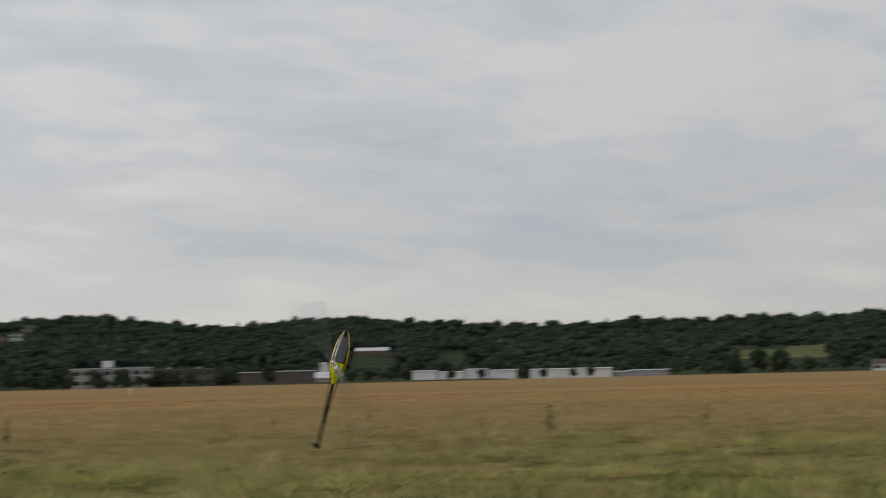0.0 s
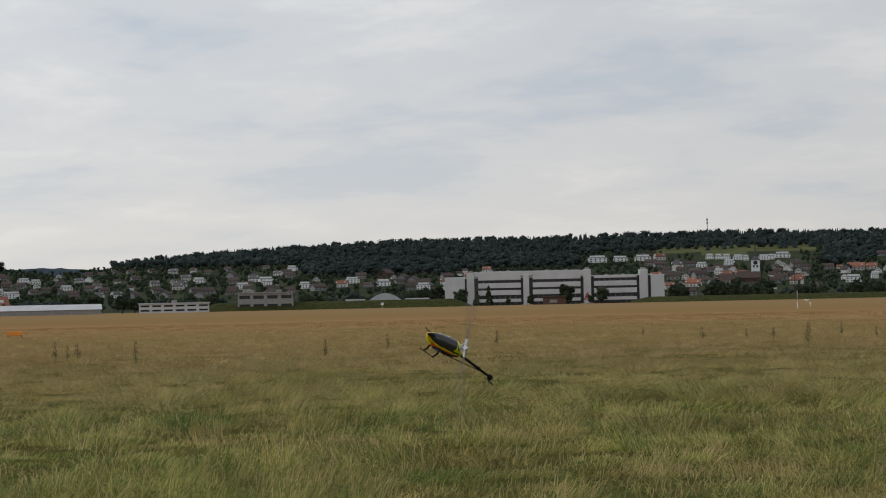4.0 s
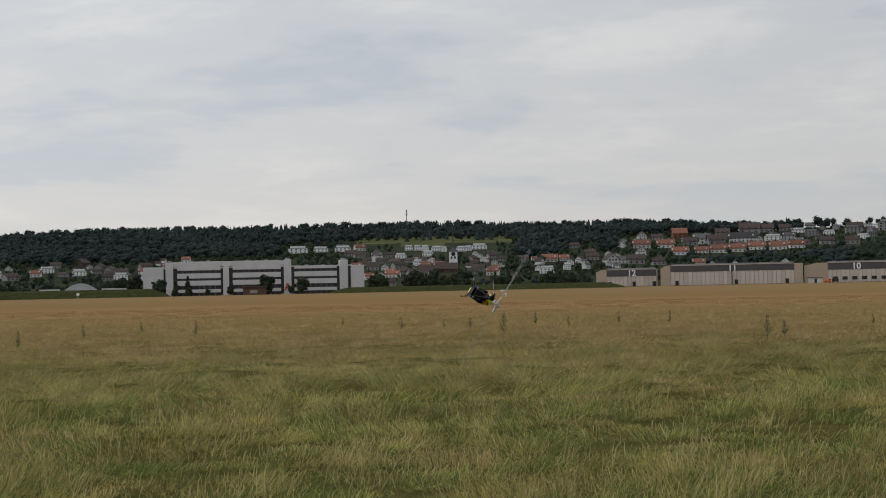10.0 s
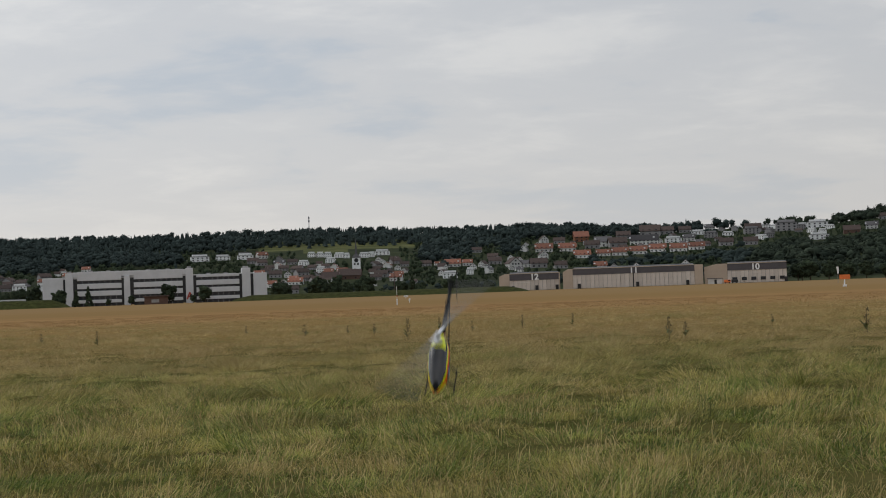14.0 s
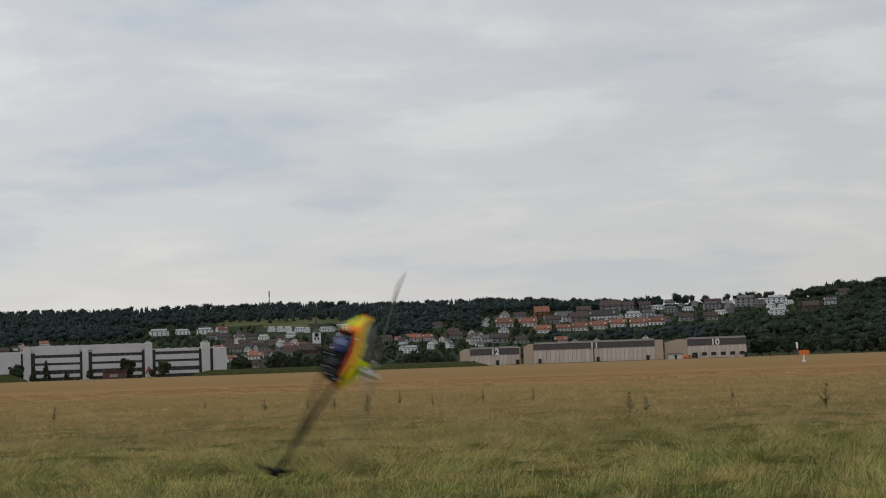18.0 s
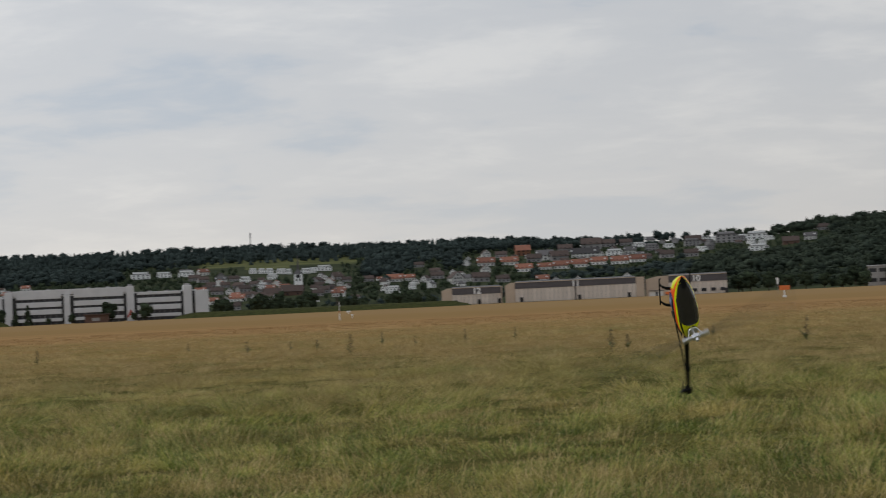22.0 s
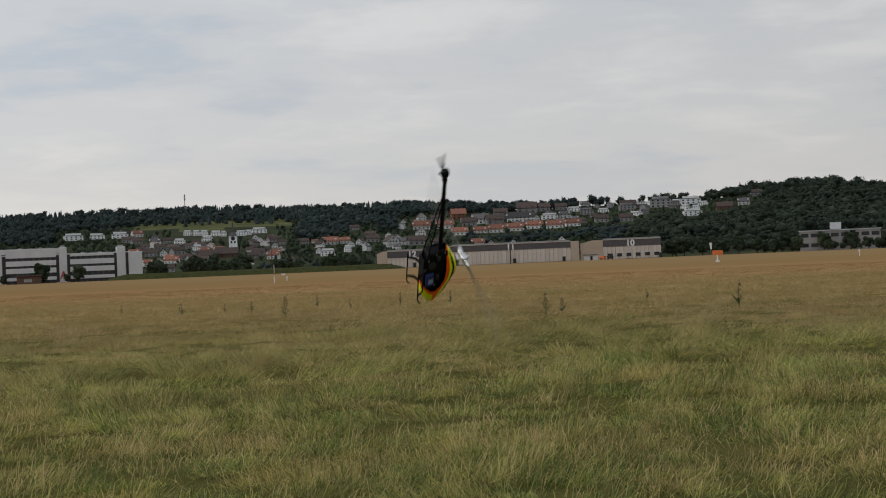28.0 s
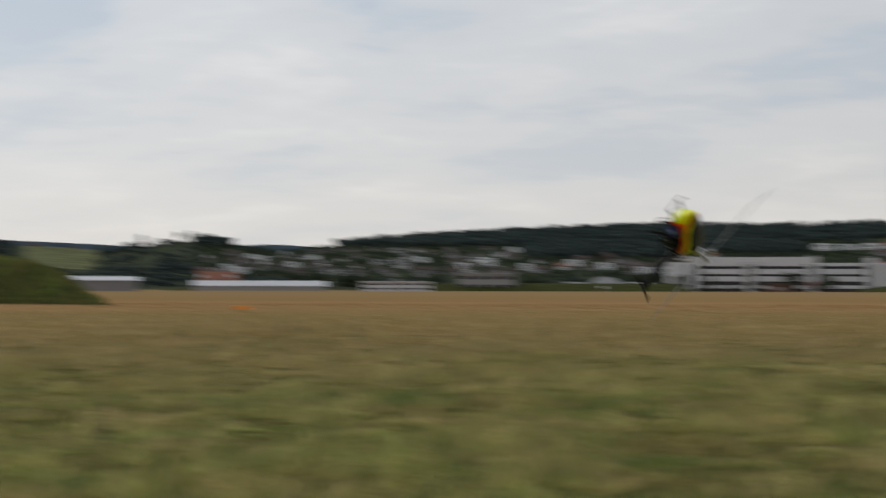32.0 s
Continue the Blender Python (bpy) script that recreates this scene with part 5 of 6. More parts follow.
def field_things():
    # white post with red bands, and the small white box beside it
    t = tagged(new("marker_post"), "slim white post with red bands in the meadow", "post")
    t.matrix_basis = Matrix.Translation(P(2.1, 214))
    part("shaft", rod((0, 0, 0), (0, 0, 2.35), 0.026), M_SIGNWHITE, t)
    for z in (0.5, 1.0):
        part("red_band", rod((0, 0, z), (0, 0, z + 0.22), 0.045), M_RED, t)
    part("base_box", box(-0.07, -0.07, 0, 0.07, 0.07, 0.75, 0.01), M_SIGNWHITE, t)
    for az, d, h, w in ((2.52, 250, 0.6, 0.25), (2.4, 420, 0.7, 1.1), (21.6, 285, 1.1, 0.25), (-11.75, 752, 2.4, 1.3)):
        b = tagged(new("marker_box"), "small white marker box in the meadow", "marker")
        b.matrix_basis = Matrix.Translation(P(az, d)) @ Matrix.Rotation(radians(-az), 4, "Z")
        part("body", box(-w / 2, -0.15, h * 0.55, w / 2, 0.15, h, 0.02), M_SIGNWHITE, b)
        part("leg", rod((0, 0, 0), (0, 0, h * 0.6), 0.06), M_SIGNWHITE, b)
    # tall slim brown mast
    t = tagged(new("lattice_mast"), "tall thin reddish mast behind the meadow", "mast")
    t.matrix_basis = Matrix.Translation(P(2.03, 790))
    part("shaft", rod((0, 0, 0), (0, 0, 18.5), 0.22, 0.12), M_ROOFBROWN, t)
    # orange board on a white stand, with a windsock beside it
    t = tagged(new("orange_sign_board"), "orange board on a white stand in the meadow", "sign")
    t.matrix_basis = Matrix.Translation(P(17.0, 268)) @ Matrix.Rotation(radians(-17.0), 4, "Z")
    part("board", box(-0.80, -0.05, 1.15, 0.80, 0.05, 1.85, 0.02), M_ORANGE, t)
    part("post", rod((-0.05, 0.08, 0), (-0.05, 0.08, 1.6), 0.10), M_SIGNWHITE, t)
    part("foot", box(-0.35, -0.15, 0, 0.25, 0.25, 0.32, 0.03), M_SIGNWHITE, t)
    t = tagged(new("windsock"), "limp white windsock on a thin pole", "windsock")
    t.matrix_basis = Matrix.Translation(P(16.78, 420))
    part("pole", rod((0, 0, 0), (0, 0, 4.1), 0.05), M_STEEL, t)
    part("sock", rod((0.1, -0.06, 2.3), (0, 0, 3.95), 0.18, 0.30, 10), M_SIGNWHITE, t)
    t = tagged(new("orange_marker_board"), "low orange marker board lying in the meadow", "marker")
    t.matrix_basis = Matrix.Translation(P(-23.88, 112)) @ Matrix.Rotation(radians(23.9), 4, "Z")
    part("board", box(-0.48, -0.2, 0.12, 0.48, 0.2, 0.38, 0.02), M_AMBER, t)
    for x in (-0.4, 0.4):
        part("foot", box(x - 0.05, -0.1, 0, x + 0.05, 0.1, 0.14), M_STEEL, t)


field_things()


def dock_plant(seed, h):
    """A dried dock: stem, side stalks with seed heads, a few leaves."""
    rng = random.Random(seed)
    t = tagged(new("dock_plant"), "dry brown dock plant standing above the grass", "plant", "dock plants")
    part("stem", rod((0, 0, 0), (0.02, 0.01, h), 0.012, 0.006, 6), M_DOCK, t)
    bm = bmesh.new()
    for i in range(30):
        z = h * rng.uniform(0.35, 1.0)
        th = rng.uniform(0, 6.28)
        r = (0.015 + 0.09 * (1 - z / h)) * rng.uniform(0.4, 1.2) + 0.015
        c = Vector((r * math.cos(th), r * math.sin(th), z))
        bmesh.ops.create_icosphere(bm, subdivisions=1, radius=rng.uniform(0.009, 0.019), matrix=Matrix.Translation(c) @ Matrix.Diagonal((1, 1, 1.9, 1)))
    for i in range(5):
        th = i * 1.3
        add_rod(bm, (0, 0, h * 0.35), (0.13 * math.cos(th), 0.13 * math.sin(th), h * rng.uniform(0.6, 0.85)), 0.007, 0.004, 5)
    part("panicle", bm, M_DOCK, t)
    bm = bmesh.new()
    for i in range(7):
        th = rng.uniform(0, 6.28)
        a, b = Vector((0, 0, h * rng.uniform(0.08, 0.5))), Vector((math.cos(th) * 0.22, math.sin(th) * 0.22, h * rng.uniform(0.2, 0.65)))
        side = Vector((-math.sin(th), math.cos(th), 0)) * 0.035
        mid = (a + b) / 2 + Vector((0, 0, 0.05))
        vs = [bm.verts.new(v) for v in (a, mid + side, b, mid - side)]
        bm.faces.new(vs)
    part("leaves", bm, M_DOCKLEAF, t)
    return t


M_DOCK = material("dry_dock", (0.150, 0.118, 0.058), 0.95, vary=0.4, scale=12)
M_DOCKLEAF = material("dock_leaf", (0.105, 0.118, 0.042), 0.8, vary=0.4, scale=8)


def docks():
    protos = [dock_plant(s, 0.85) for s in range(3)]
    rng = random.Random(9)
    spots = [(2.43, 56, 0.9), (-1.05, 64, 0.85), (11.2, 47, 0.95), (11.75, 49, 0.75), (17.65, 47, 0.95), (35.58, 41, 1.15), (-28.45, 16.8, 0.62), (-25.88, 50, 0.85), (-22.6, 54, 0.8), (-22.2, 56, 0.7), (-21.9, 55, 0.9), (-20.0, 46, 0.9), (-13.7, 52, 0.8),
             (-11.6, 60, 0.7), (-9.7, 66, 0.8), (-7.9, 62, 0.7), (0.4, 66, 0.6), (1.3, 64, 0.7), (3.5, 68, 0.75), (4.6, 63, 0.6), (6.3, 64, 0.7), (8.0, 66, 0.65), (14.6, 60, 0.6), (-3.0, 70, 0.65), (26.3, 60, 0.6), (29.5, 66, 0.6), (40.8, 52, 0.8), (-34.5, 62, 0.7), (-31.0, 40, 0.6), (-39.0, 56, 0.6)]
    for i, (az, d, h) in enumerate(spots):
        m = Matrix.Translation(P(az, d)) @ Matrix.Rotation(rng.uniform(0, 6.28), 4, "Z")
        t = protos[i] if i < 3 else copy_thing(protos[i % 3], m)
        if i < 3:
            t.matrix_basis = m
        s = 0.86 * h / 0.85
        t.scale = (s * rng.uniform(0.8, 1.35), s * rng.uniform(0.8, 1.35), s * rng.uniform(0.7, 1.0))


docks()


# ---- grass: blades and straw stems in one mesh each ----
def mottle(x, y, rng):
    """Patches between 0 and 1 without any rhythm: random lattices of several sizes, smoothly blended."""
    s = np.zeros_like(x)
    for size, amount in ((5.0, 0.25), (1.7, 0.35), (0.6, 0.40)):
        grid = rng.random((256, 256))
        turn = rng.uniform(0, 6.28)
        u = (x * math.cos(turn) + y * math.sin(turn)) / size + 900
        v = (-x * math.sin(turn) + y * math.cos(turn)) / size + 900
        i, j = np.floor(u).astype(int), np.floor(v).astype(int)
        fu, fv = u - i, v - j
        fu, fv = fu * fu * (3 - 2 * fu), fv * fv * (3 - 2 * fv)
        a, b = grid[i % 256, j % 256], grid[(i + 1) % 256, j % 256]
        c, d = grid[i % 256, (j + 1) % 256], grid[(i + 1) % 256, (j + 1) % 256]
        s += amount * ((a * (1 - fu) + b * fu) * (1 - fv) + (c * (1 - fu) + d * fu) * fv)
    return np.clip((s - 0.5) * 2.2 + 0.5, 0, 1)


def blades(rng, x, y, z, h, w, lean, way, seeds, simple=False):
    """Corners and triangles of blades: two segments each, bent over towards their way."""
    n = len(x)
    th = rng.uniform(0, 6.28, n)
    lx, ly = lean * h * np.cos(way), lean * h * np.sin(way)
    az = np.arctan2(x, y)
    fx, fy = np.cos(az) + 0.6 * np.cos(th), -np.sin(az) + 0.6 * np.sin(th)
    nn = np.hypot(fx, fy) + 1e-6
    fx, fy = fx / nn * w / 2, fy / nn * w / 2
    k = 1.25 if seeds else 0.75
    up = h / np.sqrt(1 + 0.5 * lean ** 2)
    if simple:
        V = np.stack([np.stack([x - fx, y - fy, z], 1), np.stack([x + fx, y + fy, z], 1), np.stack([x + lx, y + ly, z + up], 1)], 1).astype(np.float32)
        return V.reshape(-1, 3), np.arange(n * 3).reshape(-1, 3)
    V = np.empty((n, 5, 3), dtype=np.float32)
    V[:, 0] = np.stack([x - fx * 0.8, y - fy * 0.8, z], 1)
    V[:, 1] = np.stack([x + fx * 0.8, y + fy * 0.8, z], 1)
    mx, my, mz = x + lx * 0.36, y + ly * 0.36, z + up * (0.72 if seeds else 0.74)
    V[:, 2] = np.stack([mx - fx * k, my - fy * k, mz], 1)
    V[:, 3] = np.stack([mx + fx * k, my + fy * k, mz], 1)
    V[:, 4] = np.stack([x + lx, y + ly, z + np.maximum(0.02, up * (rng.uniform(0.95, 1.1, n) - 0.36 * np.maximum(0, lean - 0.4)))], 1)
    b = (np.arange(n) * 5)[:, None]
    T = np.concatenate([b + np.array([[0, 1, 3]]), b + np.array([[0, 3, 2]]), b + np.array([[2, 3, 4]])], 1).reshape(-1, 3)
    return V.reshape(-1, 3), T


def build_grass():
    rng = np.random.default_rng(3)
    # ring from and to, tussocks and blades a square metre, blade width, share of straw
    rings = [(10.5, 16, 6.0, 800, 0.0052, 0.13), (16, 24, 4.5, 520, 0.0066, 0.15), (24, 42, 2.6, 270, 0.0110, 0.20), (42, 85, 1.8, 72, 0.018, 0.36), (85, 170, 0.8, 10, 0.045, 0.5)]
    rings = [(0.6, 10.5, 5.0, 90, 0.012, 0.10)] + rings
    made = {"grass": ([], []), "dry_grass": ([], [])}
    count = {"grass": 0, "dry_grass": 0}
    for d0, d1, tuss, dens, w, dry in rings:
        a0, a1 = (-180, 180) if d0 < 10 else (-54, 50)
        area = 0.5 * math.radians(a1 - a0) * (d1 ** 2 - d0 ** 2)
        m = int(area * tuss)
        az = np.radians(rng.uniform(a0, a1, m))
        d = np.sqrt(rng.uniform(d0 ** 2, d1 ** 2, m))
        cx, cy = d * np.sin(az), d * np.cos(az)
        ctall = (0.08 + 1.25 * mottle(cx, cy, rng)) * rng.uniform(0.4, 1.4, m)
        cdry = 0.15 + 0.4 * mottle(cx, cy, rng) + rng.uniform(0, 0.45, m)
        cway = np.where(mottle(cx * 0.6, cy * 0.6, rng) > 0.42, 0.0, 3.14) - az + rng.normal(0, 0.85, m)
        crad = rng.uniform(0.08, 0.22, m) + 0.0015 * d0
        for name in made:
            straw = name == "dry_grass"
            n = int(area * dens * (dry if straw else 1 - dry))
            if straw:
                pick = np.cumsum(np.clip(cdry - 0.25, 0.08, 1) ** 2.0)
            else:
                pick = np.cumsum(np.clip(1.25 - cdry, 0.3, 1))
            i = np.minimum(np.searchsorted(pick, rng.uniform(0, pick[-1], n)), m - 1)
            ox, oy = rng.normal(0, 1, n) * crad[i], rng.normal(0, 1, n) * crad[i]
            x, y = cx[i] + ox, cy[i] + oy
            out = np.hypot(ox, oy) / crad[i]
            wx, wy = np.cos(cway[i]) + 0.40 * ox / crad[i] + rng.normal(0, 0.75, n), np.sin(cway[i]) + 0.40 * oy / crad[i] + rng.normal(0, 0.75, n)
            way = np.arctan2(wy, wx)
            near = 1.0 if d0 < 40 else (1.0 if d0 < 80 else 0.5)
            if straw:
                h = rng.uniform(0.12, 0.33, n) * (0.55 + 0.5 * ctall[i]) * near
                v, t = blades(rng, x, y, np.zeros(n), h, w * 0.55, rng.uniform(0.2, 1.9, n), way, True, d0 >= 24)
            else:
                h = rng.uniform(0.08, 0.25, n) * (0.22 + 1.05 * ctall[i]) * np.clip(1.25 - 0.28 * out, 0.5, 1.2) * near
                v, t = blades(rng, x, y, np.zeros(n), h, w, rng.uniform(0.5, 2.9, n), way, False, d0 >= 24)
            Vs, Ts = made[name]
            Vs.append(v)
            Ts.append(t + count[name])
            count[name] += len(v)
    for name, mat, label in (("grass", M_BLADE, "long green meadow grass in tussocks, bent by the wind"), ("dry_grass", M_STRAW, "dry straw-coloured grass stems with seed heads")):
        tagged(arrays(name, np.concatenate(made[name][0]), np.concatenate(made[name][1]), mat), label, "grass", kind="stuff")
    # tufts on the mound
    pts = [mound_place(rng.uniform(-45, -28.5), rng.uniform(0, 0.75)) for i in range(9000)]
    pts = np.array([p[:] for p in pts])
    i = rng.integers(0, len(pts), 26000)
    x, y, z = pts[i, 0] + rng.normal(0, 0.12, len(i)), pts[i, 1] + rng.normal(0, 0.12, len(i)), pts[i, 2] - 0.05
    v, t = blades(rng, x, y, z, rng.uniform(0.12, 0.50, len(i)) * np.where(x > -98, 1.35, 1.0), 0.075, rng.uniform(0.2, 0.9, len(i)), rng.uniform(0, 6.28, len(i)), False)
    tagged(arrays("mound_grass", v, t, M_MOUNDGRASS), "rough green grass and weeds covering the mound", "grass", kind="stuff")
    # bushes at the mound's foot
    shrub = []
    for az, s, h in ((-40.9, 0.06, 2.2), (-36.2, 0.05, 2.4), (-36.6, 0.07, 1.8), (-29.6, 0.2, 1.2), (-29.2, 0.12, 1.0), (-42.6, 0.12, 1.5), (-33.2, 0.04, 1.2)):
        p = mound_place(az, s)
        shrub.append((p.x, p.y, p.z - 0.5, h, h * 1.5, False))
    wood("mound_shrubs", shrub, M_LEAVES, shapes=SHAPES_SHRUB, label="dark green shrubs on the mound's side")


M_MOUNDGRASS = grass_material("mound_blades", *[((0.048, 0.074, 0.018), (0.115, 0.140, 0.036), (0.225, 0.215, 0.064))] * 2, fade=(900.0, 950.0), brown=((0.095, 0.085, 0.026), (0.220, 0.185, 0.058), (0.330, 0.262, 0.092)))
build_grass()


# ---- the model helicopter ----
M_YELLOW = material("neon_yellow_paint", (0.86, 0.90, 0.006), 0.35, coat=0.15, spec=0.25)
M_NEON = material("neon_orange_paint", (1.0, 0.105, 0.008), 0.35, coat=0.15, spec=0.25)
M_SHIELD = material("glossy_dark_windscreen", (0.030, 0.028, 0.030), 0.22, vary=0.15, scale=20, coat=0.6)
M_CARBON = material("black_carbon", (0.007, 0.007, 0.008), 0.55, vary=0.3, scale=30, spec=0.12)
M_ALU = material("bright_aluminium", (0.75, 0.75, 0.77), 0.3, metal=0.85, vary=0.08, scale=40)
M_BLADEWHITE = material("pale_rotor_blade", (0.22, 0.22, 0.215), 0.45, vary=0.08, scale=10)
M_BATTERYBLUE = material("dark_blue_battery_wrap", (0.020, 0.035, 0.16), 0.45, vary=0.2, scale=30)
M_DARKALU = material("dark_anodised_metal", (0.045, 0.045, 0.05), 0.35, metal=0.5, vary=0.2, scale=40)
M_BATTERY = material("pale_blue_battery_label", (0.28, 0.36, 0.62), 0.5, vary=0.15, scale=30)


def canopy_mesh():
    """The shell with its side cut-outs open: half width, top and bottom along its length; stripes follow the cut-out's curve.
    Returns corners, faces and the paint of each face; a thin dark inner skin closes the shell."""
    wid = [(-0.20, 0.020), (-0.16, 0.042), (-0.10, 0.066), (0.0, 0.086), (0.12, 0.090), (0.22, 0.078), (0.30, 0.056), (0.36, 0.030), (0.39, 0.005)]
    top = [(-0.20, 0.046), (-0.16, 0.066), (-0.114, 0.090), (-0.033, 0.126), (0.02, 0.139), (0.066, 0.136), (0.129, 0.106), (0.246, 0.050), (0.345, -0.018), (0.378, -0.045), (0.39, -0.056)]
    bot = [(-0.20, 0.020), (-0.17, -0.060), (-0.115, -0.125), (-0.03, -0.152), (0.09, -0.158), (0.21, -0.162), (0.273, -0.148), (0.345, -0.105), (0.378, -0.076), (0.39, -0.064)]
    # lower edge of the orange band over the cut-out, and the cut-out's own edge
    edge = [(-0.21, 0.034), (-0.06, 0.031), (0.02, 0.026), (0.066, 0.018), (0.12, 0.002), (0.174, -0.022), (0.205, -0.050), (0.214, -0.072)]
    band = [(-0.21, 0.046), (-0.10, 0.054), (0.0, 0.060), (0.066, 0.051), (0.14, 0.027), (0.20, -0.010), (0.26, -0.034), (0.33, -0.048), (0.39, -0.055)]
    nx, ring = 220, 176
    xs = np.linspace(-0.20, 0.39, nx + 1)

    def at(table, x):
        return np.interp(x, [p[0] for p in table], [p[1] for p in table])

    th = 2 * math.pi * np.arange(ring) / ring
    cs, sn = np.cos(th), np.sin(th)
    w, t, b = at(wid, xs)[:, None], at(top, xs)[:, None], at(bot, xs)[:, None]
    V = np.empty((nx + 1, ring, 3))
    V[:, :, 0] = xs[:, None]
    V[:, :, 1] = w * np.sign(cs) * np.abs(cs) ** 0.8
    V[:, :, 2] = (t + b) / 2 + (t - b) / 2 * np.sign(sn) * np.abs(sn) ** 0.9
    i, j = np.meshgrid(np.arange(nx), np.arange(ring), indexing="ij")
    k = (j + 1) % ring
    quads = np.stack([i * ring + j, (i + 1) * ring + j, (i + 1) * ring + k, i * ring + k], -1).reshape(-1, 4)
    flat = V.reshape(-1, 3)
    mid = flat[quads].mean(1)
    x, y, z = mid[:, 0], np.abs(mid[:, 1]), mid[:, 2]
    front = 0.214 - 2.3 * np.maximum(0.0, -z - 0.088) ** 1.25
    hole = (x < front) & (z < at(edge, x))
    s = z - at(band, x)
    thin = np.clip((at(top, x) - at(band, x)) / 0.075, 0.2, 1.0)
    rim = (x < front + 0.032 + 0.30 * np.maximum(0.0, z + 0.10)) & (z < at(band, x))
    arm = (s < 0.0) & (s > -0.016 - 0.22 * np.maximum(0.0, 0.34 - x)) & (x > 0.20) & (x < 0.395)
    paint = np.zeros(len(quads), dtype=int)
    paint[rim | arm] = 1
    paint[(s > 0.024 * thin) & (s < 0.046 * thin) & (x > -0.15)] = 2
    shield = (x > 0.055) & (y < at(wid, x) * 0.84) & (s > 0.020) | (s > 0.024) & (x > 0.10)
    paint[shield] = 3
    # opening round the mast
    keep = ~hole & ~((np.hypot(x, y * 1.2) < 0.042) & (z > 0.09))
    inner = flat.copy()
    inner[:, 1] *= 0.955
    inner[:, 2] = (inner[:, 2] - 0.0) * 0.965
    verts = np.concatenate([flat, inner])
    outer = quads[keep]
    faces = np.concatenate([outer, outer[:, ::-1] + len(flat)])
    idx = np.concatenate([paint[keep], np.full(len(outer), 2)])
    return verts.tolist(), faces.tolist(), idx.tolist()


def helicopter():
    h = tagged(new("model_helicopter"), "neon yellow, orange and black model helicopter in flight", "helicopter")
    v, f, idx = canopy_mesh()
    c = raw("canopy", v, f, [M_YELLOW, M_NEON, M_CARBON, M_SHIELD], h, smooth=True)
    c.data.polygons.foreach_set("material_index", idx)
    tagged(c, "neon yellow canopy with orange and black stripes")
    # the frame inside the cut-outs: side plates, battery, motor, gear and servos
    for s in (1, -1):
        bm = bmesh.new()
        outline = [(-0.178, -0.034), (-0.170, 0.040), (0.02, 0.060), (0.16, 0.000), (0.19, -0.060), (0.17, -0.140), (-0.02, -0.150), (-0.110, -0.128), (-0.158, -0.078)]
        a = [bm.verts.new((x, s * 0.052, z)) for x, z in outline]
        b = [bm.verts.new((x, s * 0.047, z)) for x, z in outline]
        bm.faces.new(a)
        bm.faces.new(b[::-1])
        for i in range(len(outline)):
            k = (i + 1) % len(outline)
            bm.faces.new((a[k], a[i], b[i], b[k]))
        bmesh.ops.recalc_face_normals(bm, faces=bm.faces[:])
        side = part("side_frame", bm, M_CARBON, h, "black carbon side frame")
        part("battery", box(0.025, s * 0.064 - 0.012, -0.135, 0.150, s * 0.064 + 0.012, -0.068, 0.006), M_BATTERYBLUE, side, "dark blue battery pack")
        part("battery_label", box(0.075, s * 0.0775 - 0.002, -0.118, 0.120, s * 0.0775 + 0.002, -0.078, 0.001), M_BATTERY, side, "pale blue battery label")
        part("motor_can", rod((-0.055, s * 0.052, -0.085), (-0.055, s * 0.070, -0.085), 0.032, sides=18), M_DARKALU, side, "dark metal motor can")
        part("gear_case", rod((-0.02, s * 0.052, -0.010), (-0.02, s * 0.062, -0.010), 0.040, sides=18), M_CARBON, side)
        part("servo", box(-0.135, s * 0.060 - 0.009, -0.045, -0.095, s * 0.060 + 0.009, -0.020, 0.003), M_DARKALU, side, "dark metal servo")
        part("servo", box(0.055, s * 0.060 - 0.009, -0.050, 0.105, s * 0.060 + 0.009, -0.022, 0.003), M_DARKALU, side, "dark metal servo")
        for x, z in ((-0.150, -0.050), (-0.105, -0.112), (-0.015, -0.138), (0.165, -0.055), (-0.160, 0.020)):
            part("screw", rod((x, s * 0.051, z), (x, s * 0.056, z), 0.0055, sides=8), M_ALU, side)
    part("base_plate", box(-0.11, -0.05, -0.152, 0.19, 0.05, -0.144, 0.002), M_CARBON, h)
    part("frame_core", box(-0.165, -0.046, -0.120, 0.10, 0.046, 0.030, 0.01), M_CARBON, h)
    part("boom", rod((-0.15, 0, 0), (-0.93, 0, 0), 0.0175, 0.0150, 14), M_CARBON, h, "black carbon tail boom")
    part("boom_clamp", rod((-0.63, 0, 0), (-0.66, 0, 0), 0.023, sides=12), M_CARBON, h)
    for s in (1, -1):
        part("boom_support", rod((-0.10, s * 0.050, -0.128), (-0.645, s * 0.014, -0.012), 0.0055, sides=6), M_CARBON, h)
    bm = box(-0.955, -0.024, -0.026, -0.895, 0.024, 0.026, 0.008)
    add_rod(bm, (-0.925, -0.030, 0), (-0.925, 0.040, 0), 0.016, 0.016, 12)
    part("tail_gearbox", bm, M_CARBON, h)
    bm = bmesh.new()
    vs = [(-0.90, -0.020, -0.02), (-0.950, -0.020, -0.02), (-0.968, -0.020, -0.060), (-0.955, -0.020, -0.064), (-0.925, -0.020, -0.040)]
    a = [bm.verts.new(p) for p in vs]
    b = [bm.verts.new((p[0], -0.025, p[2])) for p in vs]
    bm.faces.new(a)
    bm.faces.new(b[::-1])
    for i in range(5):
        k = (i + 1) % 5
        bm.faces.new((a[k], a[i], b[i], b[k]))
    bmesh.ops.recalc_face_normals(bm, faces=bm.faces[:])
    part("tail_fin", bm, M_CARBON, h, "small swept black tail fin")
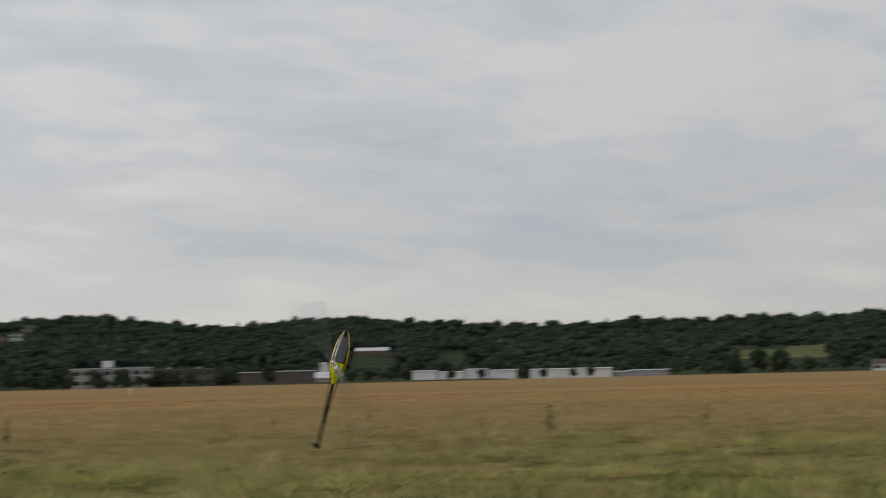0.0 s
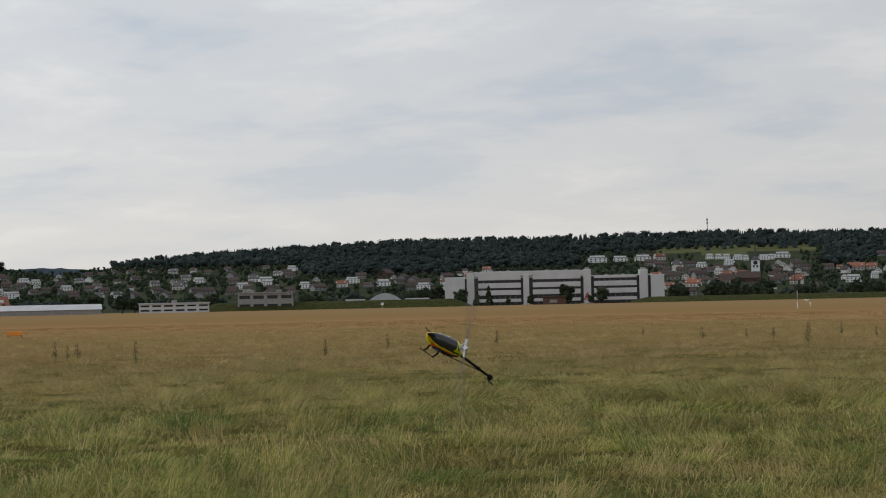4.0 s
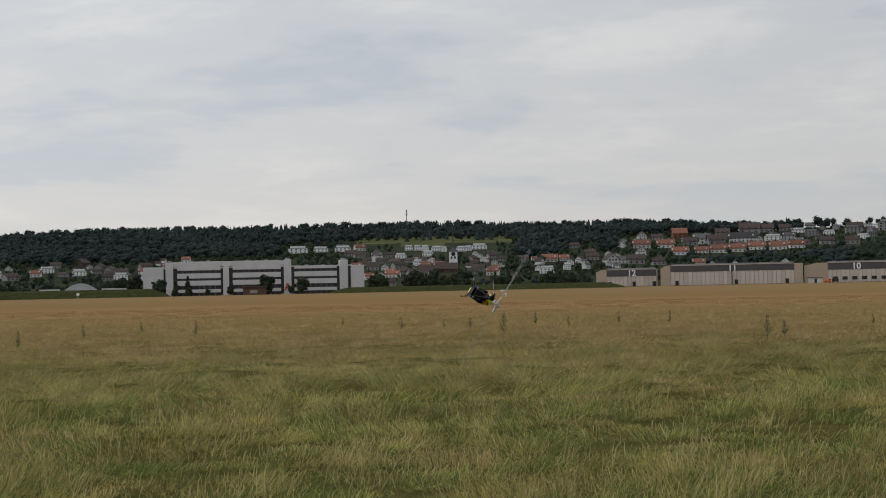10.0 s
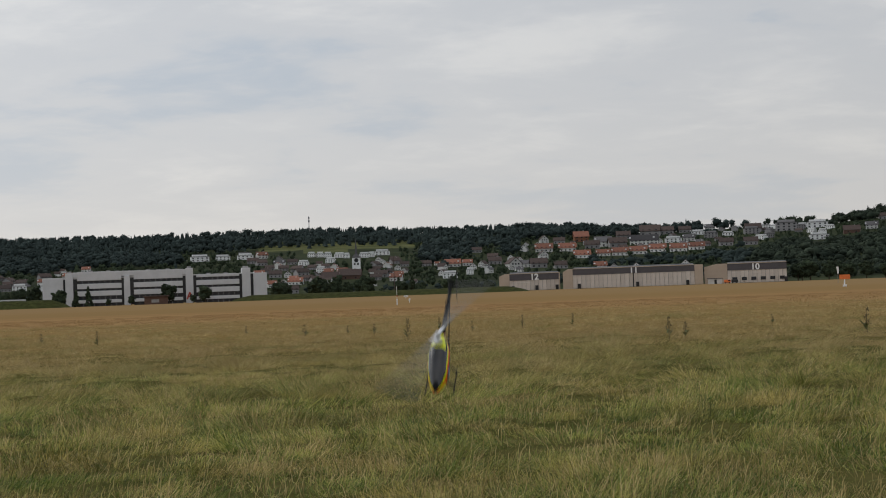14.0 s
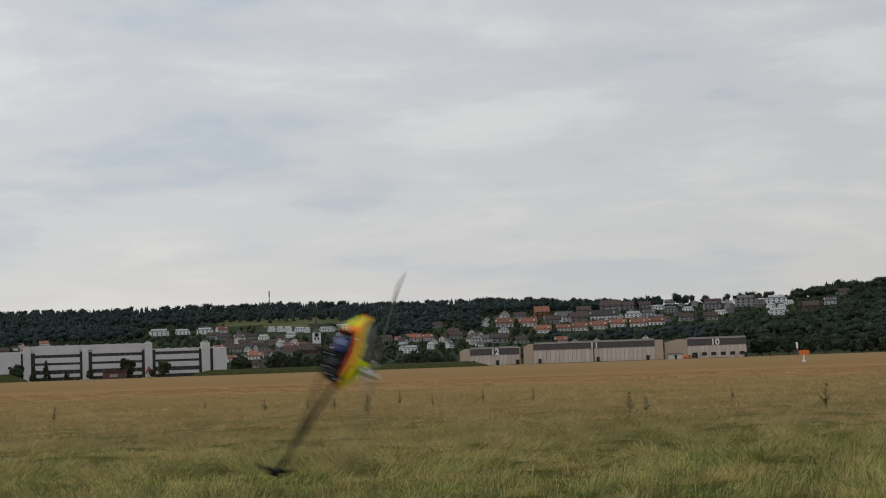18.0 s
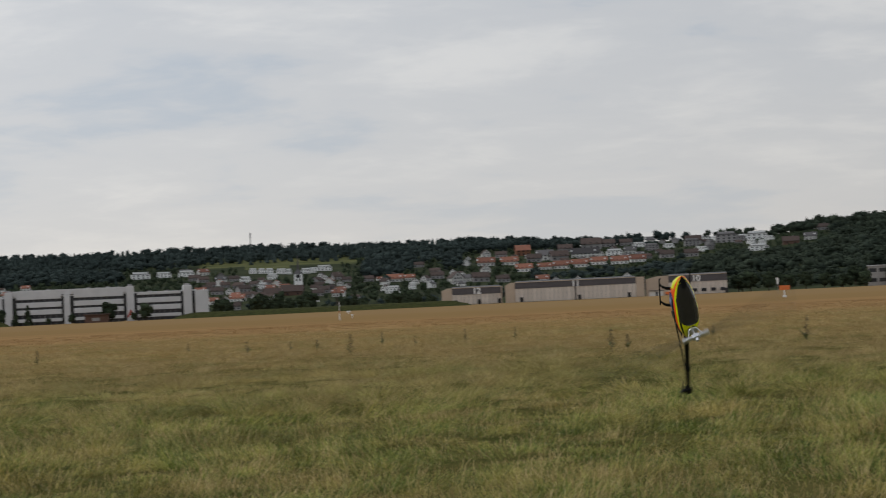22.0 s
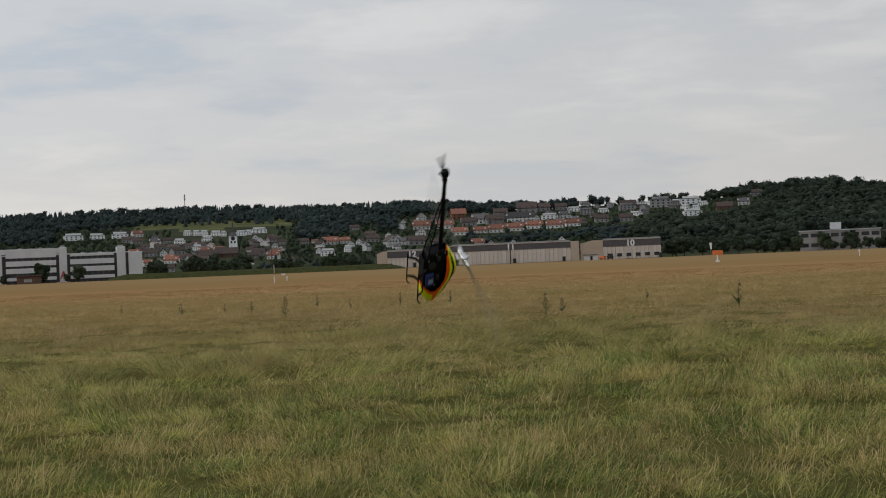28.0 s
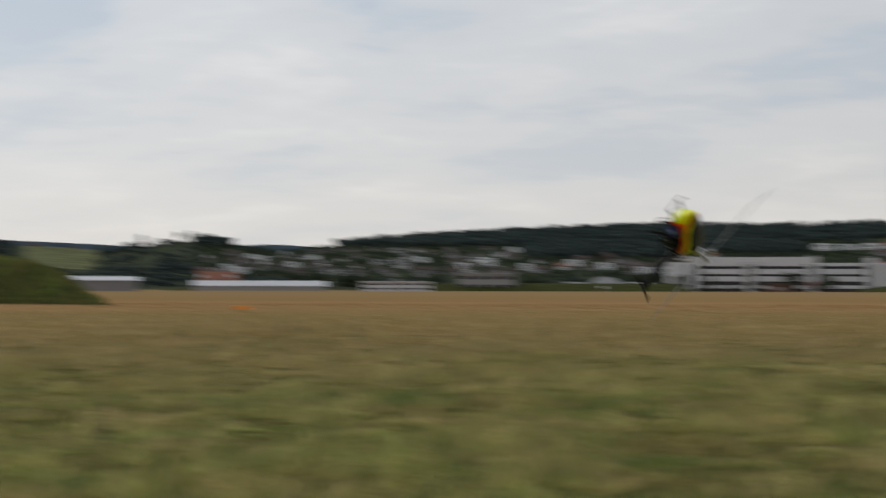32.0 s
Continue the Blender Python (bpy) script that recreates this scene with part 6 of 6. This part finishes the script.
    # landing gear: bowed legs on slim skids
    for s in (1, -1):
        sk = part("skid", tube([(-0.068, s * 0.118, -0.219), (0.19, s * 0.118, -0.219), (0.225, s * 0.118, -0.216), (0.250, s * 0.118, -0.206), (0.262, s * 0.118, -0.194)], 0.0052), M_CARBON, h, "black landing skid")
        for x in (-0.025, 0.172):
            leg = [(x, s * 0.030, -0.150), (x, s * 0.062, -0.155), (x, s * 0.088, -0.168), (x, s * 0.106, -0.190), (x, s * 0.118, -0.219)]
            bm = bmesh.new()
            last = None
            for p in leg:
                quad = [bm.verts.new((p[0] + dx, p[1], p[2] + dz)) for dx, dz in ((-0.012, -0.005), (0.012, -0.005), (0.012, 0.005), (-0.012, 0.005))]
                if last:
                    for i in range(4):
                        bm.faces.new((last[i], last[(i + 1) % 4], quad[(i + 1) % 4], quad[i]))
                else:
                    bm.faces.new(quad)
                last = quad
            bm.faces.new(last[::-1])
            bmesh.ops.recalc_face_normals(bm, faces=bm.faces[:])
            part("strut", bm, M_CARBON, sk)
    # main rotor, turning about the mast
    r = part("main_rotor", rod((0, 0, 0.10), (0, 0, 0.235), 0.008, sides=10), M_ALU, h, "bright aluminium rotor head with pale blades")
    bm = box(-0.030, -0.022, 0.188, 0.030, 0.022, 0.226, 0.006)
    add_rod(bm, (0, 0, 0.226), (0, 0, 0.246), 0.016, 0.012, 12)
    part("hub", bm, M_ALU, r)
    part("swashplate", rod((0, 0, 0.140), (0, 0, 0.154), 0.036, sides=18), M_ALU, r)
    for s in (1, -1):
        part("blade_grip", box(min(s * 0.03, s * 0.105), -0.018, 0.194, max(s * 0.03, s * 0.105), 0.018, 0.218, 0.006), M_ALU, r)
        part("link_rod", rod((s * 0.030, 0.022, 0.148), (s * 0.05, 0.026, 0.205), 0.004, sides=6), M_ALU, r)
        bm = bmesh.new()
        for k, (x, y0, y1) in enumerate(((0.09, -0.016, 0.016), (0.14, -0.018, 0.020), (0.74, -0.018, 0.020), (0.785, -0.008, 0.016))):
            ring = [bm.verts.new((s * x, s * y0, 0.206)), bm.verts.new((s * x, s * (y0 * 0.3), 0.2105)), bm.verts.new((s * x, s * y1, 0.206)), bm.verts.new((s * x, s * (y0 * 0.3), 0.2025))]
            if k:
                for i in range(4):
                    bm.faces.new((last[i], last[(i + 1) % 4], ring[(i + 1) % 4], ring[i]))
            else:
                bm.faces.new(ring)
            last = ring
        bm.faces.new(last[::-1])
        bmesh.ops.recalc_face_normals(bm, faces=bm.faces[:])
        part("blade", bm, M_BLADEWHITE, r, "long pale rotor blade")
    # tail rotor, in its own upright plane
    t = part("tail_rotor", rod((0, -0.012, 0), (0, 0.03, 0), 0.010, sides=10), M_DARKALU, h)
    t.matrix_basis = Matrix.Translation((-0.925, 0.035, 0))
    for s in (1, -1):
        part("tail_blade", box(-0.013, 0.012, min(s * 0.015, s * 0.135), 0.013, 0.016, max(s * 0.015, s * 0.135), 0.001), M_CARBON, t)
    return h, r, t


HELI, MAIN_ROTOR, TAIL_ROTOR = helicopter()


FLIGHT = [  # seconds, place of the mast in metres, turn in degrees
    (0.000, 8.83, 16.27, 1.76, 129, -70, -70),
    (0.100, 8.48, 16.63, 1.81, -104, -73, 163),
    (0.200, 8.05, 16.83, 1.85, -94, -56, 157),
    (0.300, 7.55, 17.05, 1.94, -107, -77, 170),
    (0.400, 6.95, 17.30, 1.89, 95, -69, -34),
    (0.500, 6.50, 17.90, 1.94, 79, -44, -27),
    (0.600, 6.06, 18.04, 2.06, 91, -56, -26),
    (0.700, 5.53, 17.66, 2.31, -156, -87, -134),
    (0.800, 5.19, 18.07, 2.31, -95, -70, 170),
    (0.900, 4.52, 17.42, 2.21, -146, -87, -140),
    (1.000, 4.10, 17.99, 2.11, 125, -51, -52),
    (1.100, 3.87, 18.81, 2.06, 87, -54, -16),
    (1.300, 3.13, 18.54, 2.07, -99, -76, 179),
    (1.500, 1.86, 17.40, 1.99, 89, -66, -12),
    (1.700, 1.02, 17.78, 1.94, 83, -68, -10),
    (1.900, 0.55, 19.00, 1.83, -85, -57, 180),
    (2.000, 0.04, 16.95, 1.69, -56, -59, 142),
    (2.100, -0.45, 17.32, 1.49, 101, -84, -17),
    (2.300, -1.51, 19.52, 1.50, 79, -50, -2),
    (2.400, -1.60, 18.75, 1.73, -22, -87, 111),
    (2.500, -1.69, 17.98, 1.96, -81, -48, -178),
    (3.500, -2.55, 18.35, 1.46, -91, -35, -134),
    (4.500, -3.42, 18.72, 0.95, -89, -19, -98),
    (4.600, -2.65, 18.34, 0.98, -44, -46, -142),
    (4.700, -1.74, 17.98, 0.80, -80, -46, -102),
    (4.733, -1.38, 17.78, 0.80, -145, -38, -57),
    (4.800, -1.02, 17.57, 0.80, 174, -7, -43),
    (4.900, -0.65, 17.29, 1.13, 164, -17, 7),
    (5.000, -0.51, 17.68, 1.52, 99, -55, 21),
    (5.067, -0.35, 17.58, 1.69, -173, -85, -72),
    (5.100, -0.22, 17.67, 1.89, -88, -60, -171),
    (5.133, -0.16, 17.86, 2.03, -54, -28, -173),
    (5.200, -0.10, 18.05, 2.17, -25, -1, -157),
    (5.267, 0.01, 18.54, 2.25, -51, 32, -142),
    (5.350, 0.12, 19.03, 2.33, -87, 68, -148),
    (5.433, 0.17, 19.52, 2.17, 6, 56, -44),
    (5.500, 0.23, 20.02, 2.02, 18, 17, -19),
    (5.600, 0.28, 20.04, 1.31, 30, -24, -31),
    (5.700, 0.37, 21.04, 1.08, 20, -22, -62),
    (5.800, 0.43, 23.04, 1.25, 10, -23, -66),
    (5.833, 0.48, 23.03, 1.40, 20, -13, -14),
    (5.867, 0.52, 23.03, 1.55, 34, -14, 38),
    (5.900, 0.57, 23.02, 1.69, 42, -26, 90),
    (6.000, 0.86, 23.28, 2.01, 64, 4, 122),
    (6.250, 0.77, 22.98, 2.48, 90, -8, 95),
    (6.500, 0.46, 20.48, 2.45, 77, -26, 86),
    (6.750, 0.45, 22.48, 2.50, 64, -32, 68),
    (7.000, -0.10, 19.20, 2.12, 56, -7, 78),
    (7.250, -0.02, 20.50, 2.00, 35, -6, 32),
    (7.500, 0.07, 20.52, 1.68, 7, 9, -14),
    (7.750, 0.49, 20.52, 1.61, 37, -11, 32),
    (7.867, 0.63, 20.52, 1.61, 65, -12, 53),
    (8.000, 0.81, 20.50, 1.61, 95, -16, 68),
    (8.250, 0.80, 20.51, 1.64, 109, -22, 83),
    (8.500, 0.90, 20.50, 1.73, 116, -21, 92),
    (8.750, 0.85, 20.50, 1.78, 124, -14, 107),
    (9.000, 0.79, 18.79, 1.81, 124, -2, 107),
    (9.250, 0.81, 20.50, 1.71, 123, -8, 101),
    (9.500, 0.78, 20.50, 1.63, 115, -7, 89),
    (10.000, 0.62, 20.50, 1.48, 121, -1, 95),
    (10.500, 0.74, 20.50, 1.47, 109, -4, 95),
    (11.000, 0.74, 20.50, 1.56, 103, -21, 80),
    (11.500, 0.15, 20.50, 1.43, 100, -7, 92),
    (11.600, 0.11, 21.01, 1.35, 77, -45, 114),
    (11.700, 0.07, 21.51, 1.27, 8, -59, -179),
    (11.800, 0.03, 22.01, 1.18, -38, -30, -134),
    (11.900, 0.29, 20.76, 1.11, -120, -75, -72),
    (12.000, 0.55, 19.12, 1.01, -166, -29, -22),
    (12.100, 0.53, 19.75, 1.42, 90, -63, 32),
    (12.200, 0.52, 20.00, 1.80, 1, -48, 95),
    (12.267, 0.44, 18.75, 1.93, -47, -48, 147),
    (12.300, 0.36, 17.49, 2.05, -76, -27, -179),
    (12.400, 0.23, 17.99, 2.14, -77, 32, 179),
    (12.500, 0.07, 16.50, 1.95, -107, 65, 177),
    (12.600, 0.00, 15.80, 1.71, -93, 71, 176),
    (12.800, -0.04, 17.03, 0.82, -9, 38, -110),
    (13.000, 0.22, 17.87, 0.67, -7, -1, -92),
    (13.100, 0.63, 17.02, 0.99, -14, -9, -60),
    (13.133, 0.77, 16.76, 1.20, -33, -19, -32),
    (13.200, 0.91, 16.50, 1.41, -56, -18, -1),
    (13.300, 1.28, 16.98, 1.65, -91, 8, -10),
    (13.400, 1.64, 17.47, 1.90, -133, 23, -33),
    (13.500, 1.67, 17.46, 1.94, -149, 22, -83),
    (13.533, 1.58, 17.21, 2.00, -145, 33, -130),
    (13.600, 1.50, 16.95, 2.06, -154, 43, 177),
    (13.800, 0.92, 13.17, 1.84, -107, 76, 172),
    (14.000, 0.85, 13.99, 1.07, -2, 39, -103),
    (14.200, 0.86, 13.40, 0.44, -3, 10, -100),
    (14.300, 1.32, 15.47, 0.81, 9, -15, -54),
    (14.367, 1.43, 15.51, 1.04, -18, -30, -33),
    (14.400, 1.54, 15.55, 1.26, -52, -32, -4),
    (14.467, 1.76, 15.53, 1.51, -80, -11, -11),
    (14.500, 1.98, 15.51, 1.76, -110, 5, -27),
    (14.600, 2.09, 14.49, 2.04, -160, 19, -3),
    (14.633, 2.02, 13.93, 2.09, -160, 23, -45),
    (14.700, 1.95, 13.38, 2.15, -162, 26, -89),
    (14.800, 1.89, 12.87, 2.25, -152, 25, -143),
    (14.900, 1.72, 11.78, 2.21, -137, 47, -165),
    (15.000, 1.57, 10.67, 2.18, -141, 71, 142),
    (15.200, 1.63, 11.89, 1.78, -128, 79, 162),
    (15.300, 1.75, 12.80, 1.46, -109, 62, -150),
    (15.400, 1.86, 13.71, 1.13, -116, 45, -126),
    (15.500, 1.85, 14.41, 1.23, -171, 13, -132),
    (16.167, 1.05, 14.39, 1.21, -127, -6, -126),
    (16.833, 0.26, 14.38, 1.19, -81, -24, -135),
    (17.500, -0.54, 14.36, 1.17, -27, -29, -157),
    (17.700, -0.92, 13.80, 1.42, -63, -46, -129),
    (17.900, 0.00, 12.49, 1.76, 162, -72, -19),
    (18.000, 0.38, 12.10, 1.63, 138, -53, 20),
    (18.200, 2.11, 12.92, 1.01, 159, -40, -8),
    (18.400, 1.81, 12.92, 1.28, -43, -81, -167),
    (18.500, 1.43, 13.35, 1.36, -35, -60, 179),
    (18.600, 0.71, 12.71, 1.27, -18, -41, 176),
    (18.800, -0.12, 12.28, 1.27, -14, -30, 176),
    (18.900, -0.12, 12.46, 1.66, -40, -61, -171),
    (19.000, -0.17, 12.11, 2.05, -75, -70, -94),
    (19.200, -0.15, 12.83, 2.40, 158, -63, -6),
    (19.400, 1.25, 11.95, 1.58, 154, -34, -4),
    (19.500, 1.53, 11.75, 1.46, 154, -35, -3),
    (19.600, 1.73, 11.93, 1.49, 152, -57, -4),
    (19.800, 1.42, 12.55, 1.44, -28, -67, 179),
    (20.000, 0.45, 12.34, 0.98, -6, -26, -169),
    (20.200, 0.31, 13.01, 1.55, -35, -76, -177),
    (20.400, 0.17, 12.01, 1.86, 156, -56, -7),
    (20.500, 0.29, 11.41, 1.64, 152, -42, -5),
    (20.600, 0.81, 13.50, 1.09, 172, -30, -22),
    (20.800, 1.00, 13.49, 1.04, 160, -21, -30),
    (20.900, 0.97, 12.79, 1.27, -179, -50, -81),
    (20.933, 1.00, 12.38, 1.37, -126, -63, -133),
    (21.000, 1.04, 11.44, 1.46, -65, -42, 144),
    (21.100, 1.06, 12.28, 1.35, -62, -2, -166),
    (21.200, 1.24, 12.97, 1.16, -34, 41, -144),
    (21.300, 1.40, 12.97, 0.94, 18, 33, -66),
    (21.400, 1.53, 12.96, 0.89, 14, 13, -19),
    (21.500, 1.59, 11.84, 1.12, 17, 14, -3),
    (21.533, 1.87, 12.87, 1.20, -25, 13, -38),
    (21.600, 2.15, 13.90, 1.28, -59, -9, -64),
    (21.700, 2.34, 13.22, 1.37, -96, -46, -81),
    (21.800, 2.53, 12.54, 1.45, 154, -77, -13),
    (22.000, 2.99, 12.25, 1.42, -162, -39, -103),
    (22.100, 3.06, 12.74, 1.65, -85, -26, -159),
    (22.200, 2.79, 11.74, 1.80, -76, 26, 172),
    (22.400, 3.06, 12.69, 1.68, -105, 85, 157),
    (22.500, 3.36, 13.45, 1.04, -4, 48, -102),
    (22.600, 3.50, 13.63, 0.64, 1, 39, -86),
    (22.700, 3.36, 12.63, 0.73, 14, 17, -44),
    (22.800, 3.24, 11.73, 0.83, 8, 2, -10),
    (22.867, 3.30, 11.82, 0.94, 18, 15, -51),
    (22.900, 3.36, 11.91, 1.05, 18, 31, -95),
    (22.933, 3.39, 11.85, 1.12, -3, 40, -142),
    (22.967, 3.50, 12.16, 1.16, 18, 31, -173),
    (23.000, 3.61, 12.46, 1.19, 40, 32, 156),
    (23.067, 3.47, 11.88, 1.38, 15, 14, -156),
    (23.100, 3.52, 11.96, 1.56, 41, -19, -140),
    (23.133, 3.60, 12.15, 1.69, 43, -53, -143),
    (23.200, 3.69, 12.33, 1.82, 83, -85, 177),
    (23.267, 3.73, 12.42, 1.95, -104, -57, -27),
    (23.300, 3.77, 12.51, 2.08, -122, -21, -44),
    (23.333, 3.82, 12.65, 2.19, -156, -12, -23),
    (23.400, 3.87, 12.79, 2.31, 175, 7, -11),
    (23.467, 3.84, 12.74, 2.41, 175, 5, -53),
    (23.500, 3.81, 12.69, 2.51, 176, 4, -95),
    (23.533, 3.72, 12.60, 2.54, 178, -4, -143),
    (23.600, 3.64, 12.51, 2.57, -175, -8, 169),
    (23.667, 3.70, 12.75, 2.53, -156, 23, -174),
    (23.700, 3.77, 13.00, 2.49, -120, 43, -138),
    (23.733, 3.81, 13.24, 2.41, -79, 69, -124),
    (23.800, 3.86, 13.49, 2.32, 27, 69, -43),
    (23.867, 3.84, 13.49, 2.10, 57, 31, 3),
    (23.900, 3.82, 13.50, 1.88, 53, -11, 24),
    (24.000, 3.38, 12.13, 1.53, 12, -38, 62),
    (24.067, 3.64, 13.40, 1.34, -4, -43, 101),
    (24.100, 3.52, 13.27, 1.14, -16, -27, 134),
    (24.200, 3.29, 12.92, 1.04, -8, 6, 168),
    (24.267, 3.34, 13.26, 1.05, -5, 4, -149),
    (24.300, 3.40, 13.61, 1.06, -3, 1, -107),
    (24.333, 3.43, 13.86, 1.06, 2, 4, -59),
    (24.400, 3.45, 14.11, 1.07, 7, 1, -11),
    (24.500, 3.05, 12.66, 1.15, 5, 21, -18),
    (24.533, 3.04, 12.82, 1.09, -15, 54, 7),
    (24.600, 3.03, 12.98, 1.02, 82, 87, 142),
    (24.700, 2.96, 13.30, 0.90, 138, 30, -148),
    (24.733, 2.96, 13.51, 0.84, 164, -1, -150),
    (24.800, 2.95, 13.71, 0.78, -165, -27, -167),
    (24.867, 2.96, 14.02, 0.76, -177, -24, -129),
    (24.900, 2.97, 14.32, 0.74, 176, -16, -94),
    (24.933, 2.98, 14.68, 0.73, 173, -6, -52),
    (25.000, 3.01, 15.18, 0.70, 178, 3, 1),
    (25.100, 2.97, 15.14, 0.88, 176, -0, -53),
    (25.200, 2.96, 15.24, 1.04, 177, -4, -95),
    (25.267, 2.92, 15.24, 1.08, -150, -4, -123),
    (25.300, 2.88, 15.25, 1.12, -121, 11, -148),
    (25.333, 2.83, 15.11, 1.17, -94, 11, -171),
    (25.400, 2.78, 14.96, 1.21, -68, 21, 169),
    (25.467, 2.70, 14.88, 1.15, -53, 42, -158),
    (25.500, 2.63, 14.79, 1.09, -19, 49, -108),
    (25.800, 2.60, 14.80, 1.04, 16, 21, -42),
    (25.900, 2.61, 14.79, 1.17, 62, -4, -18),
    (26.000, 2.61, 14.79, 1.31, 105, -38, -17),
    (26.100, 2.62, 14.78, 1.44, -178, -57, -61),
    (26.267, 2.62, 14.78, 1.49, -78, -66, -142),
    (26.400, 2.62, 14.78, 1.54, -30, -32, -168),
    (26.533, 2.54, 14.80, 1.39, -28, 2, -144),
    (26.700, 2.46, 14.81, 1.24, -10, 31, -114),
    (26.800, 2.39, 14.83, 1.21, 47, 44, -83),
    (26.900, 2.32, 14.84, 1.18, 104, 30, -52),
    (27.000, 2.25, 14.85, 1.15, 144, 3, -46),
    (27.133, 2.17, 14.86, 1.30, -172, -13, -66),
    (27.250, 2.10, 14.87, 1.46, -125, -10, -93),
    (27.333, 2.02, 14.71, 1.34, -86, 5, -110),
    (27.400, 1.95, 14.56, 1.23, -50, 28, -116),
    (27.500, 1.88, 14.40, 1.12, -4, 48, -102),
    (27.650, 1.75, 13.91, 0.89, 17, 26, -49),
    (27.800, 1.66, 13.72, 0.82, 13, 11, -34),
    (27.900, 1.84, 13.68, 1.23, -22, 62, -64),
    (27.933, 1.85, 13.68, 1.43, -5, 78, -9),
    (28.000, 1.76, 13.08, 1.60, 75, 46, 89),
    (28.067, 1.76, 13.03, 1.75, -104, 51, -75),
    (28.100, 1.66, 12.39, 1.89, -101, -5, -80),
    (28.133, 1.55, 11.64, 1.99, -117, -46, -90),
    (28.200, 1.43, 10.90, 2.09, 152, -86, -17),
    (28.400, 2.79, 9.91, 1.87, 151, -83, -14),
    (28.500, 3.53, 9.22, 1.47, 143, -79, -12),
    (28.600, 4.20, 9.29, 1.00, 159, -44, -26),
    (28.700, 4.15, 9.99, 1.17, 160, -19, -42),
    (28.733, 4.31, 9.57, 1.35, 179, -34, -86),
    (28.800, 4.47, 9.15, 1.53, -156, -31, -136),
    (28.867, 4.52, 8.86, 1.80, -156, -27, -168),
    (28.900, 4.57, 8.56, 2.08, -159, -25, 161),
    (29.000, 4.74, 9.48, 2.38, 178, -19, -161),
    (29.067, 5.16, 10.33, 2.60, -175, -34, -130),
    (29.100, 4.79, 9.48, 2.61, 173, -22, -70),
    (29.200, 4.14, 8.32, 2.61, 165, -31, -24),
    (29.300, 4.37, 8.52, 2.65, 154, -58, -28),
    (29.400, 4.03, 7.90, 2.58, 178, -84, -54),
    (29.500, 3.77, 8.25, 2.43, -41, -78, 168),
    (29.600, 2.92, 8.78, 2.12, -27, -61, 160),
    (29.800, 1.37, 10.05, 0.93, -18, -7, 176),
    (29.900, 0.66, 10.11, 1.14, -27, -29, -176),
    (30.000, 0.12, 9.32, 1.63, 14, -57, 137),
    (30.100, -0.50, 10.00, 1.96, -32, -69, 175),
    (30.200, -1.53, 10.45, 1.95, -28, -64, 179),
    (30.300, -2.58, 10.43, 1.56, -34, -57, -166),
    (30.500, -4.46, 9.46, 1.46, -27, -43, -161),
    (30.700, -6.44, 12.19, 1.77, -41, -78, -151),
    (30.900, -9.83, 14.34, 1.23, -34, -61, -153),
    (31.000, -9.15, 12.23, 1.29, 19, -25, 151),
    (31.100, -11.46, 14.82, 1.62, -80, -49, -95),
    (31.300, -10.99, 14.05, 2.44, 132, -83, 15),
    (31.500, -9.16, 14.33, 2.59, 147, -63, 32),
    (31.600, -8.04, 15.08, 2.36, 166, -50, 9),
    (31.800, -4.28, 13.12, 1.19, 163, -25, 27),
    (31.900, -3.28, 13.80, 1.48, 164, -18, 22),
    (31.933, -2.82, 14.38, 1.77, -176, -28, -13),
    (32.000, -1.98, 12.44, 1.96, -135, -21, -61),
]


def motions():
    """Keys the flight and the turning rotors."""
    walk(HELI, [(t, pose(x, y, z, rx, ry, rz)) for t, x, y, z, rx, ry, rz in FLIGHT])
    seconds = [i / 30 for i in range(0, 961)]
    walk(MAIN_ROTOR, [(t, pose(0, 0, 0, 0, 0, 40 + 86 * i)) for i, t in enumerate(seconds)])
    hub = (-0.925, 0.035, 0)
    walk(TAIL_ROTOR, [(t, pose(*hub, 0, 20 + 77 * i, 0)) for i, t in enumerate(seconds)])


motions()
